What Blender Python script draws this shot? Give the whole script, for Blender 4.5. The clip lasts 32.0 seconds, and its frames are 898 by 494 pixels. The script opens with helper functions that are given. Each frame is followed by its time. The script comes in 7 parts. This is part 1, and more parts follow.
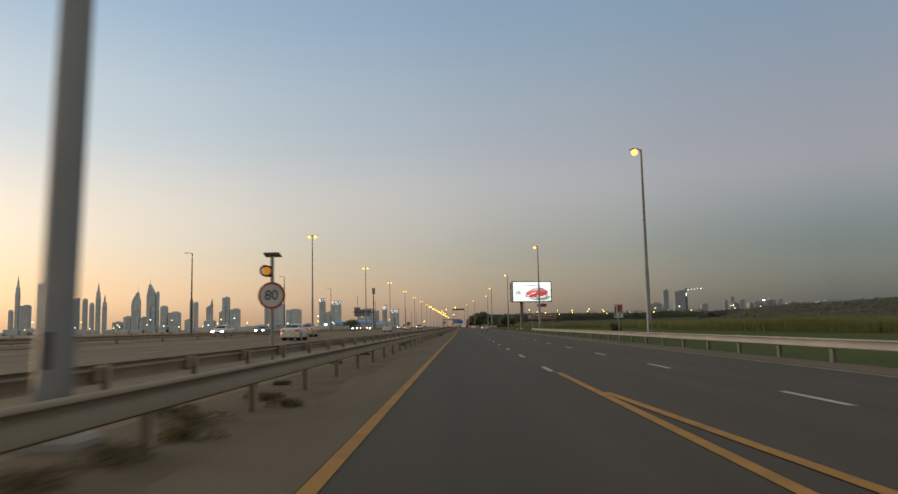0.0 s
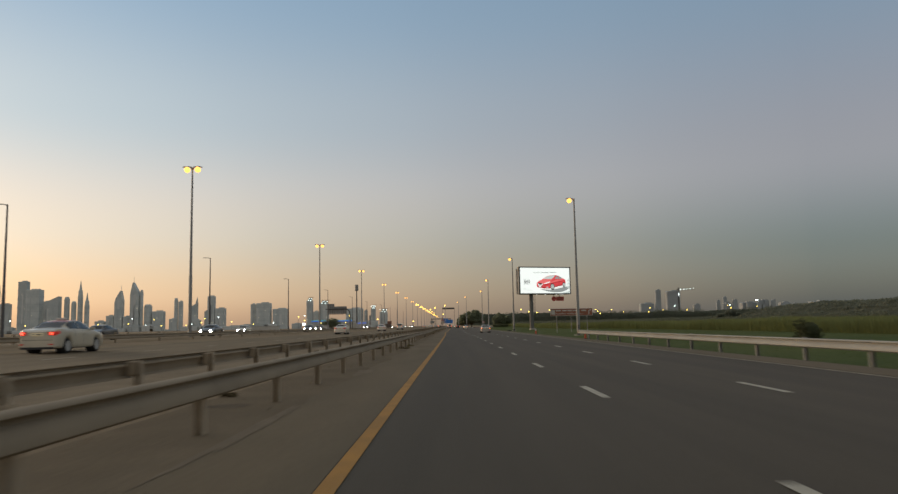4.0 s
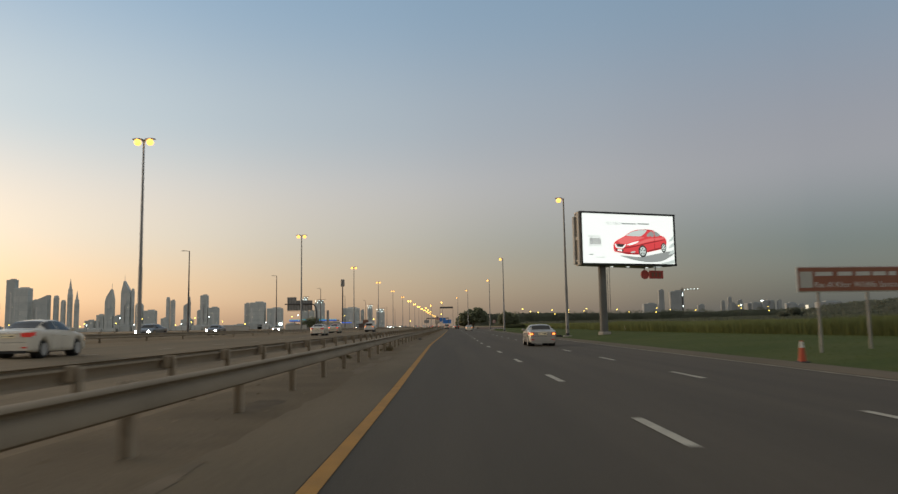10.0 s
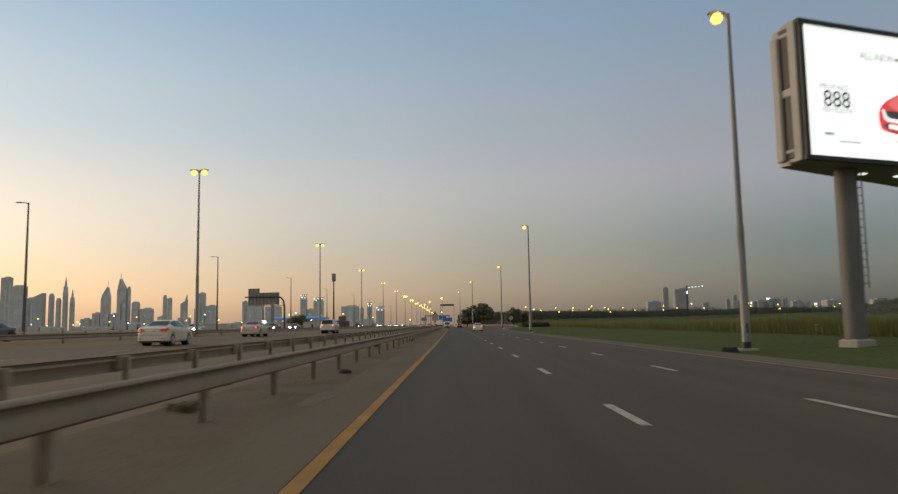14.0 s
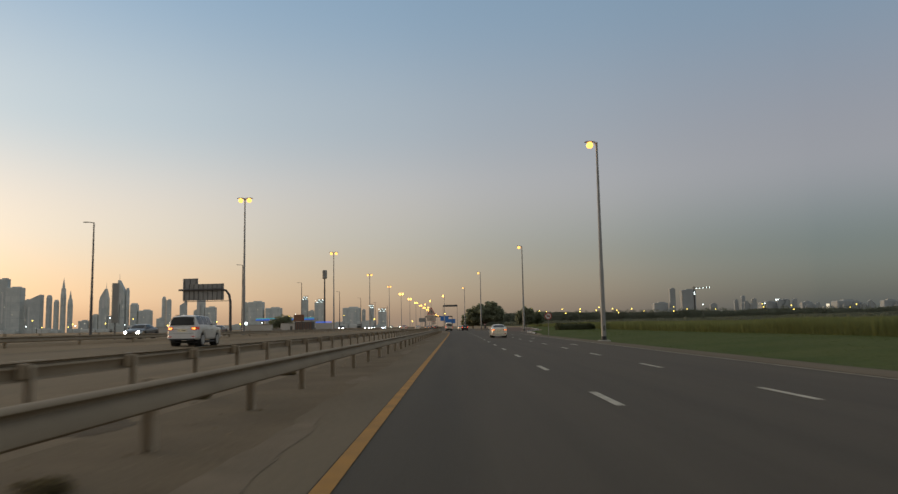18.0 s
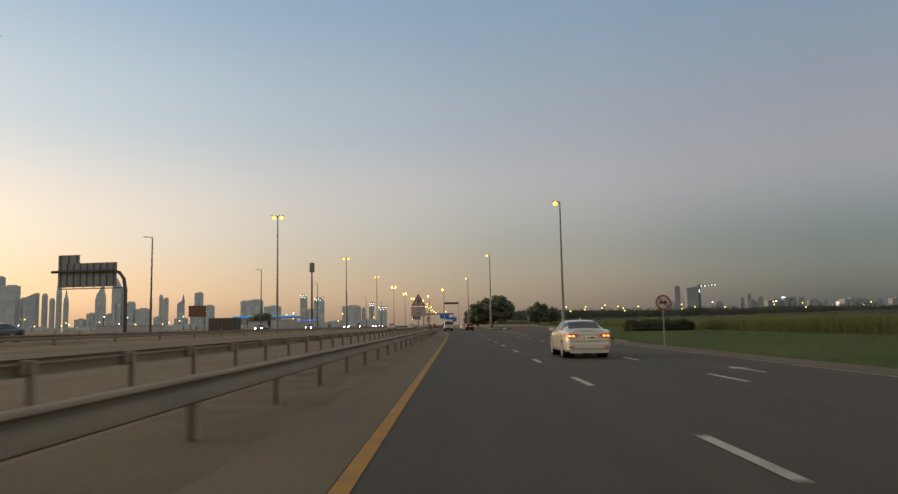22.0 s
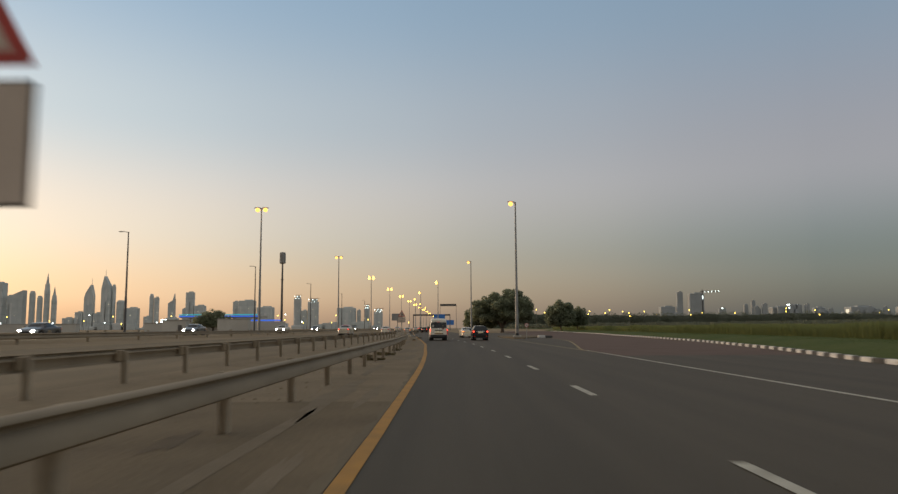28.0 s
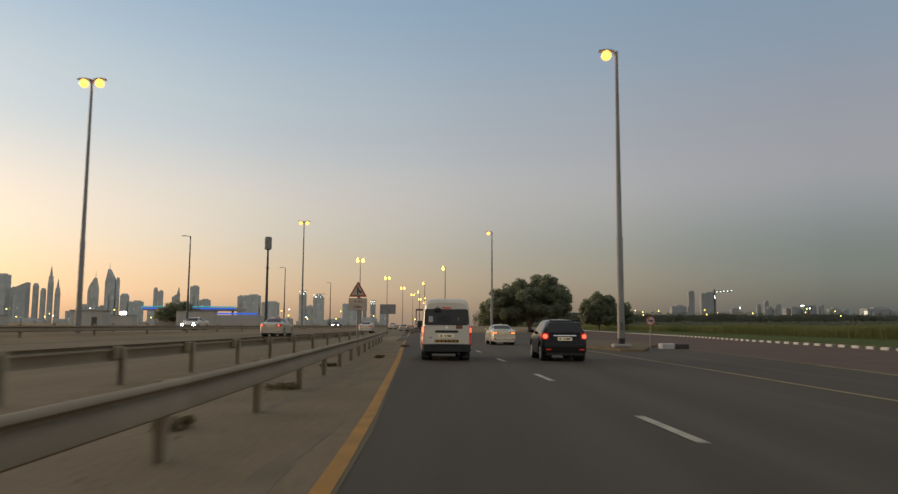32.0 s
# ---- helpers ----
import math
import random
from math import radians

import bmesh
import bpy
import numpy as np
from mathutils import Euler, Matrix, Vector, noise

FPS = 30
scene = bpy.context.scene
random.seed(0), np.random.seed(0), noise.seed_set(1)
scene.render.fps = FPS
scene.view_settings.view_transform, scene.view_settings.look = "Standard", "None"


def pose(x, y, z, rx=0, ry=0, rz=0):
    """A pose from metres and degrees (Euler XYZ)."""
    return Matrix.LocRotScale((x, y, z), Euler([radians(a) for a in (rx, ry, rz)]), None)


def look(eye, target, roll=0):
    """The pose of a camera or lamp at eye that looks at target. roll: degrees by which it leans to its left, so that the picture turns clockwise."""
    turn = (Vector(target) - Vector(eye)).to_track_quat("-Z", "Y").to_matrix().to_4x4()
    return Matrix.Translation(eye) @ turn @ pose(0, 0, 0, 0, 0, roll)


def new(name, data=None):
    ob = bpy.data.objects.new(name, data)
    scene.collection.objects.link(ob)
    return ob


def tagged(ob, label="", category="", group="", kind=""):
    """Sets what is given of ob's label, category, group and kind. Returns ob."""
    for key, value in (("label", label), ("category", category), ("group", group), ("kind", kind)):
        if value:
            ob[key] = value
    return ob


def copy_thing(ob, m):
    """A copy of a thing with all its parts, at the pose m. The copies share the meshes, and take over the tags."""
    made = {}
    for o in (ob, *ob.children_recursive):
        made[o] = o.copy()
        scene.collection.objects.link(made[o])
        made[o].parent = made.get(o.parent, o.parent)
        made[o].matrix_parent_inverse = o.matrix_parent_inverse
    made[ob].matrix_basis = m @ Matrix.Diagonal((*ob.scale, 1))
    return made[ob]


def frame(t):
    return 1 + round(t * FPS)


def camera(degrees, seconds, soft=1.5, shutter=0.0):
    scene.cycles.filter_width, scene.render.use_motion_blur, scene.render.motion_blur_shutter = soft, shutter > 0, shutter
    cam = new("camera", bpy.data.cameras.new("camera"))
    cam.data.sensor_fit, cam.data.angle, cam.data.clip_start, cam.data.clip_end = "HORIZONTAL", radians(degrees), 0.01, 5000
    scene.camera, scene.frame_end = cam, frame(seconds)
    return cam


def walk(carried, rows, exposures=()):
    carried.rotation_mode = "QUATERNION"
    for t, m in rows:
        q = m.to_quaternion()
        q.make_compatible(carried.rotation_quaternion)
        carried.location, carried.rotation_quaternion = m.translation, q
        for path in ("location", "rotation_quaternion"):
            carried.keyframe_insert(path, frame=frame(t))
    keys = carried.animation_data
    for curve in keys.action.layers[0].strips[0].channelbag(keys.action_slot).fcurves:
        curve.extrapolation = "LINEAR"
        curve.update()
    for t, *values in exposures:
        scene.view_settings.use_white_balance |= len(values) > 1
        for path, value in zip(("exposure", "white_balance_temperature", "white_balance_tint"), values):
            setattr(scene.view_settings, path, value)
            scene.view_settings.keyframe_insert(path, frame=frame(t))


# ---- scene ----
cam = camera(62.0, 32.0, soft=1.4, shutter=0.6)
PATH = [
    (0, -0.000, 0.00, 6.044, 1.187, 1.020),
    (0.5, 0.007, 6.80, 6.081, 1.082, 0.579),
    (1, -0.019, 13.61, 6.095, 0.990, 0.288),
    (1.5, -0.058, 20.44, 6.093, 0.939, 0.199),
    (2, -0.082, 27.34, 6.092, 0.929, 0.176),
    (2.5, -0.144, 34.39, 6.068, 0.959, 0.173),
    (3, -0.139, 41.11, 6.057, 1.001, 0.178),
    (3.5, -0.159, 47.83, 6.037, 1.040, 0.215),
    (4, -0.163, 54.67, 6.011, 1.070, 0.242),
    (4.5, -0.150, 61.57, 5.986, 1.086, 0.257),
    (5, -0.122, 68.48, 5.971, 1.085, 0.259),
    (5.5, -0.080, 75.34, 5.972, 1.064, 0.248),
    (6, -0.025, 82.08, 5.997, 1.024, 0.222),
    (6.5, 0.035, 88.77, 6.046, 0.964, 0.165),
    (7, 0.086, 95.46, 6.091, 0.914, 0.104),
    (7.5, 0.103, 102.20, 6.130, 0.882, 0.088),
    (8, 0.107, 109.17, 6.100, 0.887, 0.098),
    (8.5, 0.099, 116.09, 6.070, 0.908, 0.092),
    (9, 0.058, 122.87, 6.056, 0.910, 0.101),
    (9.5, 0.027, 129.60, 6.046, 0.908, 0.103),
    (10, 0.048, 136.33, 6.032, 0.925, 0.124),
    (10.5, -0.016, 143.25, 5.977, 0.968, 0.140),
    (11, -0.090, 149.91, 5.956, 1.010, 0.130),
    (11.5, -0.078, 156.62, 5.938, 1.033, 0.127),
    (12, -0.036, 163.26, 5.932, 1.044, 0.154),
    (12.5, 0.004, 169.92, 5.916, 1.053, 0.161),
    (13, -0.080, 176.83, 5.885, 1.051, 0.155),
    (13.5, -0.099, 183.36, 5.897, 1.004, 0.149),
    (14, -0.069, 189.58, 5.909, 0.927, 0.189),
    (14.5, 0.087, 195.67, 5.951, 0.873, 0.186),
    (15, 0.167, 202.21, 6.005, 0.851, 0.225),
    (15.5, 0.189, 209.06, 6.060, 0.852, 0.286),
    (16, 0.174, 216.08, 6.103, 0.868, 0.353),
    (16.5, 0.139, 223.16, 6.124, 0.893, 0.406),
    (17, 0.104, 230.16, 6.110, 0.919, 0.428),
    (17.5, 0.044, 237.09, 6.087, 0.948, 0.438),
    (18, -0.021, 243.92, 6.045, 0.977, 0.432),
    (18.5, -0.079, 250.47, 6.046, 1.006, 0.444),
    (19, -0.112, 256.83, 6.037, 1.020, 0.456),
    (19.5, -0.131, 263.15, 6.015, 1.029, 0.448),
    (20, -0.103, 269.53, 5.984, 1.056, 0.478),
    (20.5, -0.065, 276.01, 5.958, 1.081, 0.509),
    (21, -0.073, 282.58, 5.923, 1.073, 0.505),
    (21.5, -0.080, 288.98, 5.917, 1.042, 0.513),
    (22, -0.088, 295.26, 5.932, 1.010, 0.527),
    (22.5, -0.111, 301.47, 5.934, 1.002, 0.530),
    (23, -0.121, 307.71, 5.913, 1.004, 0.529),
    (23.5, -0.083, 314.12, 5.875, 1.016, 0.492),
    (24, -0.073, 320.39, 5.886, 1.020, 0.484),
    (24.5, -0.050, 326.45, 5.936, 0.986, 0.459),
    (25, -0.022, 332.43, 6.015, 0.915, 0.389),
    (25.5, 0.015, 338.51, 6.096, 0.831, 0.295),
    (26, 0.049, 344.75, 6.150, 0.741, 0.252),
    (26.5, 0.069, 351.13, 6.183, 0.645, 0.247),
    (27, 0.064, 357.60, 6.198, 0.539, 0.265),
    (27.5, 0.025, 364.12, 6.200, 0.420, 0.292),
    (28, -0.062, 370.66, 6.196, 0.282, 0.313),
    (28.5, -0.144, 377.23, 6.144, 0.134, 0.318),
    (29, -0.252, 383.62, 6.118, 0.010, 0.363),
    (29.5, -0.347, 389.88, 6.104, -0.094, 0.413),
    (30, -0.427, 396.13, 6.086, -0.177, 0.484),
    (30.5, -0.543, 402.42, 6.065, -0.248, 0.572),
    (31, -0.687, 408.82, 6.031, -0.306, 0.635),
    (31.5, -0.878, 414.98, 6.019, -0.346, 0.728),
    (32, -1.072, 420.98, 5.994, -0.383, 0.824),
]
walk(cam, [(t, pose(x, y, EYE, 90 + pitch, roll, yaw)) for EYE in (1.28,) for t, x, y, pitch, roll, yaw in PATH],
     exposures=[(0, 0.15, 6600, 10), (1, 0.17, 6600, 10), (2, 0.14, 6600, 10), (3, 0.11, 6600, 10), (6, 0.05, 6650, 10), (7, 0.08, 6650, 10), (9, 0.15, 6650, 10), (12, 0.07, 6650, 10), (13, 0.13, 6640, 10), (14, 0.16, 6640, 10), (18, 0.08, 6570, 10), (19, 0.12, 6630, 10), (22, 0.14, 6720, 11), (23, 0.12, 6720, 11), (24, 0.1, 6720, 11), (25, 0.11, 6720, 11), (28, 0.18, 6780, 11), (29, 0.2, 6780, 11), (30, 0.15, 6780, 11), (31, 0.13, 6780, 11), (32, 0.14, 6780, 11)])

# ---- dusk sky and the last light of a sun that stands low on the left ----
world = bpy.data.worlds.new("dusk")
scene.world = world
world.use_nodes = True
wn, wl = world.node_tree.nodes, world.node_tree.links
sky = wn.new("ShaderNodeTexSky")
sky.sky_type = "NISHITA"
sky.sun_disc = False
sky.sun_elevation = radians(3.0)
sky.sun_rotation = radians(-62)
sky.air_density, sky.dust_density, sky.ozone_density = 1.0, 2.0, 2.0
# the haze of the evening: warm and bright towards the sunset, grey and dim away from it
tc = wn.new("ShaderNodeTexCoord")
sep = wn.new("ShaderNodeSeparateXYZ")
wl.new(tc.outputs["Generated"], sep.inputs[0])


def sky_ramp(stops):
    r = wn.new("ShaderNodeValToRGB")
    r.color_ramp.interpolation = "EASE"
    for i, (at, c) in enumerate(stops):
        e = r.color_ramp.elements[i] if i < 2 else r.color_ramp.elements.new(at)
        e.position, e.color = at, (*c, 1)
    wl.new(sep.outputs["Z"], r.inputs["Fac"])
    return r


warm = sky_ramp([(0.0, (0.64, 0.432, 0.29)), (1.0, (0.34, 0.31, 0.26)), (0.045, (0.80, 0.562, 0.405)), (0.13, (0.74, 0.622, 0.525)), (0.27, (0.45, 0.525, 0.56)), (0.43, (0.262, 0.388, 0.515)), (0.62, (0.31, 0.31, 0.30))])
cool = sky_ramp([(0.0, (0.066, 0.092, 0.104)), (1.0, (0.33, 0.30, 0.25)), (0.08, (0.103, 0.122, 0.142)), (0.20, (0.260, 0.242, 0.264)), (0.42, (0.180, 0.247, 0.325)), (0.62, (0.26, 0.26, 0.25))])
toward = wn.new("ShaderNodeVectorMath")
toward.operation = "DOT_PRODUCT"
toward.inputs[1].default_value = (math.sin(radians(-60)), math.cos(radians(-60)), 0.0)
wl.new(tc.outputs["Generated"], toward.inputs[0])
soft = wn.new("ShaderNodeValToRGB")
soft.color_ramp.interpolation = "CARDINAL"
for i, (at, v) in enumerate(((0.0, 0.0), (1.0, 1.0), (0.08, 0.012), (0.28, 0.135), (0.50, 0.32), (0.70, 0.58), (0.875, 0.87))):
    e = soft.color_ramp.elements[i] if i < 2 else soft.color_ramp.elements.new(at)
    e.position, e.color = at, (v, v, v, 1)
wl.new(toward.outputs["Value"], soft.inputs["Fac"])
haze = wn.new("ShaderNodeMix")
haze.data_type = "RGBA"
wl.new(soft.outputs[0], haze.inputs["Factor"])
wl.new(cool.outputs["Color"], haze.inputs["A"])
wl.new(warm.outputs["Color"], haze.inputs["B"])
# the sky opposite the sunset is paler and pinkish
east = sky_ramp([(0.0, (0.20, 0.18, 0.175)), (1.0, (0.33, 0.30, 0.25)), (0.12, (0.37, 0.32, 0.29)), (0.32, (0.37, 0.345, 0.33)), (0.62, (0.27, 0.27, 0.26))])
behind = wn.new("ShaderNodeMapRange")
behind.interpolation_type = "SMOOTHSTEP"
behind.inputs["From Min"].default_value, behind.inputs["From Max"].default_value = 0.15, -0.75
wl.new(sep.outputs["Y"], behind.inputs["Value"])
round_sky = wn.new("ShaderNodeMix")
round_sky.data_type = "RGBA"
wl.new(behind.outputs["Result"], round_sky.inputs["Factor"])
wl.new(haze.outputs["Result"], round_sky.inputs["A"])
wl.new(east.outputs["Color"], round_sky.inputs["B"])
both = wn.new("ShaderNodeMix")
both.data_type = "RGBA"
both.inputs["Factor"].default_value = 0.9
wl.new(sky.outputs[0], both.inputs["A"])
wl.new(round_sky.outputs["Result"], both.inputs["B"])
wn["Background"].inputs["Strength"].default_value = 1.0
wl.new(both.outputs["Result"], wn["Background"].inputs["Color"])

sun_data = bpy.data.lights.new("sun", "SUN")
sun_data.energy, sun_data.angle, sun_data.color = 1.1, radians(25), (1.0, 0.78, 0.55)
sun = new("sun", sun_data)
sun.matrix_world = look((-300, 160, 40), (0, 0, 0))

# ---- materials ----
MATS = {}


def mat(name, color, rough=0.6, metal=0.0, color2=None, scale=4.0, fine=0.0, bump=0.0, emit=0.0, emit_color=None, spec=0.5, coat=0.0, island=0.0, streak=0.0, leaf=0.0):
    """Two scales of variation: broad stains between color and color2, fine grain in value and relief."""
    if name in MATS:
        return MATS[name]
    m = bpy.data.materials.new(name)
    m.use_nodes = True
    nt = m.node_tree
    b = nt.nodes["Principled BSDF"]
    b.inputs["Base Color"].default_value = (*color, 1)
    b.inputs["Roughness"].default_value = rough
    b.inputs["Metallic"].default_value = metal
    b.inputs["Specular IOR Level"].default_value = spec
    b.inputs["Coat Weight"].default_value = coat
    if emit:
        b.inputs["Emission Color"].default_value = (*(emit_color or color), 1)
        b.inputs["Emission Strength"].default_value = emit
    if color2 or bump:
        co = nt.nodes.new("ShaderNodeTexCoord")
        n1 = nt.nodes.new("ShaderNodeTexNoise")
        n1.inputs["Scale"].default_value, n1.inputs["Detail"].default_value = scale, 6
        n2 = nt.nodes.new("ShaderNodeTexNoise")
        n2.inputs["Scale"].default_value, n2.inputs["Detail"].default_value = scale * 23, 4
        geo = nt.nodes.new("ShaderNodeNewGeometry")
        if streak:
            stretch = nt.nodes.new("ShaderNodeVectorMath")
            stretch.operation = "MULTIPLY"
            stretch.inputs[1].default_value = (1.0, streak, 1.0)
            nt.links.new(geo.outputs["Position"], stretch.inputs[0])
            nt.links.new(stretch.outputs[0], n1.inputs["Vector"])
        else:
            nt.links.new(geo.outputs["Position"], n1.inputs["Vector"])
        nt.links.new(geo.outputs["Position"], n2.inputs["Vector"])
        if color2:
            mix = nt.nodes.new("ShaderNodeMix")
            mix.data_type = "RGBA"
            mix.inputs["A"].default_value, mix.inputs["B"].default_value = (*color, 1), (*color2, 1)
            ramp = nt.nodes.new("ShaderNodeMapRange")
            ramp.inputs["From Min"].default_value, ramp.inputs["From Max"].default_value = 0.32, 0.68
            nt.links.new(n1.outputs["Fac"], ramp.inputs["Value"])
            nt.links.new(ramp.outputs["Result"], mix.inputs["Factor"])
            hsv = nt.nodes.new("ShaderNodeHueSaturation")
            val = nt.nodes.new("ShaderNodeMapRange")
            val.inputs["To Min"].default_value, val.inputs["To Max"].default_value = 1 - fine, 1 + fine
            nt.links.new(n2.outputs["Fac"], val.inputs["Value"])
            last = val.outputs["Result"]
            if island:
                isl = nt.nodes.new("ShaderNodeMapRange")
                isl.inputs["To Min"].default_value, isl.inputs["To Max"].default_value = 1 - island, 1 + island
                nt.links.new(geo.outputs["Random Per Island"], isl.inputs["Value"])
                mul = nt.nodes.new("ShaderNodeMath")
                mul.operation = "MULTIPLY"
                nt.links.new(last, mul.inputs[0])
                nt.links.new(isl.outputs["Result"], mul.inputs[1])
                last = mul.outputs[0]
            nt.links.new(last, hsv.inputs["Value"])
            nt.links.new(mix.outputs["Result"], hsv.inputs["Color"])
            nt.links.new(hsv.outputs["Color"], b.inputs["Base Color"])
            if leaf:
                # thin leaves let part of the light through
                thin = nt.nodes.new("ShaderNodeBsdfTranslucent")
                nt.links.new(hsv.outputs["Color"], thin.inputs["Color"])
                share = nt.nodes.new("ShaderNodeMixShader")
                share.inputs[0].default_value = leaf
                nt.links.new(b.outputs[0], share.inputs[1])
                nt.links.new(thin.outputs[0], share.inputs[2])
                nt.links.new(share.outputs[0], nt.nodes["Material Output"].inputs["Surface"])
        if bump:
            bp = nt.nodes.new("ShaderNodeBump")
            bp.inputs["Strength"].default_value, bp.inputs["Distance"].default_value = min(1.0, bump), 0.02
            nt.links.new(n2.outputs["Fac"], bp.inputs["Height"])
            nt.links.new(bp.outputs["Normal"], b.inputs["Normal"])
    MATS[name] = m
    return m


ASPHALT = mat("asphalt", (0.062, 0.048, 0.030), 0.80, color2=(0.086, 0.067, 0.043), scale=1.1, fine=0.28, bump=0.5, spec=0.40, streak=0.03)
ASPHALT_OLD = mat("asphalt_dusty", (0.180, 0.139, 0.088), 0.92, color2=(0.228, 0.178, 0.114), scale=0.9, fine=0.25, bump=0.5, spec=0.2, streak=0.12)
SHOULDER = mat("asphalt_shoulder", (0.150, 0.119, 0.077), 0.9, color2=(0.195, 0.154, 0.100), scale=0.5, fine=0.22, bump=0.4, spec=0.2, streak=0.25)
RAMP_RED = mat("asphalt_reddish", (0.122, 0.078, 0.060), 0.88, color2=(0.145, 0.096, 0.076), scale=0.4, fine=0.2, bump=0.4, spec=0.2)
VERGE = mat("verge_dust", (0.152, 0.122, 0.083), 0.93, color2=(0.185, 0.148, 0.102), scale=0.6, fine=0.25, bump=0.6, spec=0.15, streak=0.2)
SAND = mat("sand", (0.31, 0.235, 0.15), 0.95, color2=(0.24, 0.185, 0.118), scale=0.22, fine=0.22, bump=0.9, spec=0.1)
LAWN = mat("lawn_soil", (0.064, 0.090, 0.022), 0.95, color2=(0.094, 0.110, 0.033), scale=0.16, fine=0.35, bump=1.0, spec=0.1)
BLADE = mat("grass_blade", (0.076, 0.116, 0.026), 0.85, color2=(0.108, 0.134, 0.036), scale=0.2, fine=0.1, spec=0.1, island=0.2, leaf=0.4)
REED = mat("reed_blade", (0.218, 0.238, 0.098), 0.9, color2=(0.180, 0.204, 0.086), scale=0.03, fine=0.05, spec=0.05, island=0.05, leaf=0.6)
# leaf colour is paler than foliage: the haze before the trees is painted in
LEAF = mat("tree_leaf_hazed", (0.315, 0.340, 0.230), 0.9, color2=(0.355, 0.375, 0.260), scale=0.5, fine=0.1, spec=0.05, island=0.10, leaf=0.65)
SCRUB = mat("dry_scrub", (0.235, 0.188, 0.100), 0.9, color2=(0.160, 0.132, 0.072), scale=3.0, fine=0.1, spec=0.1, island=0.4, leaf=0.3)
# far greens, both raised so that their colour carries the haze
MANGROVE = mat("mangrove_leaf_hazed", (0.205, 0.222, 0.165), 0.9, color2=(0.240, 0.252, 0.192), scale=0.05, fine=0.1, spec=0.02, island=0.06, leaf=0.6)
MARSH = mat("marsh_scrub_hazed", (0.215, 0.224, 0.155), 0.9, color2=(0.185, 0.196, 0.140), scale=0.03, fine=0.1, spec=0.02, island=0.05, leaf=0.6)
BARK = mat("bark", (0.16, 0.12, 0.085), 0.9, color2=(0.10, 0.08, 0.06), scale=5.0, fine=0.3, bump=0.8)
PAINT_W = mat("road_paint_white", (0.56, 0.52, 0.42), 0.75, color2=(0.36, 0.33, 0.26), scale=2.5, fine=0.2, bump=0.3)
PAINT_Y = mat("road_paint_yellow", (0.50, 0.235, 0.026), 0.75, color2=(0.33, 0.165, 0.026), scale=2.0, fine=0.2, bump=0.3)
PAINT_OLD = mat("road_paint_old", (0.36, 0.315, 0.235), 0.8, color2=(0.22, 0.19, 0.14), scale=1.8, fine=0.25, bump=0.3)
PAINT_YF = mat("road_paint_yellow_worn", (0.37, 0.265, 0.11), 0.75, color2=(0.22, 0.17, 0.09), scale=1.8, fine=0.25, bump=0.3)
ZINC = mat("galvanised_steel", (0.33, 0.26, 0.175), 0.80, 0.04, color2=(0.26, 0.205, 0.138), scale=0.8, fine=0.15, bump=0.15)
ZINC_CLEAN = mat("galvanised_steel_clean", (0.35, 0.335, 0.29), 0.65, 0.15, color2=(0.28, 0.265, 0.23), scale=0.8, fine=0.12, bump=0.15)
POLE = mat("pole_steel", (0.30, 0.29, 0.27), 0.55, 0.3, color2=(0.24, 0.23, 0.21), scale=0.7, fine=0.05)
COLUMN = mat("column_paint", (0.17, 0.165, 0.15), 0.6, 0.1, color2=(0.13, 0.126, 0.115), scale=0.7, fine=0.2, bump=0.2)
POLE_DARK = mat("pole_weathered", (0.12, 0.115, 0.11), 0.65, 0.2, color2=(0.085, 0.08, 0.078), scale=1.0, fine=0.12)
CONCRETE = mat("concrete", (0.42, 0.39, 0.34), 0.85, color2=(0.32, 0.29, 0.25), scale=1.5, fine=0.2, bump=0.5)
KERB_W = mat("kerb_white", (0.72, 0.70, 0.66), 0.75, color2=(0.55, 0.52, 0.47), scale=2.0, fine=0.15, bump=0.3)
KERB_K = mat("kerb_black", (0.045, 0.043, 0.04), 0.8, color2=(0.09, 0.085, 0.075), scale=2.0, fine=0.15, bump=0.3)
RUBBER = mat("tyre_rubber", (0.018, 0.018, 0.018), 0.8, color2=(0.03, 0.028, 0.026), scale=6.0, fine=0.2)
RIM = mat("wheel_rim", (0.48, 0.47, 0.45), 0.45, 0.3, color2=(0.42, 0.41, 0.39), scale=6.0, fine=0.1)
BLACK_PL = mat("black_plastic", (0.02, 0.02, 0.021), 0.55, color2=(0.03, 0.03, 0.031), scale=5.0, fine=0.1)
GLASS = mat("tinted_glass", (0.014, 0.017, 0.019), 0.08, spec=0.5)
CHROME = mat("chrome_trim", (0.72, 0.71, 0.69), 0.2, 0.95)
# van and pearl whites are raised and warmed in place of headlight glow
PAINT_VAN = mat("van_white_paint", (0.79, 0.715, 0.585), 0.38, color2=(0.70, 0.63, 0.51), scale=1.3, fine=0.03, coat=0.5)
PAINT_SUV = mat("cool_white_paint", (0.70, 0.675, 0.63), 0.32, color2=(0.62, 0.60, 0.56), scale=1.0, fine=0.02, coat=0.6)
PAINT_WHITE = mat("pearl_white_paint", (0.86, 0.775, 0.60), 0.28, color2=(0.80, 0.72, 0.56), scale=1.0, fine=0.02, coat=0.8)
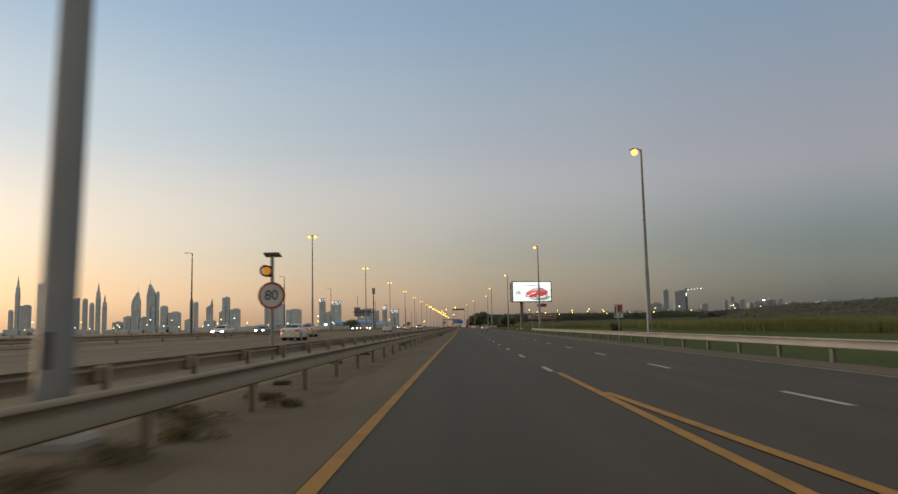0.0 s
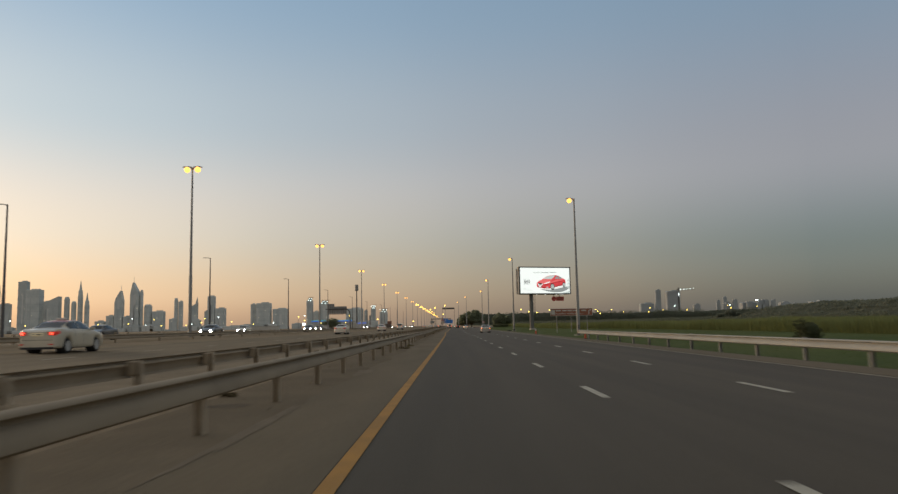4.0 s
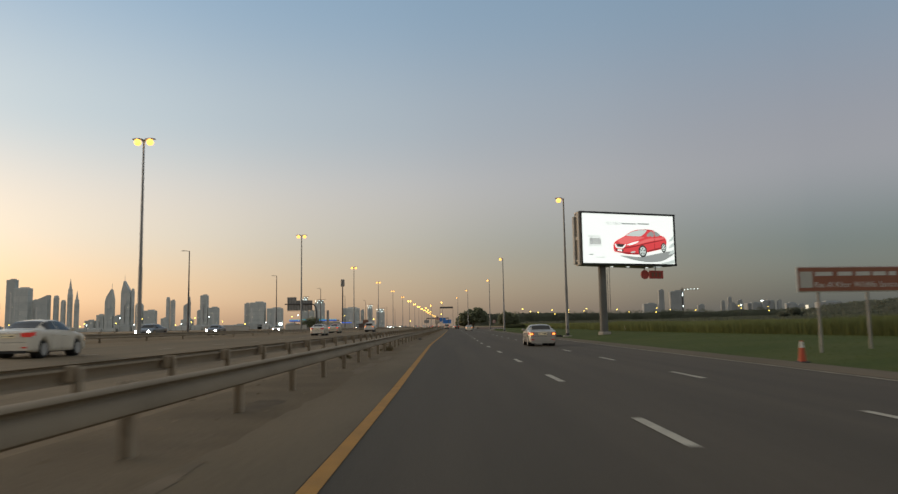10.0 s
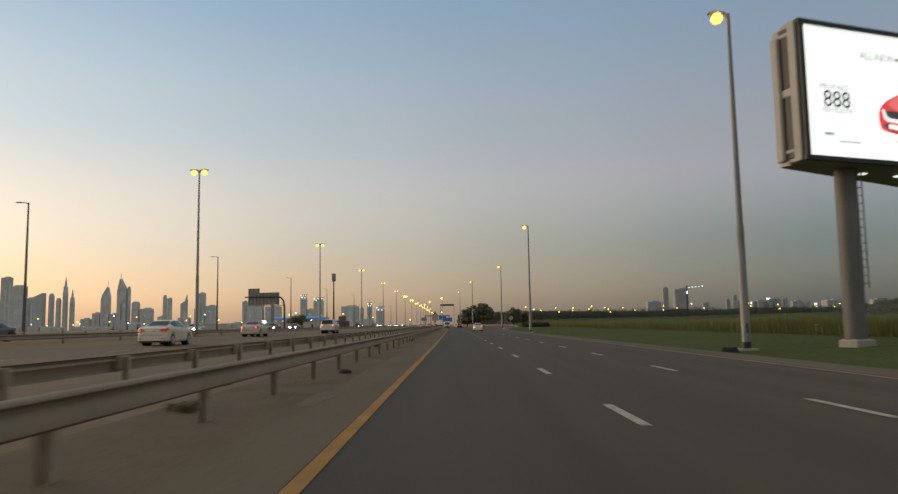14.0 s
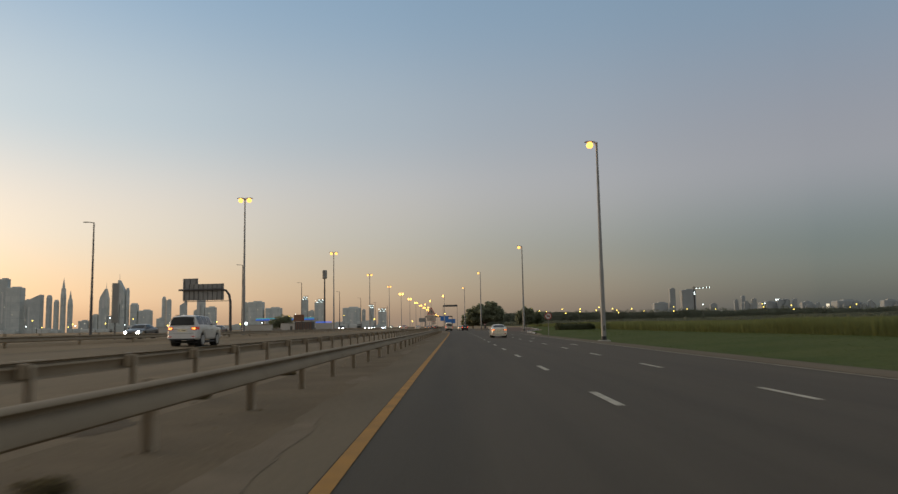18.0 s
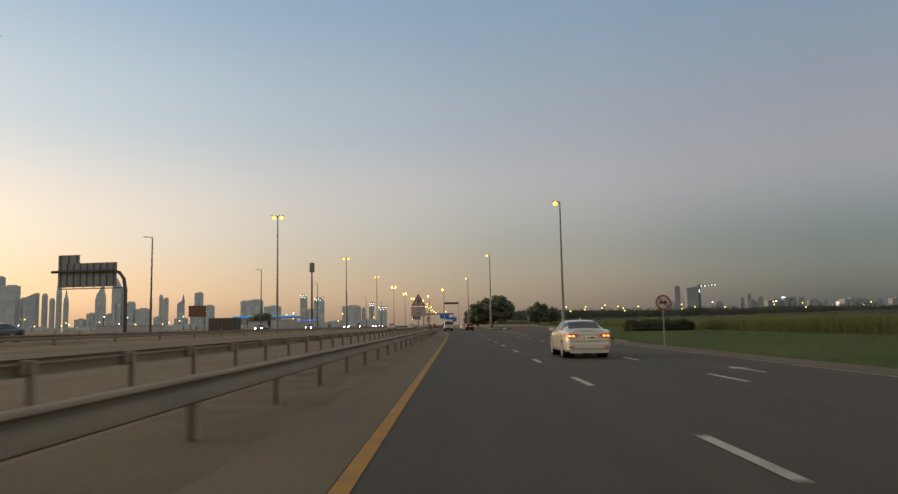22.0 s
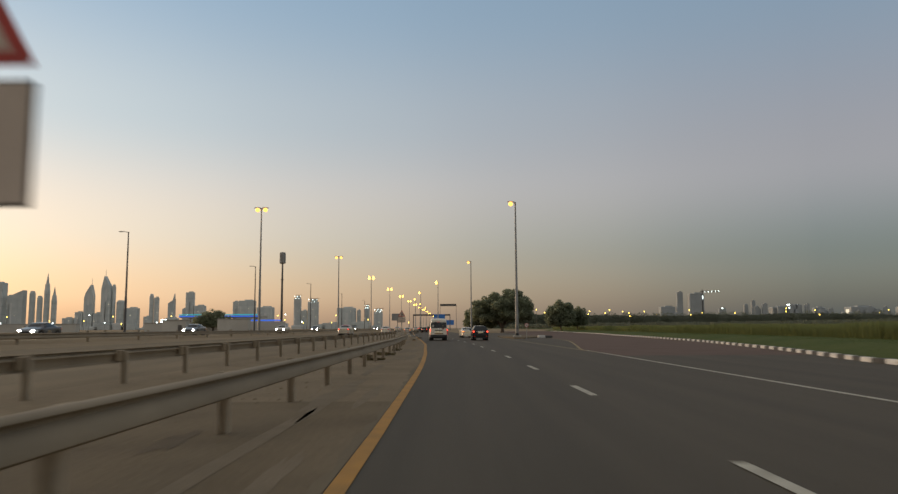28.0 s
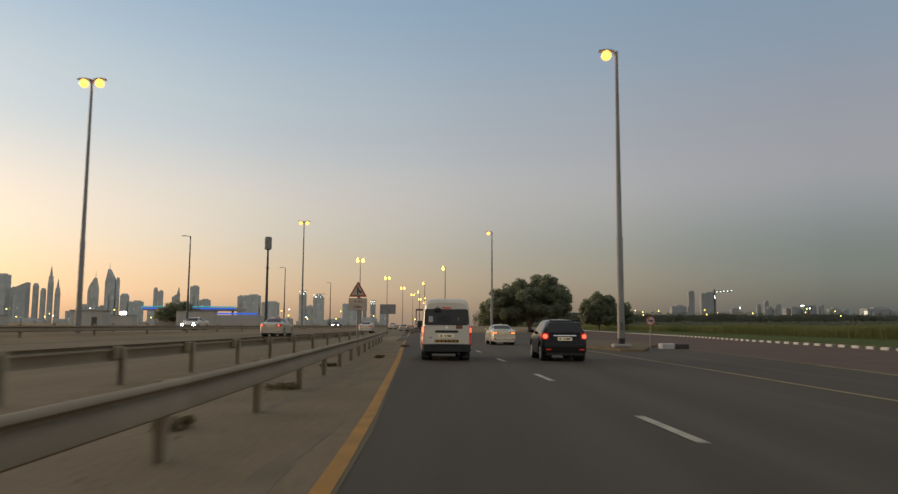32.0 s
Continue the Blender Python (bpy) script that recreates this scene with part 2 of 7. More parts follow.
PAINT_SILVER = mat("silver_paint", (0.44, 0.415, 0.37), 0.34, 0.25, color2=(0.39, 0.37, 0.33), scale=1.0, fine=0.02, coat=0.6)
PAINT_BLACK = mat("black_paint", (0.010, 0.010, 0.011), 0.10, color2=(0.013, 0.013, 0.014), scale=1.0, fine=0.02, spec=0.28)
PAINT_CREAM = mat("cream_taxi_paint", (0.62, 0.55, 0.42), 0.35, color2=(0.55, 0.49, 0.38), scale=1.0, fine=0.02, coat=0.5)
PAINT_RED = mat("red_paint", (0.48, 0.045, 0.03), 0.35, color2=(0.40, 0.04, 0.03), scale=1.0, fine=0.02, coat=0.5)
PAINT_DARK = mat("dark_grey_paint", (0.07, 0.072, 0.078), 0.3, color2=(0.06, 0.06, 0.066), scale=1.0, fine=0.02, coat=0.7)
TAIL = mat("tail_lamp_on", (0.5, 0.02, 0.01), 0.25, emit=3.5, emit_color=(1.0, 0.07, 0.035))
TAIL_DIM = mat("tail_lamp_lens", (0.40, 0.02, 0.015), 0.25, emit=0.14, emit_color=(1.0, 0.06, 0.03))
TAIL_HOT = mat("tail_lamp_bulb", (0.8, 0.3, 0.08), 0.25, emit=3.0, emit_color=(1.0, 0.30, 0.06))
AMBER = mat("indicator_amber", (0.7, 0.28, 0.03), 0.25, emit=6.0, emit_color=(1.0, 0.45, 0.08))
HEAD = mat("headlamp_on", (0.9, 0.9, 0.85), 0.2, emit=30.0, emit_color=(1.0, 0.93, 0.78))
HEAD_BLUE = mat("headlamp_cool", (0.9, 0.9, 0.95), 0.2, emit=30.0, emit_color=(0.75, 0.88, 1.0))
# weak warm emission stands in for light falling on the plate
PLATE = mat("number_plate", (0.70, 0.60, 0.40), 0.5, emit=0.12, emit_color=(1.0, 0.82, 0.5))
PLATE_INK = mat("plate_ink", (0.04, 0.04, 0.04), 0.6)
SODIUM = mat("sodium_lamp", (1.0, 0.72, 0.25), 0.4, emit=2.3, emit_color=(1.0, 0.44, 0.085))
SODIUM_BLOOM = mat("sodium_bloom", (1.0, 0.72, 0.25), 0.4, emit=6.0, emit_color=(1.0, 0.54, 0.075))
SODIUM_FAR = mat("sodium_lamp_far", (1.0, 0.75, 0.2), 0.4, emit=5.0, emit_color=(1.0, 0.72, 0.12))
LIGHT_COOL = mat("white_floodlight", (0.9, 0.95, 1.0), 0.4, emit=5.0, emit_color=(0.8, 0.97, 0.95))
LIGHT_BLUE = mat("blue_neon", (0.05, 0.25, 0.9), 0.4, emit=0.55, emit_color=(0.03, 0.14, 1.0))
LIGHT_CYAN = mat("cyan_neon", (0.05, 0.5, 0.7), 0.4, emit=0.5, emit_color=(0.02, 0.48, 0.52))
SIGN_WHITE = mat("sign_white", (0.66, 0.64, 0.58), 0.55, color2=(0.58, 0.55, 0.50), scale=2.0, fine=0.05)
# white sign film with the warmth of headlights put into its colour
SIGN_FACE = mat("sign_white_warm_lit", (0.62, 0.50, 0.40), 0.5, color2=(0.54, 0.43, 0.34), scale=2.0, fine=0.06)
POST = mat("dusty_post_steel", (0.47, 0.385, 0.275), 0.8, 0.05, color2=(0.37, 0.30, 0.215), scale=1.5, fine=0.2, bump=0.2)
SIGN_RED = mat("sign_red", (0.50, 0.055, 0.035), 0.5, color2=(0.43, 0.05, 0.035), scale=2.0, fine=0.05)
SIGN_BLACK = mat("sign_black", (0.025, 0.025, 0.025), 0.6)
# brown is brightened in place of headlight light returned by the film
SIGN_BROWN = mat("sign_brown", (0.33, 0.115, 0.060), 0.5, color2=(0.28, 0.098, 0.052), scale=1.0, fine=0.05)
# a little emission lifts the blue; the boards themselves hold no lamp
SIGN_BLUE = mat("sign_blue", (0.03, 0.13, 0.36), 0.5, emit=0.05, emit_color=(0.05, 0.3, 0.9))
SIGN_BACK = mat("sign_back", (0.36, 0.35, 0.33), 0.6, 0.4, color2=(0.28, 0.27, 0.25), scale=0.8, fine=0.1)
SCREEN = mat("billboard_screen", (0.8, 0.82, 0.8), 0.5, emit=0.80, emit_color=(0.93, 1.0, 0.96))
SCREEN_GREY = mat("billboard_print_grey", (0.3, 0.31, 0.31), 0.5, emit=0.26, emit_color=(0.80, 0.88, 0.86))
SCREEN_PALE = mat("billboard_print_pale", (0.5, 0.55, 0.53), 0.5, emit=0.52, emit_color=(0.80, 0.92, 0.88))
SCREEN_LRED = mat("billboard_print_light_red", (0.6, 0.1, 0.1), 0.5, emit=0.62, emit_color=(1.0, 0.20, 0.20))
SCREEN_RED = mat("billboard_print_red", (0.5, 0.04, 0.05), 0.5, emit=0.62, emit_color=(0.86, 0.075, 0.085))
SCREEN_DRED = mat("billboard_print_dark_red", (0.3, 0.02, 0.03), 0.5, emit=0.30, emit_color=(0.80, 0.06, 0.07))
SCREEN_INK = mat("billboard_print_ink", (0.05, 0.05, 0.05), 0.5, emit=0.05, emit_color=(0.5, 0.5, 0.5))
WINDOW_LIT = mat("lit_window", (0.7, 0.65, 0.5), 0.4, emit=0.75, emit_color=(1.0, 0.88, 0.66))
# distance haze is put into these wall colours, paler than real facades
TOWER_A = mat("tower_glass_blue_hazed", (0.50, 0.535, 0.52), 0.5, color2=(0.62, 0.64, 0.61), scale=0.035, fine=0.12)
TOWER_B = mat("tower_glass_slate_hazed", (0.44, 0.475, 0.465), 0.55, color2=(0.56, 0.58, 0.56), scale=0.035, fine=0.12)
TOWER_C = mat("tower_pale_hazed", (0.68, 0.68, 0.65), 0.55, color2=(0.60, 0.605, 0.58), scale=0.03, fine=0.08)
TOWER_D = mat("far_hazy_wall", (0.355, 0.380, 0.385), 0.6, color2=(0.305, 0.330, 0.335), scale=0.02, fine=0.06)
LOW_WALL = mat("rendered_wall", (0.55, 0.52, 0.46), 0.8, color2=(0.46, 0.43, 0.38), scale=0.15, fine=0.1, bump=0.2)
LOW_DARK = mat("dark_cladding", (0.13, 0.115, 0.10), 0.8, color2=(0.10, 0.09, 0.08), scale=0.3, fine=0.15)
HOARD = mat("hoarding_rust", (0.28, 0.13, 0.08), 0.8, color2=(0.22, 0.11, 0.07), scale=0.5, fine=0.1)
AMBER_OFF = mat("amber_lens", (0.45, 0.18, 0.03), 0.3)
BEACON = mat("beacon_flash", (0.7, 0.3, 0.03), 0.3, emit=0.35, emit_color=(1.0, 0.38, 0.04))
DRIFT = mat("sand_drift", (0.205, 0.160, 0.106), 0.95, color2=(0.155, 0.122, 0.081), scale=0.55, fine=0.28, bump=0.8, spec=0.1)
DRIFT_PALE = mat("pale_drift", (0.258, 0.204, 0.138), 0.95, color2=(0.205, 0.161, 0.108), scale=0.45, fine=0.28, bump=0.8, spec=0.1)
SHRUB = mat("shrub_leaf", (0.085, 0.095, 0.050), 0.9, color2=(0.110, 0.118, 0.066), scale=0.8, fine=0.1, spec=0.1, island=0.2, leaf=0.4)
ORANGE = mat("cone_orange", (0.55, 0.085, 0.030), 0.6, color2=(0.44, 0.070, 0.028), scale=3.0, fine=0.1)


# ---- mesh building ----
class Geo:
    """Collects vertices and faces of one mesh."""

    def __init__(self):
        self.v, self.f = [], []

    def add(self, verts, faces):
        n = len(self.v)
        self.v += [tuple(p) for p in verts]
        self.f += [tuple(i + n for i in q) for q in faces]
        return self

    def box(self, cx, cy, cz, sx, sy, sz, c=0.0):
        """A block about its centre, with chamfered edges if c is given."""
        x, y, z = sx / 2, sy / 2, sz / 2
        if c <= 0:
            vs = [(cx + a * x, cy + b * y, cz + d * z) for d in (-1, 1) for a, b in ((-1, -1), (1, -1), (1, 1), (-1, 1))]
            return self.add(vs, [(3, 2, 1, 0), (4, 5, 6, 7), (0, 1, 5, 4), (1, 2, 6, 5), (2, 3, 7, 6), (3, 0, 4, 7)])
        c = min(c, 0.45 * min(sx, sy, sz))
        vs, fs = [], []
        for zz, k in ((-z, c), (-z + c, 0), (z - c, 0), (z, c)):
            a, b = x - k, y - k
            vs += [(cx + p, cy + q, cz + zz) for p, q in ((-a + c, -b), (a - c, -b), (a, -b + c), (a, b - c), (a - c, b), (-a + c, b), (-a, b - c), (-a, -b + c))]
        for r in range(3):
            for i in range(8):
                j = (i + 1) % 8
                fs.append((r * 8 + i, r * 8 + j, r * 8 + 8 + j, r * 8 + 8 + i))
        fs += [tuple(reversed(range(8))), tuple(range(24, 32))]
        return self.add(vs, fs)

    def tube(self, points, radii, n=10, caps=True):
        """A tapered round bar along a line of points."""
        pts = [Vector(p) for p in points]
        vs, fs = [], []
        for i, p in enumerate(pts):
            d = (pts[min(i + 1, len(pts) - 1)] - pts[max(i - 1, 0)]).normalized()
            u = d.orthogonal().normalized() if abs(d.z) < 0.9 else (Vector((1, 0, 0)) - d * d.x).normalized()
            w = d.cross(u)
            for k in range(n):
                a = 2 * math.pi * k / n
                vs.append(p + radii[i] * (math.cos(a) * u + math.sin(a) * w))
        for i in range(len(pts) - 1):
            for k in range(n):
                j = (k + 1) % n
                fs.append((i * n + k, i * n + j, i * n + n + j, i * n + n + k))
        if caps:
            fs += [tuple(reversed(range(n))), tuple(range(len(pts) * n - n, len(pts) * n))]
        return self.add(vs, fs)

    def prism(self, outline, y0, y1):
        """A flat plate: an outline in x and z, from y0 to y1."""
        n = len(outline)
        vs = [(x, y0, z) for x, z in outline] + [(x, y1, z) for x, z in outline]
        fs = [tuple(range(n)), tuple(reversed(range(n, 2 * n)))] + [(i, i + n, (i + 1) % n + n, (i + 1) % n) for i in range(n)]
        return self.add(vs, fs)

    def mesh(self, name, smooth=0.0):
        me = bpy.data.meshes.new(name)
        me.from_pydata(self.v, [], self.f)
        me.update()
        if smooth:
            me.polygons.foreach_set("use_smooth", [True] * len(me.polygons))
            me.set_sharp_from_angle(angle=radians(smooth))
        return me


def part(name, geo, material, parent=None, label="", smooth=0.0, at=None):
    """Links a mesh as one object, under parent if there is one."""
    me = geo.mesh(name, smooth) if isinstance(geo, Geo) else geo
    if material and not me.materials:
        me.materials.append(material)
    ob = new(name, me)
    if at is not None:
        ob.location = at
    if parent is not None:
        ob.parent = parent
    if label:
        ob["label"] = label
    return ob


def thing(name, label, category, group="", kind="", x=0.0, y=0.0, z=0.0, turn=0.0):
    ob = new(name)
    ob.empty_display_size = 0.2
    ob.matrix_world = pose(x, y, z, 0, 0, turn)
    return tagged(ob, label, category, group, kind)


def solid(name, geo, material, label, category, group="", kind="", smooth=0.0):
    return tagged(part(name, geo, material, smooth=smooth), label, category, group, kind)


def disc(x, z, r, n=28, squash=1.0):
    return [(x + r * math.cos(2 * math.pi * i / n), z + r * squash * math.sin(2 * math.pi * i / n)) for i in range(n)]


def lettering(name, words, size, material, parent, x, y, z, align="CENTER", turn=0.0):
    """Built-in font turned into a thin mesh that faces -y."""
    cu = bpy.data.curves.new(name, "FONT")
    cu.body, cu.size, cu.align_x, cu.align_y, cu.extrude = words, size, align, "CENTER", 0.004
    tmp = new(name, cu)
    me = bpy.data.meshes.new_from_object(tmp.evaluated_get(bpy.context.evaluated_depsgraph_get()))
    bpy.data.objects.remove(tmp)
    me.materials.clear()
    ob = part(name, me, material, parent)
    ob.matrix_local = pose(x, y, z, 90, 0, turn)
    return ob


LANE_Y = (-60, 0, 40, 95, 150, 189, 215, 240, 290, 345, 380, 391, 403, 410, 430, 449, 470, 560, 760, 3000)
LANE_X = (-0.12, -0.12, -0.10, 0.02, 0.04, -0.25, -0.1, 0.02, 0.1, 0.18, 0.13, 0.05, -0.12, -0.22, -0.88, -2.0, -3.4, -8.9, -18.0, -18.0)


def lane(y):
    """How far the lanes have swung aside at y: straight for 400 m, then easing to the left."""
    return float(np.interp(y, LANE_Y, LANE_X))


KERB_Y = (345, 352, 372, 398, 412, 435, 468, 490, 514, 562, 640, 760)
KERB_X = (10.6, 11.6, 12.4, 14.9, 17.8, 21.3, 24.3, 25.6, 28.2, 30.8, 35.0, 40.0)


def kerb(y):
    """The right edge of the asphalt, with the slip road that leaves at the end."""
    return float(np.interp(y, KERB_Y, KERB_X)) if y > 345 else 10.3


def lie(x, y):
    """Height of the ground: flat under our lanes, rising to the main road, lower on the right."""
    if x < -6:
        return 0.5 * min(1.0, (-6 - x) / 17)
    edge = kerb(y)
    if x > edge:
        k = min(1.0, max(0.0, (y - 330) / 60))
        late = min(1.0, max(0.0, (y - 320) / 40))
        bank = (0.42 + 0.03 * late) * min(1.0, max(0.0, (x - edge - 3 + late) / (8 - 5 * late)))
        return -0.22 * min(1.0, (x - edge) / 2.5) * (1 - 0.6 * k) + bank
    return 0.0


# ---- ground ----
def sheet(name, xs, ys, lift, material, label, category="ground"):
    """A sheet over the ground: xs(y) gives its places across at y."""
    g, rows = Geo(), []
    for y in ys:
        rows.append([(x, y, lie(x, y) + lift) for x in xs(y)])
    n = len(rows[0])
    g.add([p for r in rows for p in r], [(i * n + k, i * n + k + 1, i * n + n + k + 1, i * n + n + k) for i in range(len(rows) - 1) for k in range(n - 1)])
    return solid(name, g, material, label, category, kind="structure", smooth=30)


def steps(a, b, d):
    n = max(1, round((b - a) / d))
    return [a + (b - a) * i / n for i in range(n + 1)]


def between(a, b, n):
    return [a + (b - a) * i / n for i in range(n + 1)]


FAR_Y = [-400, -150, -60] + steps(-30, 700, 5) + [760, 900, 1300, 2200, 4900]
sheet("ground", lambda y: [-4900, -2000, -800, -300, -120, -60, -23, -15, -6, -3] + [kerb(y) + d for d in (0, 2, 2.5, 3, 5, 11)] + [kerb(y) + 20, 90, 150, 400, 1500, 4900], FAR_Y, -0.008, SAND, "flat pale brown desert sand beside the roads")
ROAD_Y = steps(-40, 700, 5) + [760, 900, 1300, 2000]
GORE_Y = (405, 415, 423.4, 425.5, 431.4, 442.8, 466, 490, 640)
GORE_X = (7.45, 7.5, 8.7, 8.95, 9.75, 11.1, 12.0, 12.6, 16.0)
road = sheet("road", lambda y: between(-2.1 + lane(y), max(kerb(y), 10.3 + lane(y)) if y < 560 else 10.5 + lane(y), 12), ROAD_Y, 0.0, ASPHALT, "dark worn asphalt carriageway with painted lanes", "road")
sheet("road_shoulder", lambda y: [-3.9 + lane(y), -3.0 + lane(y), -2.1 + lane(y), -1.23 + lane(y)], steps(-40, 480, 5), 0.004, SHOULDER, "dusty hard shoulder under the guard rail", "road")
main_road = sheet("main_road", lambda y: between(-20.0, -8.2, 6), ROAD_Y, 0.0, ASPHALT_OLD, "wide grey dusty asphalt main carriageway", "road")
sheet("oncoming_road", lambda y: [-43, -35, -27.4], ROAD_Y, 0.02, ASPHALT_OLD, "grey asphalt carriageway for the oncoming traffic", "road")
sheet("slip_road", lambda y: between(float(np.interp(y, GORE_Y, GORE_X)), kerb(y) - 0.25, 6), steps(405, 640, 5), 0.0035, RAMP_RED, "reddish brown asphalt of the slip road", "road")
sheet("verge_shoulder", lambda y: [9.36 + 0.5 * lane(y), 10.28, 11.0, 11.75 + 0.35 * noise.noise((y * 0.2, 5.0, 0)) + 0.15 * noise.noise((y * 1.3, 6.0, 0))], steps(-40, 345, 0.5), 0.0135, VERGE, "dusty brown shoulder between the faded line and the grass", "road")
sheet("lawn", lambda y: [kerb(y) + d for d in (1.0, 2, 2.5, 3, 5, 11)] + [max(kerb(y) + 16, 34)], steps(-40, 700, 5), 0.012, LAWN, "mown green grass verge", "grass")
sheet("marsh", lambda y: [max(kerb(y) + 11, 33), 60, 90, 140, 400, 1900], steps(-60, 760, 10) + [900, 1300, 2050], 0.02, LAWN, "green marsh ground under reeds", "grass")


g = Geo()
res = [(-24.1, 0.46), (-24.7, 0.64), (-25.9, 0.68), (-26.6, 0.46)]
ys = steps(-40, 900, 20)
g.add([(x + 0.15 * math.sin(y * 0.31 + z), y, z + 0.06 * math.sin(y * 0.17 + x)) for y in ys for x, z in res], [(i * 4 + k, i * 4 + k + 1, i * 4 + 5 + k, i * 4 + 4 + k) for i in range(len(ys) - 1) for k in range(3)])
solid("central_reserve", g, SAND, "low sandy bank between the carriageways", "ground", kind="structure", smooth=60)


DUST_Y = (-40, 20, 60, 120, 175, 222, 265, 300, 345, 365, 380, 420, 480)
DUST_X = (-2.35, -2.45, -2.75, -2.6, -2.38, -2.4, -2.3, -2.45, -2.1, -1.6, -1.3, -1.3, -1.3)


def yellow_line(y):
    return -1.13 + lane(y) - float(np.interp(y, (398, 414, 427, 600), (0.0, 0.19, 0.23, 0.23)))


def dust_rim(y):
    """Where the dust of the verge ends on the asphalt, with a ragged edge that stops at the paint."""
    rag = 0.30 * noise.noise((y * 0.22, 1.0, 0)) + 0.16 * noise.noise((y * 1.1, 2.0, 3)) + 0.08 * noise.noise((y * 4.0, 3.0, 7))
    return min(float(np.interp(y, DUST_Y, DUST_X)) + lane(y) + 0.7 * rag, yellow_line(y) - 0.075)


def drift(name, ys, material, label):
    """A thin bank of dust from the rail strip to its rim, where it thins out to nothing."""
    g = Geo()
    for y in ys:
        rim = dust_rim(y)
        for x, lift in ((-4.6 + lane(y), 0.0056), (-3.4 + lane(y), 0.0062), (rim - 0.12, 0.0062), (rim, 0.0042)):
            g.v.append((x, y, lie(x, y) + lift))
    g.f += [(4 * i + k, 4 * i + k + 1, 4 * i + k + 5, 4 * i + k + 4) for i in range(len(ys) - 1) for k in range(3)]
    return solid(name, g, material, label, "ground", kind="structure", smooth=30)


drift("dust_strip", steps(-40, 384, 0.25), DRIFT, "ragged strip of blown dust under the guard rail")
drift("sand_strip", steps(384, 480, 0.25), DRIFT_PALE, "wide strip of pale sand under the guard rail")
sheet("rail_strip", lambda y: [-8.2, -6.4, -6.0, -4.2 + lane(y) + 0.15 * noise.noise((y * 0.6, 4.0, 1))], steps(-40, 480, 0.5), 0.0048, DRIFT_PALE, "pale dusty strip between the two guard rails")


def patch_of(x, y, rx, ry, seed, material, label, lift):
    """A thin irregular patch on the ground."""
    ring = []
    for i in range(36):
        a = 2 * math.pi * i / 36
        k = 1 + 0.55 * noise.noise((1.3 * math.cos(a) + seed, 1.3 * math.sin(a), seed)) + 0.3 * noise.noise((4 * math.cos(a), 4 * math.sin(a) + seed, seed))
        ring.append((x + rx * k * math.cos(a), y + ry * k * math.sin(a)))
    g = Geo().add([(a, b, lie(a, b) + lift) for a, b in ring], [tuple(range(36))])
    return solid("dust_patch", g, material, label, "patch", "patches on the shoulder")


def stripe(name, pts, width, material, label, parent=None, lift=0.008):
    """Paint along a line of points on the ground."""
    g = Geo()
    vs = []
    for x, y in pts:
        vs += [(x - width / 2, y, lie(x, y) + lift), (x + width / 2, y, lie(x, y) + lift)]
    g.add(vs, [(2 * i, 2 * i + 1, 2 * i + 3, 2 * i + 2) for i in range(len(pts) - 1)])
    return part(name, g, material, parent, label)


stripe("edge_line", [(yellow_line(y), y) for y in steps(-40, 640, 4)], 0.17, PAINT_Y, "solid yellow edge line", road)
stripe("right_edge_line", [(9.25 + lane(y) * 0.5, y) for y in steps(-40, 352, 6)], 0.15, PAINT_OLD, "faded pale edge line", road)
stripe("gore_line", [(2.5, y) for y in steps(-40, 20, 5)], 0.16, PAINT_Y, "solid yellow gore line", road)
stripe("gore_line", [(2.62 + max(0, 14 - y) * 0.055, y) for y in steps(-40, 14, 3)], 0.16, PAINT_Y, "solid yellow gore line", road, 0.011)
stripe("solid_lane_line", [(7.42, y) for y in steps(374, 413, 5)], 0.15, PAINT_W, "solid white lane line", road)
stripe("slip_edge_line", [(float(np.interp(y, (409, 436, 442, 457, 470), (7.4, 6.62, 6.5, 5.9, 5.0))), y) for y in steps(409, 470, 3)], 0.15, PAINT_YF, "worn yellow line before the slip road", road)
stripe("slip_left_line", [(float(np.interp(y, GORE_Y, GORE_X)) - 0.1, y) for y in steps(414, 447, 3)], 0.15, PAINT_YF, "worn yellow line that opens the gore", road)
stripe("dust_line", [(float(np.interp(y, GORE_Y, GORE_X)) + 0.1, y) for y in steps(438, 464, 2)], 0.5, DRIFT, "pale dust along the gore", road, 0.006)
for k in range(5):
    stripe("gore_bar", [(-8.6 + k * 0.1, 486 + 4 * k), (-8.6 + k * 0.1, 486.6 + 4 * k)], 4.2 - 0.2 * k, PAINT_W, "white cross bar of the painted gore", road)

SILT = mat("pale_silt", (0.225, 0.180, 0.125), 0.9, color2=(0.175, 0.140, 0.096), scale=1.4, fine=0.25, bump=0.5, spec=0.15)
STAIN = mat("dark_stain", (0.110, 0.086, 0.058), 0.9, color2=(0.150, 0.118, 0.079), scale=2.2, fine=0.3, bump=0.6, spec=0.15)
random.seed(41)
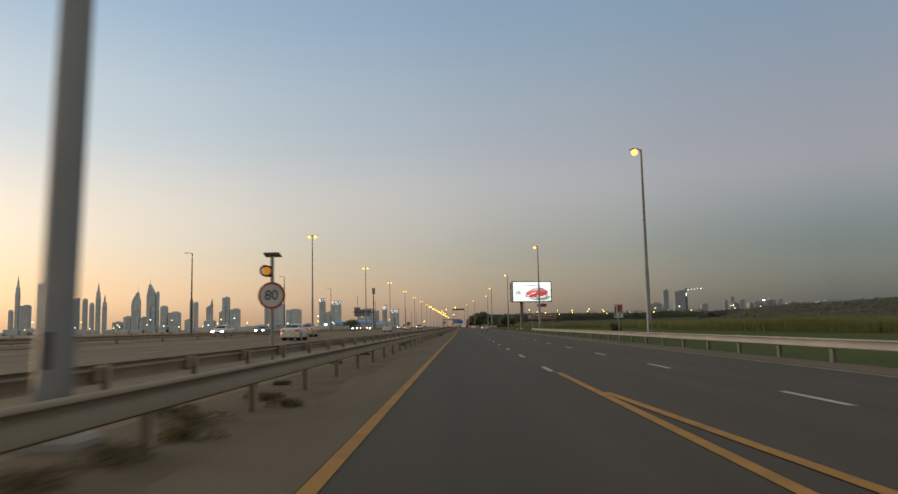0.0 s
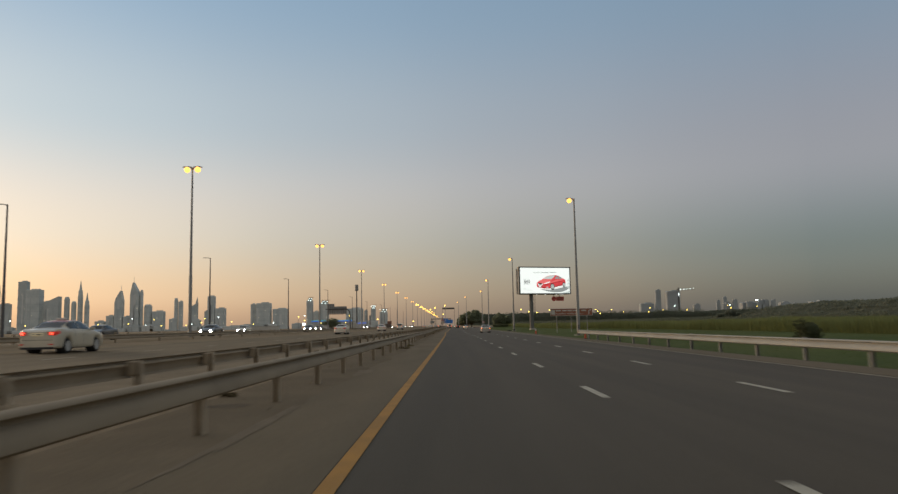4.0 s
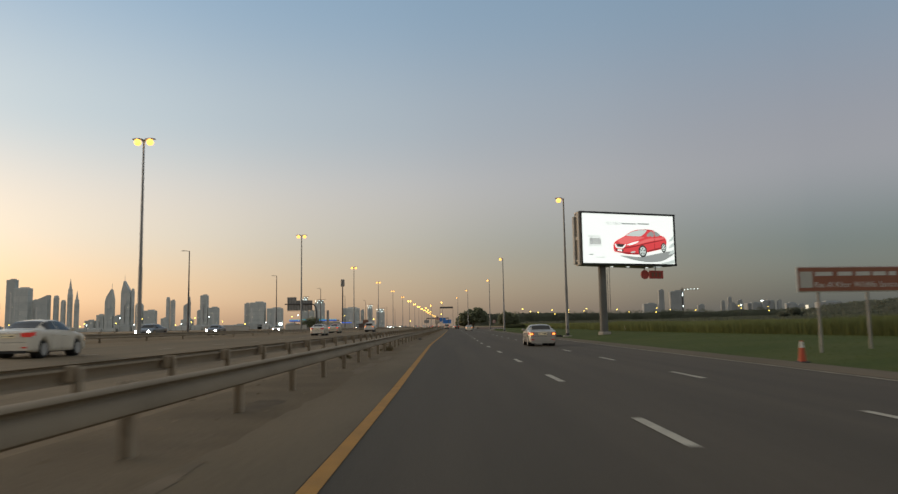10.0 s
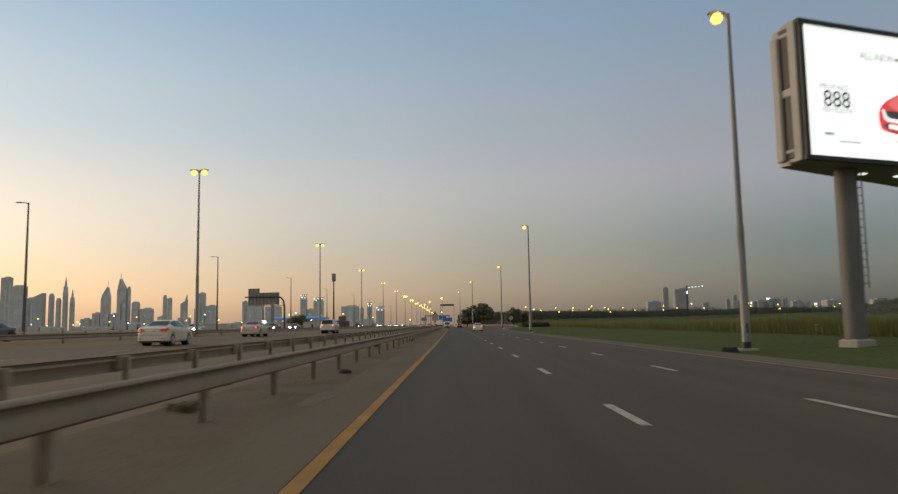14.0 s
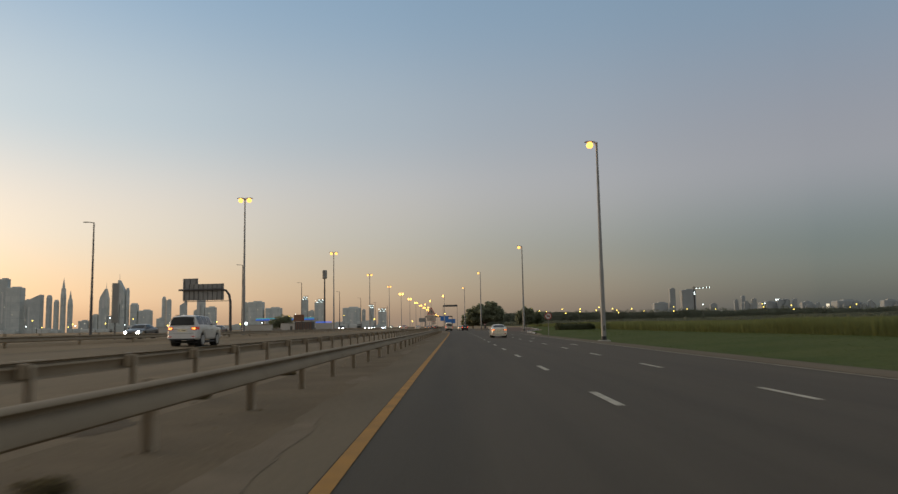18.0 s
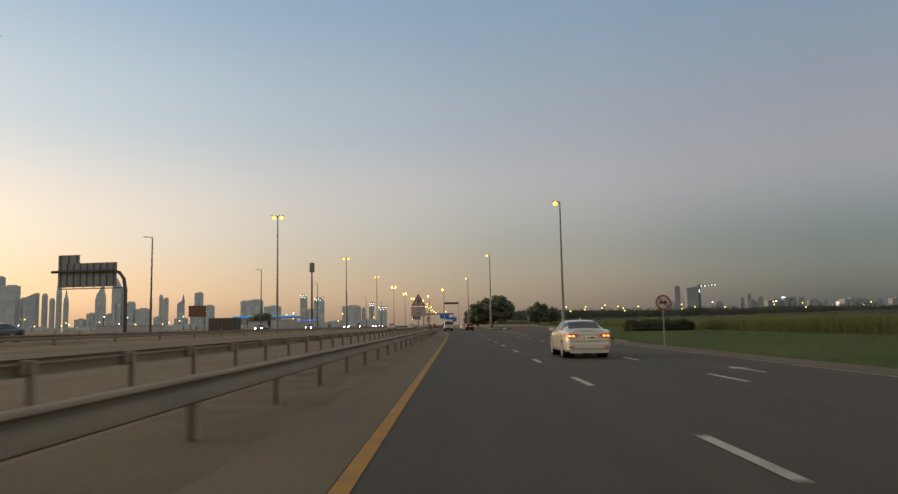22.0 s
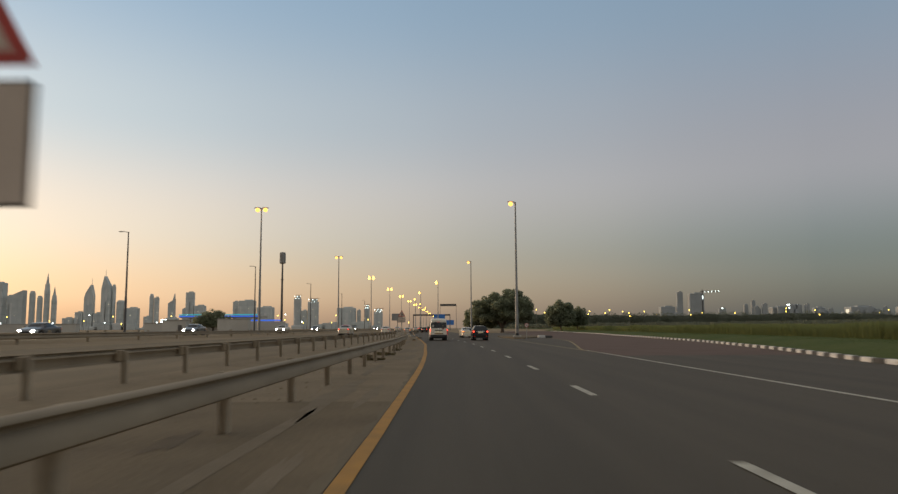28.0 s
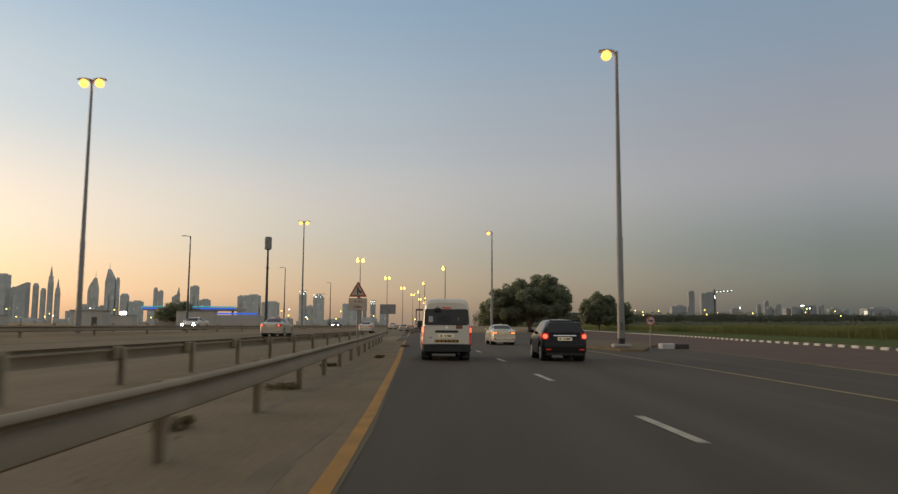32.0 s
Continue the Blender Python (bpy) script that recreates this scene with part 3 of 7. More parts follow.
for k in range(46):
    y = -4 + k * 10.2 + random.uniform(-4, 4)
    x = float(np.interp(y, DUST_Y, DUST_X)) + lane(y)
    if k % 3:
        patch_of(min(x + random.uniform(-0.5, 0.3), yellow_line(y) - 0.65), y, random.uniform(0.10, 0.28), random.uniform(0.9, 3.2), k * 1.7, SILT, "pale streak of silt on the shoulder", 0.0082)
    if y > 372:
        patch_of(x - random.uniform(0.55, 1.5), y, random.uniform(0.10, 0.30), random.uniform(2.5, 6.0), k * 3.1 + 2, SILT, "long wheel streak in the pale sand", 0.0088)
    if k % 2 and y < 380:
        patch_of(x + random.uniform(-2.6, -0.5), y + 3, random.uniform(0.15, 0.42), random.uniform(0.3, 1.0), k * 2.3 + 5, STAIN, "dark stain in the dust by the rail", 0.0092)

# each painted dash of the lanes
DASH_K = (4, 5, 10, 14, 15, 20, 25, 28, 31, 34, 37, 41, 42, 43, 46)
DASH_Y = (39.1, 48.9, 95.8, 134.2, 144.2, 189.4, 237.2, 265.1, 292.1, 319.8, 347.0, 385.0, 393.8, 402.9, 429.5)


def dash_start(k):
    if k <= 4:
        return 39.1 + (k - 4) * 9.3
    return float(np.interp(k, DASH_K, DASH_Y)) if k <= 46 else 429.5 + (k - 46) * 9.3


def dash(x, y, length=2.4, width=0.15):
    stripe("lane_dash", [(x + lane(y), y), (x + lane(y + length), y + length)], width, PAINT_W, "", road)


for k in range(2, 84):
    y = dash_start(k)
    dash(2.5, y)
    if y < 372:
        dash(5.78, y + 0.35)
for k in range(4):
    dash(5.78, dash_start(-2 + k))
for y in steps(-20, 560, 9.3):
    for x in (-11.9, -15.6):
        stripe("lane_dash", [(x, y), (x, y + 2.6)], 0.15, PAINT_W, "", main_road)
stripe("edge_line", [(-19.7, y) for y in steps(-30, 900, 10)], 0.15, PAINT_YF, "faded yellow edge line", main_road)


def arrow_mark(x, y):
    g = Geo()
    pts = [(-0.06, 0), (0.06, 0), (0.06, 1.6), (0.26, 1.6), (0.0, 2.6), (-0.26, 1.6), (-0.06, 1.6)]
    g.add([(x + a, y + b, lie(x, y) + 0.009) for a, b in pts], [(0, 1, 2, 3, 4, 5, 6)])
    part("road_arrow", g, PAINT_W, road, "white direction arrow")


for x, y in ((7.4, 289.5), (7.35, 313.5), (7.9, 346.5)):
    arrow_mark(x, y)


# ---- guard rails ----
def beam_mesh(length, face):
    """One length of double-wave rail, its wave facing +x or -x."""
    prof = [(0.0, 0.155), (0.035, 0.152), (0.064, 0.142), (0.080, 0.126), (0.081, 0.112), (0.066, 0.098), (0.018, 0.090), (0.0, 0.074), (0.0, 0.052), (0.016, 0.040), (0.050, 0.004), (0.072, -0.048), (0.083, -0.100), (0.083, -0.118), (0.068, -0.130), (0.034, -0.137), (0.018, -0.152), (0.0, -0.158)]
    back = [(x - 0.006, z) for x, z in reversed(prof)]
    loop = [(face * x, z) for x, z in prof + back]
    g = Geo()
    n = len(loop)
    g.add([(x, y, z) for y in (0, length) for x, z in loop], [(i, (i + 1) % n, (i + 1) % n + n, i + n) for i in range(n)] + [tuple(range(n)), tuple(reversed(range(n, 2 * n)))])
    return g.mesh("beam", 50)


def post_mesh(face):
    g = Geo()
    g.box(-face * 0.18, 0.07, 0.33, 0.10, 0.012, 0.86)
    g.box(-face * 0.235, 0.02, 0.33, 0.012, 0.11, 0.86)
    g.box(-face * 0.125, 0.02, 0.33, 0.012, 0.11, 0.86)
    return g.mesh("post")


def block_mesh(face):
    g = Geo()
    g.box(-face * 0.085, 0, 0.01, 0.15, 0.20, 0.26, 0.02)
    return g.mesh("spacer")


def guard_rail(label, path_x, y0, y1, pitch, face, top=0.78, ends=True, metal=None):
    """A rail along y with beams that lap, posts and spacers, every one its own piece."""
    rail = thing("guard_rail", label, "guard rail", "roadside guard rails")
    beam, post, spacer = beam_mesh(pitch + 0.12, face), post_mesh(face), block_mesh(face)
    for me in (beam, post, spacer):
        me.materials.append(((POLE if metal else POST) if me is post else metal or ZINC))
    n = round((y1 - y0) / pitch)
    for i in range(n):
        y = y0 + i * pitch
        x, x2 = path_x(y), path_x(y + pitch)
        z, z2 = lie(x, y), lie(x2, y + pitch)
        b = part("beam", beam, None, rail)
        b.matrix_world = pose(x + (0.004 if i % 2 else 0), y - 0.06, z + top - 0.155, math.degrees(math.atan2(z2 - z, pitch)), 0, math.degrees(math.atan2(x - x2, pitch)))
        p = part("post", post, None, rail)
        p.matrix_world = pose(x, y, z + 0.02 * ((i * 7) % 3 - 1), 0, 0.4 * ((i * 5) % 5 - 2), 0)
        s = part("spacer", spacer, None, rail)
        s.matrix_world = pose(x, y, z + top - 0.155)
    if ends:
        x, y = path_x(y1), y0 + n * pitch
        g = Geo().tube([(0, 0, -0.155), (0, 0, 0.155)], [0.12, 0.12], 12)
        part("end_terminal", g, ZINC, rail, "rounded rail end", 40, (x, y + 0.06, lie(x, y) + top - 0.155))
    return rail


guard_rail("long galvanised double-wave guard rail beside the yellow line", lambda y: -3.02 + lane(y) + float(np.interp(y, (80, 170, 262, 325, 345, 368, 480), (-0.04, -0.08, -0.14, -0.02, -0.02, 0.18, 0.18))), -20, 480, 4.0, 1)
guard_rail("galvanised guard rail seen from behind, across the sand strip", lambda y: float(np.interp(y, (0, 150, 290, 410, 480), (-5.9, -5.9, -7.4, -7.9, -8.2))), -20, 476, 4.0, -1)
guard_rail("galvanised guard rail on green verge", lambda y: 11.5, -24, 124, 4.0, -1, 0.76, True, ZINC_CLEAN)
guard_rail("far galvanised guard rail along the central reserve", lambda y: -23.9, -20, 700, 8.0, 1, 0.6, False)
guard_rail("far galvanised guard rail along the central reserve", lambda y: -26.8, -20, 700, 8.0, -1, 0.6, False)

# kerb of the slip road, stone by stone, black and white
kerb_line = thing("kerb", "black and white painted kerb stones along the slip road", "kerb", kind="structure")
stone = Geo().box(0, 0, 0.02, 0.22, 0.96, 0.30, 0.02).mesh("kerb_stone")
stone_k = Geo().box(0, 0, 0.02, 0.22, 0.96, 0.30, 0.02).mesh("kerb_stone")
stone.materials.append(KERB_W)
stone_k.materials.append(KERB_K)
y, i = 352.0, 0
while y < 640:
    x = kerb(y)
    slope = (kerb(y + 0.5) - kerb(y - 0.5))
    s = part("kerb_stone", stone if i % 2 else stone_k, None, kerb_line)
    s.matrix_world = pose(x, y, lie(x, y), 0, 0, -math.degrees(math.atan(slope)))
    y += 0.98 * math.cos(math.atan(slope))
    i += 1

# gore island with the lamp on it
g = Geo()
isl = [(7.2, 460), (8.2, 459), (10.6, 467), (12.2, 471), (12.4, 477), (9.0, 486), (6.4, 480), (6.2, 468)]
n = len(isl)
g.add([(x, y, -0.05) for x, y in isl] + [(x, y, 0.13) for x, y in isl] + [(9.1 + (x - 9.1) * 0.95, 472 + (y - 472) * 0.97, 0.16) for x, y in isl],
      [(i + r * n, (i + 1) % n + r * n, (i + 1) % n + r * n + n, i + r * n + n) for r in (0, 1) for i in range(n)] + [tuple(range(2 * n, 3 * n))])
nose = thing("island_nose", "white and black kerb stones at the tip of the island", "kerb", x=11.45, y=465.4, z=0.0, turn=20)
part("stone", Geo().box(-0.45, 0, 0.15, 0.85, 0.5, 0.34, 0.04), KERB_W, nose, "white painted stone")
part("stone", Geo().box(0.5, 0, 0.13, 0.95, 0.5, 0.30, 0.04), KERB_K, nose, "black painted stone")
solid("gore_island", g, DRIFT, "raised dusty concrete traffic island at the slip road", "island", kind="structure")


# ---- street lamps ----
def lamp_head(g, x, y, z, s):
    """A flat cobra head that reaches out along x by s."""
    prof = [(0.0, 0.06, 0.10), (0.25, 0.10, 0.17), (0.6, 0.10, 0.20), (0.85, 0.05, 0.13)]
    vs, fs = [], []
    for a, h, w in prof:
        vs += [(x + s * a, y - w, z), (x + s * a, y + w, z), (x + s * a, y + w * 0.7, z + h), (x + s * a, y - w * 0.7, z + h)]
    for i in range(3):
        for k in range(4):
            fs.append((4 * i + k, 4 * i + (k + 1) % 4, 4 * i + 4 + (k + 1) % 4, 4 * i + 4 + k))
    fs += [(3, 2, 1, 0), (12, 13, 14, 15)]
    g.add(vs, fs)


def street_lamp(label, height, sides, lit, reach, mt, r0=0.20, group="street lamps", collar=True, glow=1.0):
    lamp = thing("street_lamp", label, "street lamp", group)
    part("pole", Geo().tube([(0, 0, 0), (0, 0, height * 0.36), (0, 0, height * 0.362), (0, 0, height)], [r0, r0 * 0.88, r0 * 0.76, r0 * 0.42], 14), mt, lamp, smooth=40)
    if collar:
        part("base", Geo().box(0, 0, 0.05, 0.95, 0.75, 0.20, 0.05), CONCRETE, lamp, "pale concrete footing")
        part("base_band", Geo().tube([(0, 0, 0.10), (0, 0, 0.45)], [r0 * 1.06, r0 * 1.05], 14), BLACK_PL, lamp, "dark painted band at the foot", 40)
        part("hatch", Geo().box(0, -r0 * 0.96, 1.1, 0.13, 0.03, 0.42, 0.008), POLE_DARK, lamp)
    for s in sides:
        part("arm", Geo().tube([(0, 0, height - 0.3), (s * 0.15, 0, height - 0.06), (s * reach, 0, height + 0.06)], [0.06, 0.05, 0.045], 8), mt, lamp, smooth=40)
        g = Geo()
        lamp_head(g, s * reach, 0, height, s)
        head = part("lamp_head", g, mt, lamp, smooth=30)
        if lit:
            # lamp glass is drawn oversize to stand in for bloom round the lamp
            part("lens", Geo().tube([(s * (reach + 0.42 + 0.26 * d), 0, height - 0.16 - 0.06 * (1 - d * d)) for d in (-1, -0.85, -0.5, 0, 0.5, 0.85, 1)], [k * glow for k in (0.06, 0.17, 0.27, 0.31, 0.27, 0.17, 0.06)], 14), SODIUM if glow < 1.2 else SODIUM_BLOOM, head, "glowing yellow lamp glass", smooth=40)
    return lamp


def row_of(first, places):
    first.matrix_world = pose(*places[0])
    for p in places[1:]:
        copy_thing(first, pose(*p))


twin = street_lamp("tall grey twin-arm street lamp, lit, on the central reserve", 16.7, (-1, 1), True, 0.10, POLE, 0.18, "central twin-arm lamps", False)
row_of(twin, [(-25.35, y, 0.5) for y in (126.7, 197.5, 264.0, 333.9, 401.2, 468.4, 535.8)])
single = street_lamp("tall grey street lamp, lit, with one short arm over the road", 16.55, (-1,), True, 0.15, POLE, 0.20, "roadside lamps")
row_of(single, [(16.0, 64.6, -0.22), (14.9, 144.4, -0.22), (13.85, 225.2, -0.22), (12.1, 305.2, -0.2), (13.35, 389.1, 0.0), (7.7, 462.0, 0.2), (4.1, 542.4, 0.0)])
# farther on, oversized lanterns stand in for glare, on the same poles
twin = street_lamp("tall twin-arm street lamp, lit, its lanterns enlarged to imitate glare", 16.7, (-1, 1), True, 0.25, POLE, 0.18, "central twin-arm lamps", False, 1.9)
row_of(twin, [(-25.35, y, 0.5) for y in (602.0, 670.0, 738.0, 806.0, 874.0, 942.0, 1010.0, 1090.0, 1170.0, 1260.0, 1360.0)])
single = street_lamp("tall street lamp, lit, its one lantern enlarged to imitate glare", 16.55, (-1,), True, 0.15, POLE, 0.20, "roadside lamps", True, 1.9)
row_of(single, [(-5.0, 618.0, 0.0), (-14.0, 694.0, 0.25), (-20.0, 770.0, 0.4), (-20.5, 850.0, 0.4), (-20.5, 940.0, 0.4)])
dark = street_lamp("tall unlit street lamp with one arm beyond the far lanes", 15.3, (-1,), False, 0.6, POLE_DARK, 0.20, "unlit far lamps", False)
row_of(dark, [(x, y, 0.5) for x, y in ((-50.0, 137.7), (-48.8, 205.0), (-47.9, 273.4), (-47.7, 342.0), (-47.6, 411.7), (-48.4, 481.0), (-46.0, 544.0), (-46.0, 612.0), (-46.0, 680.0), (-46.0, 760.0))])
near = street_lamp("thick grey lamp pole behind the guard rail", 15.5, (1,), False, 1.2, POLE, 0.21, "unlit far lamps", True)
near.matrix_world = pose(-4.72, 8.6, 0, 0, 1.6, 0)


# ---- billboard ----
def billboard():
    b = thing("billboard", "large lit white roadside billboard with a red car on it", "billboard", x=14.91, y=220.36, z=0.0, turn=19.74)
    # x runs along the face, y into the depth
    w, z0, z1 = 12.75, 7.91, 14.04
    part("casing", Geo().box(w / 2, 0.57, (z0 + z1) / 2, w, 0.95, z1 - z0, 0.05), SIGN_BACK, b, "dark grey metal casing")
    for x, z, sx, sz in ((w / 2, z0 + 0.1, w + 0.1, 0.22), (w / 2, z1 - 0.1, w + 0.1, 0.22), (0.1, (z0 + z1) / 2, 0.22, z1 - z0), (w - 0.1, (z0 + z1) / 2, 0.22, z1 - z0)):
        part("bezel", Geo().box(x, 0.02, z, sx, 0.22, sz, 0.02), BLACK_PL, b, "black bezel")
    part("side_panel", Geo().box(-0.06, 1.25, (z0 + z1) / 2 - 0.2, 0.3, 0.4, z1 - z0 - 0.6, 0.05), LOW_WALL, b, "cream side panel")
    part("side_panel", Geo().box(-0.06, 0.34, (z0 + z1) / 2, 0.12, 0.42, z1 - z0, 0.03), LOW_WALL, b, "cream side panel")
    for k, zz in enumerate((z0 + 0.5, (z0 + z1) / 2, z1 - 0.5)):
        part("brace", Geo().box(-0.04, 0.80, zz, 0.10, 0.62, 0.34 if k == 1 else 0.16, 0.03), LOW_WALL, b, "cream cross brace")
    # black block fills the open gap in place of its shade
    part("gap_shade", Geo().box(0.1, 0.85, (z0 + z1) / 2, 0.3, 0.5, z1 - z0 - 0.4, 0.02), BLACK_PL, b)
    scr = part("screen", Geo().box(w / 2, 0.03, (z0 + z1) / 2, w - 0.42, 0.06, z1 - z0 - 0.42), SCREEN, b, "glowing white screen")
    y = -0.012
    def printed(name, material, depth, pts, label="", soft=2):
        """A printed area of the picture, its outline rounded off."""
        for _ in range(soft):
            pts = [(u[0] * a + v[0] * (1 - a), u[1] * a + v[1] * (1 - a)) for u, v in zip(pts, pts[1:] + pts[:1]) for a in (0.8, 0.2)]
        part(name, Geo().prism(pts, y - depth, y - depth + 0.004), material, scr, label)

    printed("print_shade", SCREEN_GREY, 0.004, [(4.78, 9.07), (6.22, 8.99), (7.58, 8.87), (9.04, 9.11), (12.5, 9.79), (12.5, 9.26), (10.82, 8.40), (8.91, 8.28), (7.09, 8.48)], "grey floor of the picture")
    for k in range(3):
        printed("print_swirl", SCREEN_PALE, 0.006, [(11.65, 10.7 - k * 0.75), (12.1, 11.2 - k * 0.75), (12.5, 11.5 - k * 0.8), (12.5, 11.0 - k * 0.8), (12.05, 10.8 - k * 0.75)][::-1])
    printed("print_swirl", SCREEN_PALE, 0.009, [(10.3, 8.14), (12.5, 8.14), (12.5, 8.7), (11.6, 8.42)])
    printed("print_car", SCREEN_RED, 0.014, [(4.23, 10.26), (4.38, 10.53), (4.76, 10.83), (5.27, 11.06), (5.77, 11.31), (6.21, 11.60), (6.73, 11.90), (7.51, 12.09), (8.79, 12.17), (9.50, 12.13), (10.18, 11.85), (10.68, 11.50), (11.29, 11.29), (11.48, 10.96), (11.51, 10.55), (11.34, 10.03), (10.72, 9.85), (9.03, 9.51), (7.60, 9.16), (6.68, 9.18), (6.12, 9.18), (5.13, 9.35), (4.37, 9.46), (4.23, 9.77)], "red saloon car picture", 1)
    printed("print_bonnet", SCREEN_LRED, 0.019, [(4.75, 10.73), (5.26, 11.02), (5.82, 11.29), (6.86, 11.27), (7.92, 11.24), (8.61, 11.21), (7.51, 10.88), (6.46, 10.54), (5.93, 10.38), (5.21, 10.42)], "light red bonnet")
    printed("print_flank", SCREEN_LRED, 0.019, [(7.01, 10.40), (8.83, 11.06), (9.84, 11.19), (11.10, 11.26), (11.32, 11.12), (8.80, 10.68), (7.23, 10.24)])
    printed("print_crease", SCREEN_DRED, 0.024, [(5.40, 9.96), (6.82, 10.14), (8.89, 10.62), (11.37, 11.05), (11.36, 10.96), (8.88, 10.48), (6.84, 10.00), (5.43, 9.81)])
    printed("print_sill", SCREEN_DRED, 0.024, [(8.75, 9.65), (10.69, 10.11), (10.70, 9.89), (8.83, 9.44)])
    printed("print_bumper", SCREEN_DRED, 0.024, [(4.37, 9.46), (5.13, 9.35), (6.12, 9.18), (6.68, 9.18), (7.60, 9.16), (7.57, 9.34), (6.25, 9.43), (5.36, 9.46)])
    printed("print_roof_line", SCREEN_DRED, 0.024, [(7.51, 12.09), (8.79, 12.17), (9.50, 12.13), (10.18, 11.85), (10.09, 11.82), (9.44, 12.05), (8.78, 12.10), (7.57, 12.04)], "", 1)
    printed("print_windscreen", SCREEN_PALE, 0.029, [(5.89, 11.33), (6.30, 11.59), (6.77, 11.85), (7.85, 12.06), (8.90, 12.11), (8.47, 11.66), (7.97, 11.30), (6.86, 11.31)])
    printed("print_window", SCREEN_GREY, 0.029, [(8.67, 11.38), (9.06, 11.79), (9.43, 11.99), (9.71, 11.83), (9.80, 11.32), (9.22, 11.23)])
    printed("print_window", SCREEN_GREY, 0.029, [(9.67, 12.02), (10.18, 11.87), (10.64, 11.56), (10.67, 11.45), (9.92, 11.30), (9.82, 11.77)])
    printed("print_mirror", SCREEN_RED, 0.034, [(8.90, 11.28), (9.34, 11.40), (9.46, 11.27), (9.07, 11.11)])
    printed("print_door_line", SCREEN_DRED, 0.034, [(9.80, 11.30), (9.87, 11.30), (9.83, 9.82), (9.76, 9.79)], "", 0)
    printed("print_lamp", SCREEN, 0.034, [(5.92, 10.24), (6.46, 10.49), (7.78, 10.82), (7.44, 10.54), (6.59, 10.24)])
    printed("print_grille", SCREEN_INK, 0.029, [(4.50, 10.38), (5.75, 10.36), (5.45, 9.95), (4.65, 10.00)])
    printed("print_chrome", SCREEN, 0.034, [(4.38, 10.44), (4.55, 10.39), (4.70, 10.04), (5.45, 9.99), (5.79, 10.36), (5.97, 10.37), (5.52, 9.82), (4.55, 9.89)], "", 1)
    printed("print_intake", SCREEN_INK, 0.029, [(4.50, 9.81), (5.65, 9.72), (5.49, 9.47), (4.57, 9.55)])
    printed("print_plate", SCREEN, 0.034, [(4.77, 9.77), (5.36, 9.73), (5.34, 9.51), (4.75, 9.57)], "", 0)
    printed("print_fog_lamp", SCREEN_PALE, 0.029, [(6.56, 9.51), (7.16, 9.58), (7.09, 9.39), (6.48, 9.36)])
    for x, z, rx, rz in ((8.14, 9.58, 0.57, 0.71), (11.05, 10.04, 0.37, 0.57)):
        printed("print_tyre", SCREEN_INK, 0.040, disc(x, z, rx, 24, rz / rx), "", 0)
        printed("print_rim", SCREEN_PALE, 0.046, disc(x, z, rx * 0.72, 24, rz / rx), "", 0)
        for k in range(5):
            a = 2 * math.pi * k / 5 + 0.3
            printed("print_spoke_gap", SCREEN_INK, 0.052, [(x + rx * c * math.cos(a + d), z + rz * c * math.sin(a + d)) for c, d in ((0.15, 0), (0.6, -0.25), (0.6, 0.25))], "", 0)
    lettering("print_caption", "ALL-NEW", 0.46, SCREEN_GREY, scr, 4.35, y - 0.01, 12.75)
    part("print_bar", Geo().box(6.38, y - 0.006, 12.76, 1.95, 0.006, 0.15), SCREEN_GREY, scr)
    part("print_bar", Geo().box(8.4, y - 0.006, 12.79, 1.6, 0.006, 0.15), SCREEN_GREY, scr)
    lettering("print_caption", "FROM AED", 0.32, SCREEN_GREY, scr, 1.75, y - 0.01, 11.17)
    lettering("print_caption", "888", 1.02, SCREEN_INK, scr, 1.88, y - 0.01, 10.61)
    lettering("print_caption", "PER MONTH", 0.30, SCREEN_GREY, scr, 1.86, y - 0.01, 10.14)
    part("print_bar", Geo().box(1.32, y - 0.006, 9.10, 0.5, 0.006, 0.12), SCREEN_GREY, scr)
    part("print_bar", Geo().box(2.48, y - 0.006, 8.80, 1.2, 0.006, 0.05), SCREEN_GREY, scr)
    # the two faces stand apart like a wedge, with a dark soffit between them
    plan = [(0.26, 1.04), (w - 0.05, 1.04), (11.1, 4.26), (0.26, 1.75)]
    g = Geo()
    g.add([(px, py, z) for z in (z0, z1) for px, py in plan], [(3, 2, 1, 0), (4, 5, 6, 7)] + [(k, (k + 1) % 4, (k + 1) % 4 + 4, k + 4) for k in range(4)])
    part("rear_casing", g, SIGN_BACK, b, "dark grey rear casing")
    part("soffit_light", Geo().box(11.2, 1.5, z0 - 0.02, 0.9, 0.55, 0.05, 0.01), SCREEN_PALE, b, "pale soffit light")
    for px, py in ((7.19, 1.7), (10.4, 2.6), (5.0, 1.7)):
        part("soffit_lamp", Geo().box(px, py, z0 - 0.03, 0.28, 0.28, 0.07, 0.02), SCREEN, b, "small white soffit lamp")
    part("column", Geo().tube([(3.35, 1.2, 0.0), (3.35, 1.2, z0)], [0.46, 0.44], 24), COLUMN, b, "thick round grey steel column", smooth=40)
    part("footing", Geo().box(3.4, 1.2, 0.0, 1.1, 1.1, 0.7, 0.08), CONCRETE, b, "pale concrete footing")
    lad = part("ladder", Geo().tube([(4.02, 1.2, 2.6), (4.02, 1.2, z0)], [0.03, 0.03], 6), POLE_DARK, b, "caged access ladder")
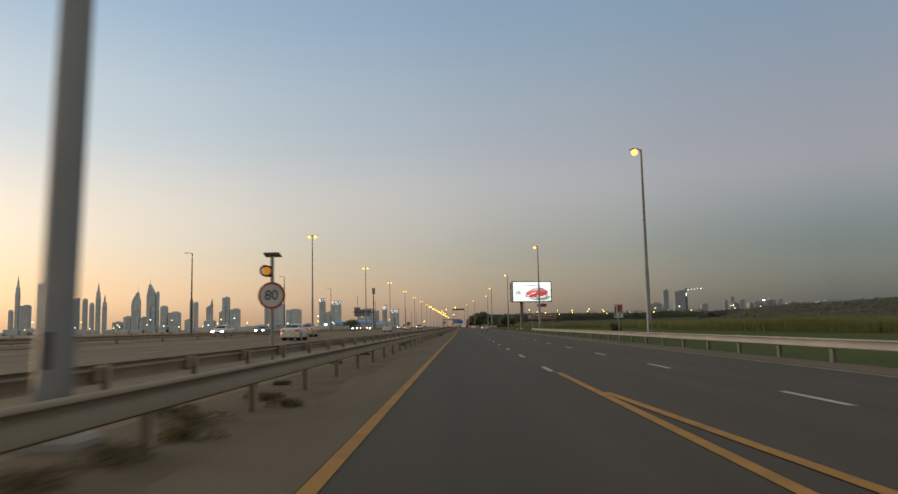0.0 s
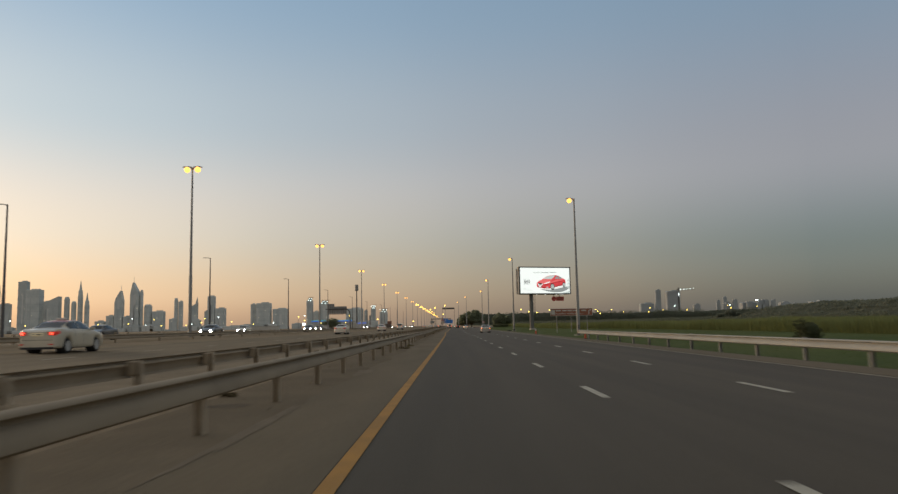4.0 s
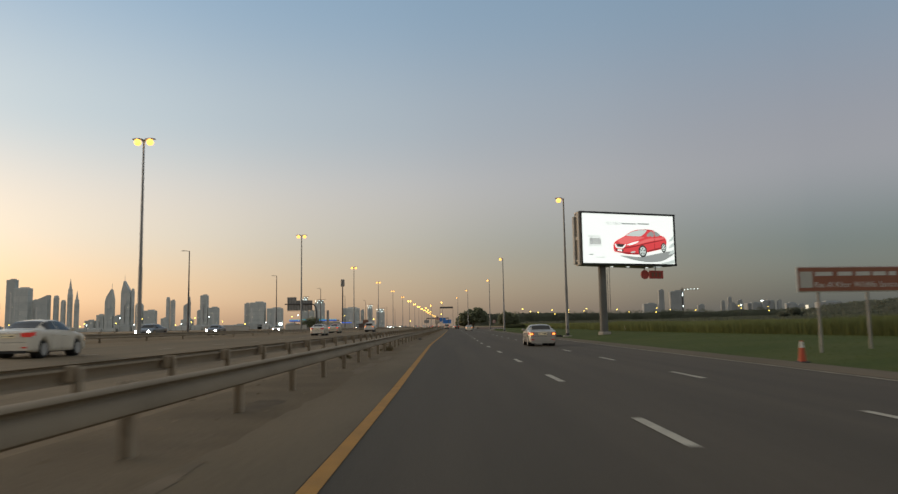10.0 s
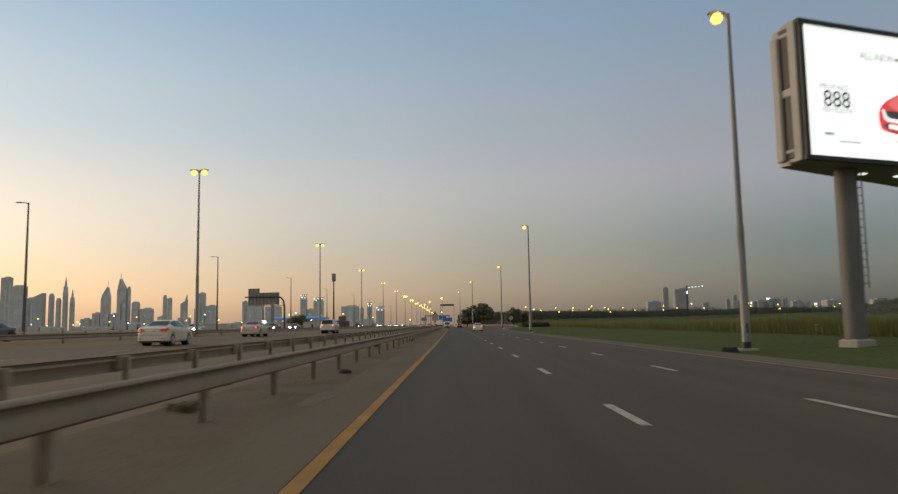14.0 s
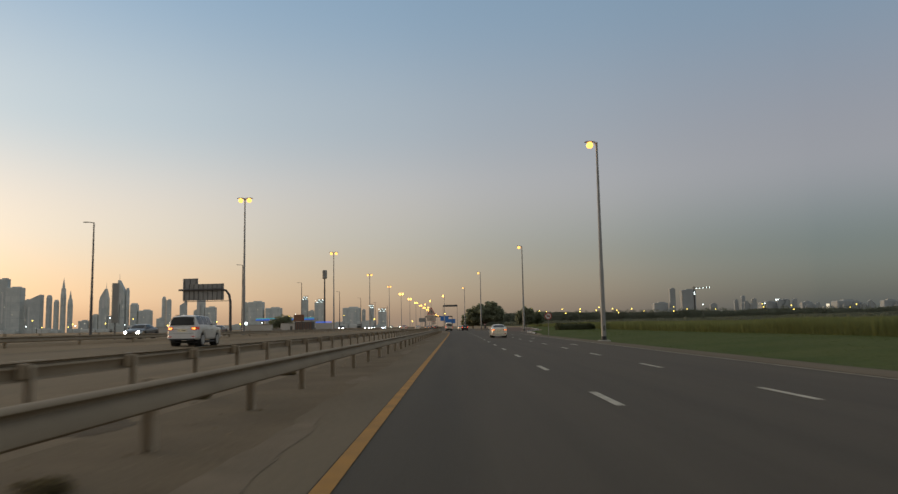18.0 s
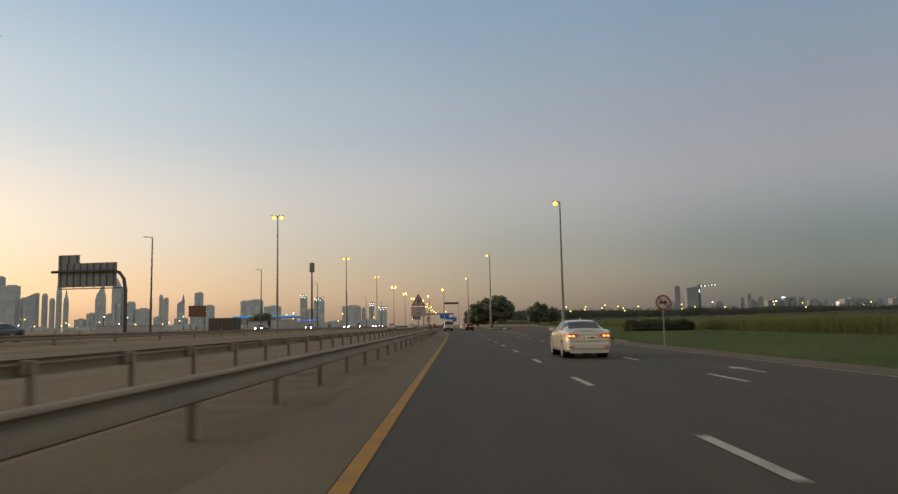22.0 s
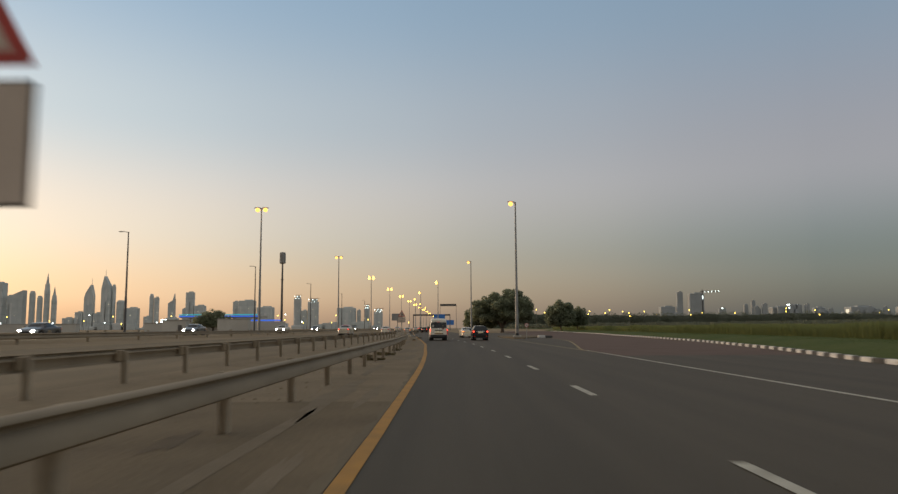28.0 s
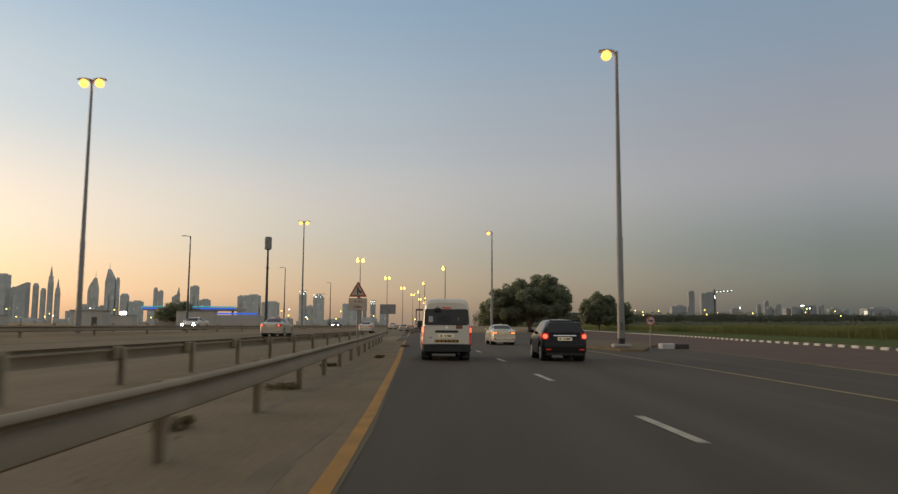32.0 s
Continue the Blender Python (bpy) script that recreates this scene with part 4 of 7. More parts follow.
    part("ladder_stile", Geo().tube([(4.32, 1.2, 2.6), (4.32, 1.2, z0)], [0.03, 0.03], 6), POLE_DARK, lad)
    for k in range(14):
        part("rung", Geo().tube([(4.02, 1.2, 2.8 + k * 0.36), (4.32, 1.2, 2.8 + k * 0.36)], [0.016, 0.016], 6), POLE_DARK, lad)
    part("badge_disc", Geo().prism(disc(8.7, 6.9, 0.54), 0.5, 0.62), SIGN_RED, b, "red round badge")
    part("badge_panel", Geo().box(10.25, 0.56, 6.9, 1.95, 0.12, 0.95, 0.02), SIGN_RED, b, "red badge panel")
    part("badge_hanger", Geo().box(10.2, 0.6, 7.66, 0.08, 0.08, 0.6), POLE_DARK, b)
    part("badge_hanger", Geo().box(8.7, 0.6, 7.66, 0.08, 0.08, 0.6), POLE_DARK, b)
    for k in range(3):
        part("badge_bar", Geo().box(9.75 + 0.48 * k, 0.49, 6.9, 0.28, 0.012, 0.5), HOARD, b)


billboard()


# ---- vehicles ----
SEAT_GREY = mat("seat_cloth", (0.055, 0.056, 0.058), 0.7, color2=(0.04, 0.04, 0.042), scale=6.0, fine=0.1)


class Hull:
    """A car body as a loft: stations from the tail (s = 0) to the nose (s = 1), each with its sill, belt and roof."""

    def __init__(self, stations, lean=0.0, wheels=(), arch=0.0, fine=84):
        st = np.array(stations, float)
        self.wheels, self.arch = wheels, arch
        ys = np.linspace(st[0, 0], st[-1, 0], fine)
        cols = [np.interp(ys, st[:, 0], st[:, k]) for k in range(1, 6)]
        for _ in range(5):
            cols = [np.concatenate([c[:1], (c[:-2] + 2 * c[1:-1] + c[2:]) / 4, c[-1:]]) for c in cols]
        self.y, (self.zb, self.belt, self.top, self.w, self.wr), self.lean = ys, cols, lean
        self.length = st[-1, 0]

    def at(self, y, r):
        """A point of the right side of the skin at length y; r runs 0 sill, 3 belt, 5 roof edge, 7 middle of the roof."""
        zb, belt, top, w, wr = (float(np.interp(y, self.y, c)) for c in (self.zb, self.belt, self.top, self.w, self.wr))
        h = top - belt
        for yw in self.wheels:
            q = self.arch ** 2 - (y - yw) ** 2
            if q > 0:
                zb = max(zb, self.arch * 0.84 + math.sqrt(q))
        ring = [(w * 0.90, zb), (w * 0.985, zb + 0.10), (w, zb + 0.55 * (belt - zb)), (w * 0.965, belt), (wr + (w * 0.965 - wr) * 0.25, belt + 0.72 * h), (wr * 0.94, belt + 0.93 * h), (wr * 0.70, belt + 0.99 * h), (0.0, belt + h + 0.012)]
        i = min(int(r), 6)
        k = r - i
        # a smooth curve through the ring, which passes level over the middle of the roof
        before = ring[i - 1] if i else ring[0]
        after = ring[i + 2] if i < 6 else (-ring[6][0], ring[6][1])
        x, z = (0.5 * (2 * b + (c - a) * k + (2 * a - 5 * b + 4 * c - d) * k * k + (3 * b - a - 3 * c + d) * k ** 3) for a, b, c, d in zip(before, ring[i], ring[i + 1], after))
        fade = max(0.0, 1 - y / 0.9)
        return Vector((x, y + self.lean * fade * max(0.0, z - 0.5), z))

    def skin(self):
        g, n = Geo(), 43
        for y in self.y:
            half = [self.at(y, r / 3) for r in range(22)]
            g.v += [tuple(p) for p in half] + [(-p.x, p.y, p.z) for p in reversed(half[:21])]
        m = len(self.y)
        for i in range(m - 1):
            for k in range(n - 1):
                a = i * n + k
                g.f.append((a + n, a + n + 1, a + 1, a))
            g.f.append((i * n, i * n + n - 1, i * n + 2 * n - 1, i * n + n))
        g.f += [tuple(range(n)), tuple(reversed(range((m - 1) * n, m * n)))]
        return g

    def patch(self, y0, y1, r0, r1, sides=(1,), proud=0.008, nu=8, nv=4, skew=0.0):
        """A piece that follows the skin, a little proud of it."""
        g = Geo()
        for s in sides:
            pts = [[self.at(y0 + (y1 - y0) * i / nu + skew * (j / nv), r0 + (r1 - r0) * j / nv) for j in range(nv + 1)] for i in range(nu + 1)]
            vs = []
            for i in range(nu + 1):
                for j in range(nv + 1):
                    a, b = pts[min(i + 1, nu)][j] - pts[max(i - 1, 0)][j], pts[i][min(j + 1, nv)] - pts[i][max(j - 1, 0)]
                    nrm = a.cross(b)
                    nrm = -nrm.normalized() if nrm.length > 1e-9 else Vector((0, 0, 1))
                    if nrm.x < -0.2 or (abs(nrm.x) <= 0.2 and nrm.z < 0):
                        nrm = -nrm
                    p = pts[i][j] + nrm * proud
                    vs.append((s * p.x, p.y, p.z))
            m = nv + 1
            fs = [(i * m + j, i * m + j + 1, i * m + m + j + 1, i * m + m + j) for i in range(nu) for j in range(nv)]
            g.add(vs, fs if s < 0 else [tuple(reversed(q)) for q in fs])
        return g

    def across(self, y0, y1, r_edge, proud=0.008, nu=6, nv=6):
        """A piece right across the top (rear window, windscreen), out to ring place r_edge on both sides."""
        g, m = Geo(), 2 * nv + 1
        for i in range(nu + 1):
            y = y0 + (y1 - y0) * i / nu
            half = [self.at(y, r_edge + (7 - r_edge) * j / nv) for j in range(nv + 1)]
            slope = self.at(y + 0.05, 7).z - self.at(y - 0.05, 7).z
            nrm = Vector((0, -slope, 0.1)).normalized() * proud
            row = half + [Vector((-p.x, p.y, p.z)) for p in reversed(half[:-1])]
            g.v += [tuple(p + nrm) for p in row]
        g.f += [(i * m + j, i * m + m + j, i * m + m + j + 1, i * m + j + 1) for i in range(nu) for j in range(m - 1)]
        return g


def tail_plate(hull, pts, proud=0.01, thick=0.02):
    """A plate on the tail, outline in x and z, that leans with it and wraps round its corners."""
    g = Geo()
    x0, x1 = min(p[0] for p in pts), max(p[0] for p in pts)
    n = max(3, int((x1 - x0) / 0.05))
    turn_w, turn_y = np.maximum.accumulate(hull.w[:24]) * 0.985, hull.y[:24]

    def front(x, z):
        return hull.lean * max(0.0, z - 0.5) + float(np.interp(abs(x), turn_w, turn_y)) - proud
    xs = sorted({round(x0 + 1e-4 + (x1 - x0 - 2e-4) * i / n, 5) for i in range(n + 1)} | {round(p[0], 5) for p in pts if x0 + 0.002 < p[0] < x1 - 0.002})
    vs, m = [], len(xs)
    for x in xs:
        zs = [a[1] + (b[1] - a[1]) * (x - a[0]) / (b[0] - a[0]) for a, b in zip(pts, pts[1:] + pts[:1]) if (a[0] - x) * (b[0] - x) <= 0 and a[0] != b[0]]
        for z in (min(zs), max(zs)):
            vs += [(x, front(x, z), z), (x, front(x, z) + thick, z)]
    # four rails: low front, low back, high front, high back
    fs = []
    for i in range(m - 1):
        a, b = 4 * i, 4 * i + 4
        fs += [(a, b, b + 2, a + 2), (a + 1, a + 3, b + 3, b + 1), (a, a + 1, b + 1, b), (a + 2, b + 2, b + 3, a + 3)]
    e = 4 * (m - 1)
    fs += [(0, 2, 3, 1), (e, e + 1, e + 3, e + 2)]
    return g.add(vs, fs)


def rect(x0, x1, z0, z1, c=0.02):
    return [(x0 + c, z0), (x1 - c, z0), (x1, z0 + c), (x1, z1 - c), (x1 - c, z1), (x0 + c, z1), (x0, z1 - c), (x0, z0 + c)]


def wheel(parent, x, y, r, width, rim=True, spokes=5):
    s = 1 if x > 0 else -1
    w = part("wheel", Geo().tube([(x - s * width, y, r), (x - s * width * 0.9, y, r), (x - s * 0.03, y, r), (x, y, r)], [r * 0.9, r, r, r * 0.93], 26), RUBBER, parent, "black rubber tyre", smooth=40)
    if rim:
        part("rim", Geo().tube([(x - s * 0.03, y, r), (x + s * 0.004, y, r), (x + s * 0.008, y, r), (x - s * 0.004, y, r)], [r * 0.72, r * 0.74, r * 0.71, r * 0.62], 26), RIM, w, "pale metal wheel rim", smooth=40)
        g = Geo()
        for k in range(spokes):
            a = 2 * math.pi * (k + 0.5) / spokes
            wide = 1.5 / spokes
            q = [(0.20, a - wide * 0.5), (0.60, a - wide), (0.60, a + wide), (0.20, a + wide * 0.5)]
            g.add([(x + s * 0.003, y + c * r * math.cos(b), r + c * r * math.sin(b)) for c, b in q] + [(x - s * 0.02, y + c * r * math.cos(b), r + c * r * math.sin(b)) for c, b in q],
                  [(0, 1, 2, 3), (7, 6, 5, 4), (0, 4, 5, 1), (1, 5, 6, 2), (2, 6, 7, 3), (3, 7, 4, 0)])
        part("rim_gap", g, BLACK_PL, w)
    return w


def number_plate(parent, hull, cx, cz, w=0.52, h=0.13):
    p = part("number_plate", tail_plate(hull, rect(cx - w / 2, cx + w / 2, cz - h / 2, cz + h / 2, 0.01), 0.035, 0.02), PLATE, parent, "pale lit number plate")
    for x, ww in ((-0.17, 0.07), (-0.02, 0.05), (0.12, 0.16)):
        part("plate_bar", tail_plate(hull, rect(cx + x - ww / 2, cx + x + ww / 2, cz - h * 0.20, cz + h * 0.20, 0.004), 0.040, 0.006), PLATE_INK, p)


def wheels_of(car, hull, ys, r, half, width=0.2, spokes=5):
    for y in ys:
        for s in (1, -1):
            g = Geo().tube([(s * (half - 0.42), y, r + 0.01), (s * (half - 0.17), y, r + 0.01)], [r * 1.16, r * 1.16], 28)
            part("wheel_arch", g, BLACK_PL, car, "dark wheel arch", smooth=40)
            wheel(car, s * (half - 0.03), y, r, width, True, spokes)


def mirrors(car, hull, y, paint, r=3.35, size=(0.2, 0.1, 0.14)):
    for s in (1, -1):
        p = hull.at(y, r)
        part("wing_mirror", Geo().box(s * (p.x + 0.11), p.y, p.z + 0.03, *size, 0.03), paint, car, "wing mirror", 40)


def passenger_car(label, paint, stations, lean, wheels_y, r, glass, rear_glass, nose_glass, lamps, details, lit="rear", roof=None, category="car"):
    """A saloon, hatchback or off-roader: body, windows, lamps, bumpers, plate, wheels."""
    h = Hull(stations, lean, wheels_y, r * 1.17)
    car = thing("car", label, category, "traffic")
    half = max(s[4] for s in stations)
    part("body", h.skin(), paint, car, smooth=38)
    for y0, y1 in glass:
        for s in (1, -1):
            part("side_window", h.patch(y0, y1, 3.18, 4.75, (s,), 0.006), GLASS, car, "dark tinted side window", 30)
    y0, y1, e = rear_glass
    part("rear_window", h.across(y0, y1, e), GLASS, car, "dark tinted rear window", 30)
    y0, y1, e = nose_glass
    part("windscreen", h.across(y0, y1, e), GLASS, car, "dark windscreen", 30)
    x0, x1, z0, z1 = lamps
    for s in (1, -1):
        xs = sorted((s * x0, s * x1))
        lamp = part("tail_lamp", tail_plate(h, [(xs[0], z0 + 0.03), (xs[1], z0), (xs[1], z1), (xs[0], z1 - 0.02)] if s > 0 else [(xs[0], z0), (xs[1], z0 + 0.03), (xs[1], z1 - 0.02), (xs[0], z1)], 0.03, 0.10), TAIL_DIM, car, "red tail lamp")
        c = (xs[0] + xs[1]) / 2
        if lit == "cells":
            for f in (0.34, 0.66):
                q = xs[0] + (xs[1] - xs[0]) * f
                b = abs(x1 - x0) * 0.13
                part("lamp_glow", tail_plate(h, rect(q - b, q + b, z0 + 0.04, z1 - 0.05, 0.015), 0.036, 0.01), TAIL_HOT, lamp, "lit orange bulb")
        elif lit:
            part("lamp_glow", tail_plate(h, disc(c, (z0 + z1) / 2, min(z1 - z0, abs(x1 - x0)) * 0.34, 14), 0.036, 0.01), TAIL if lit == "rear" else AMBER, lamp, "lit bulb")
        lo, hi = h.at(0.16, 2).z, h.at(0.16, 3).z
        part("lamp_side", h.patch(0.06, 0.30, 2 + (z0 + 0.035 - lo) / (hi - lo), 2 + min(0.97, (z1 - 0.015 - lo) / (hi - lo)), (s,), 0.010), TAIL_DIM, car, "red tail lamp wrapped round the corner", 30)
        part("headlamp", h.patch(h.length - 0.45, h.length - 0.08, 2.1, 2.9, (s,), 0.012), CHROME, car, "clear headlamp", 30)
    zb = details.get("bumper", 0.42)
    part("rear_bumper", tail_plate(h, rect(-half * 0.93, half * 0.93, zb - 0.13, zb + 0.09, 0.05), 0.055, 0.10), details.get("bumper_paint", paint), car, "rear bumper")
    part("bumper_valance", tail_plate(h, rect(-half * 0.80, half * 0.80, zb - 0.23, zb - 0.11, 0.03), 0.035, 0.10), details.get("valance", BLACK_PL), car, "lower valance")
    for s in (1, -1):
        part("reflector", tail_plate(h, rect(s * half * 0.72 - 0.09, s * half * 0.72 + 0.09, zb - 0.04, zb + 0.01, 0.008), 0.062, 0.01), TAIL_DIM, car, "red reflector")
    seam = details.get("seam", zb + 0.17)
    part("boot_seam", tail_plate(h, rect(-half * 0.74, half * 0.74, seam, seam + 0.012, 0.003), 0.006, 0.01), BLACK_PL, car, "dark seam of the boot lid")
    for s in (1, -1) if details.get("moulding") else ():
        part("side_moulding", h.patch(wheels_y[0] + 0.42, wheels_y[1] - 0.42, 1.72, 1.90, (s,), 0.014), details["moulding"], car, "pale moulding along the doors", 30)
    part("trim_strip", tail_plate(h, rect(-0.42, 0.42, details["plate"] + 0.10, details["plate"] + 0.14, 0.008), 0.04, 0.03), CHROME, car, "chrome strip")
    number_plate(car, h, 0, details["plate"])
    for y in details.get("handles", (1.9, 2.8)):
        for s in (1, -1):
            p = h.at(y, 2.55)
            part("door_handle", Geo().box(s * (p.x + 0.014), y, p.z, 0.03, 0.19, 0.035, 0.008), details.get("handle_paint", CHROME), car, "door handle")
            q = h.at(y - 0.12, 1)
            part("door_seam", h.patch(y - 0.17, y - 0.155, 0.9, 3.0, (s,), 0.003, 2, 6), BLACK_PL, car)
    part("sill", Geo().box(0, h.length / 2, 0.27, half * 1.86, h.length * 0.52, 0.12, 0.03), BLACK_PL, car, "dark sill")
    part("underbody", Geo().box(0, h.length / 2, 0.26, half * 1.5, h.length * 0.85, 0.10, 0.03), BLACK_PL, car, "dark underbody")
    if roof:
        part("roof_panel", h.across(roof[0], roof[1], 5.1, 0.01), roof[2], car, "red roof", 30)
    mirrors(car, h, details.get("mirror", 3.15), paint)
    wheels_of(car, h, wheels_y, r, half, 0.2, details.get("spokes", 5))
    return car, h


SALOON = [(0.0, 0.28, 0.95, 0.96, 0.72, 0.56), (0.10, 0.25, 1.00, 1.02, 0.82, 0.62), (0.35, 0.24, 1.04, 1.06, 0.87, 0.64), (0.72, 0.22, 1.04, 1.09, 0.885, 0.64), (1.00, 0.22, 1.03, 1.20, 0.885, 0.62), (1.42, 0.22, 1.02, 1.39, 0.89, 0.59), (1.95, 0.22, 1.00, 1.455, 0.89, 0.59), (2.55, 0.22, 0.98, 1.44, 0.89, 0.59), (2.95, 0.22, 0.97, 1.33, 0.89, 0.60), (3.45, 0.22, 0.96, 1.02, 0.885, 0.66), (4.10, 0.22, 0.86, 0.90, 0.86, 0.66), (4.45, 0.24, 0.74, 0.78, 0.80, 0.6), (4.62, 0.30, 0.62, 0.64, 0.66, 0.5)]


def stretched(st, ky=1.0, kx=1.0, kz=1.0):
    return [(a * ky, b, c * kz, d * kz, e * kx, f * kx) for a, b, c, d, e, f in st]


def saloon(label, paint, ky=1.0, kx=1.0, kz=1.0, lit="rear", lamps=(0.48, 0.80, 0.78, 0.96), plate=0.83, spokes=5, roof=None, handle=None, glass_edge=5.15, moulding=None):
    st = stretched(SALOON, ky, kx, kz)
    return passenger_car(label, paint, st, 0.05, (0.98 * ky, 3.66 * ky), 0.325, [(1.12 * ky, 1.95 * ky), (2.02 * ky, 2.98 * ky)], (0.80 * ky, 1.44 * ky, glass_edge), (2.78 * ky, 3.38 * ky, 5.15), tuple(v * (kx if i < 2 else kz) for i, v in enumerate(lamps)),
                         {"plate": plate * kz, "handles": (1.65 * ky, 2.45 * ky), "mirror": 3.12 * ky, "spokes": spokes, "bumper": 0.43, "handle_paint": handle or paint, "moulding": moulding, "valance": paint if handle else BLACK_PL}, lit, roof)


HATCH = [(0.0, 0.40, 0.98, 1.02, 0.74, 0.58), (0.08, 0.32, 1.02, 1.22, 0.82, 0.60), (0.28, 0.25, 1.04, 1.40, 0.845, 0.58), (0.55, 0.22, 1.03, 1.48, 0.85, 0.57), (1.30, 0.22, 1.00, 1.53, 0.85, 0.58), (2.00, 0.22, 0.97, 1.52, 0.85, 0.58), (2.40, 0.22, 0.96, 1.42, 0.85, 0.59), (3.00, 0.22, 0.95, 1.03, 0.845, 0.66), (3.60, 0.22, 0.86, 0.90, 0.82, 0.66), (3.85, 0.25, 0.74, 0.78, 0.76, 0.58), (3.98, 0.30, 0.62, 0.66, 0.62, 0.5)]
OFFROAD = [(0.0, 0.55, 1.22, 1.35, 0.84, 0.72), (0.06, 0.46, 1.26, 1.72, 0.92, 0.72), (0.25, 0.42, 1.27, 1.86, 0.96, 0.70), (0.80, 0.40, 1.26, 1.91, 0.98, 0.70), (2.00, 0.40, 1.24, 1.92, 0.98, 0.70), (2.80, 0.40, 1.22, 1.88, 0.98, 0.71), (3.45, 0.40, 1.20, 1.35, 0.98, 0.78), (3.70, 0.40, 1.18, 1.22, 0.97, 0.8), (4.60, 0.42, 1.10, 1.14, 0.94, 0.8), (4.95, 0.48, 0.98, 1.02, 0.84, 0.7)]


def place(thing_made, x, y, turn=0.0):
    """The tail's middle at x, y; the nose towards +y, or turned."""
    z = lie(x, y)
    thing_made.matrix_world = pose(x, y, z, 0, 0, turn)


def cargo_van():
    """White high-roofed passenger van seen from behind."""
    st = [(0.0, 0.46, 1.02, 2.10, 0.86, 0.74), (0.05, 0.40, 1.04, 2.17, 0.925, 0.78), (0.22, 0.34, 1.05, 2.25, 0.94, 0.80), (1.0, 0.30, 1.05, 2.29, 0.94, 0.81), (3.2, 0.30, 1.05, 2.28, 0.94, 0.81), (3.7, 0.30, 1.05, 2.16, 0.94, 0.80), (4.4, 0.30, 1.04, 1.55, 0.93, 0.80), (4.85, 0.32, 0.98, 1.10, 0.90, 0.78), (5.15, 0.38, 0.72, 0.78, 0.78, 0.6)]
    h = Hull(st, 0.075, (1.05, 3.75), 0.39)
    van = thing("van", "white high-roof passenger van with brake lamps lit", "van", "traffic")
    part("body", h.skin(), PAINT_VAN, van, smooth=36)
    part("rear_door", tail_plate(h, [(-0.81, 0.62), (0.81, 0.62), (0.82, 1.30), (0.79, 1.86), (0.72, 1.95), (-0.72, 1.95), (-0.79, 1.86), (-0.82, 1.30)], 0.012, 0.02), PAINT_VAN, van, "white tailgate")
    win = part("rear_window", tail_plate(h, [(-0.80, 1.37), (-0.74, 1.32), (0.74, 1.32), (0.80, 1.37), (0.76, 1.80), (0.70, 1.85), (-0.70, 1.85), (-0.76, 1.80)], 0.024, 0.02), GLASS, van, "dark rear window")
    part("window_seal", tail_plate(h, [(-0.82, 1.35), (-0.75, 1.29), (0.75, 1.29), (0.82, 1.35), (0.785, 1.82), (0.72, 1.875), (-0.72, 1.875), (-0.785, 1.82)], 0.018, 0.01), BLACK_PL, van, "black window seal")
    part("sticker", tail_plate(h, rect(-0.66, -0.50, 1.40, 1.62), 0.027, 0.004), LOW_WALL, win, "pale sticker")
    part("sticker", tail_plate(h, rect(0.40, 0.46, 1.46, 1.58), 0.027, 0.004), PAINT_YF, win, "yellow sticker")
    part("seat_back", tail_plate(h, [(-0.35, 1.36), (0.20, 1.36), (0.16, 1.62), (0.02, 1.70), (-0.12, 1.60), (-0.28, 1.64)], 0.026, 0.003), SEAT_GREY, win, "grey seat shapes behind the glass")
    part("high_brake_lamp", tail_plate(h, rect(-0.17, 0.17, 1.905, 1.945, 0.01), 0.03, 0.03), TAIL_DIM, van, "slim high brake lamp")
    part("rear_mirror", Geo().box(-0.33, 0.0, 1.84, 0.24, 0.12, 0.15, 0.03), BLACK_PL, van, "black rear view mirror above the window")
    part("mirror_stalk", Geo().tube([(-0.33, 0.12, 1.98), (-0.33, 0.02, 1.90)], [0.015, 0.015], 6), BLACK_PL, van)
    part("garnish", tail_plate(h, rect(-0.42, 0.42, 1.02, 1.10, 0.02), 0.03, 0.02), BLACK_PL, van, "dark number plate garnish")
    part("badge", tail_plate(h, disc(0.0, 1.20, 0.05, 16), 0.02, 0.012), CHROME, van, "round chrome badge")
    for x in (-0.62, -0.56):
        part("badge_bar", tail_plate(h, rect(x - 0.025, x + 0.025, 0.83, 0.87, 0.004), 0.02, 0.008), SIGN_BACK, van)
    number_plate(van, h, -0.02, 0.90, 0.56, 0.13)
    strip = part("reflective_strip", tail_plate(h, rect(-0.44, 0.44, 0.665, 0.765, 0.02), 0.02, 0.008), PAINT_Y, van, "yellow and black reflective strip")
    for k in range(6):
        x = -0.36 + k * 0.145
        part("chevron", tail_plate(h, [(x, 0.675), (x + 0.05, 0.675), (x + 0.08, 0.715), (x + 0.05, 0.755), (x, 0.755), (x + 0.03, 0.715)], 0.026, 0.004), SIGN_BLACK, strip)
    part("notice", tail_plate(h, rect(0.34, 0.58, 1.16, 1.29, 0.01), 0.02, 0.006), HOARD, van, "orange notice")
    for s in (1, -1):
        x0, x1 = sorted((s * 0.825, s * 0.925))
        lamp = part("tail_lamp", tail_plate(h, rect(x0, x1, 0.62, 1.24, 0.02), 0.022, 0.14), TAIL_DIM, van, "tall red tail lamp")
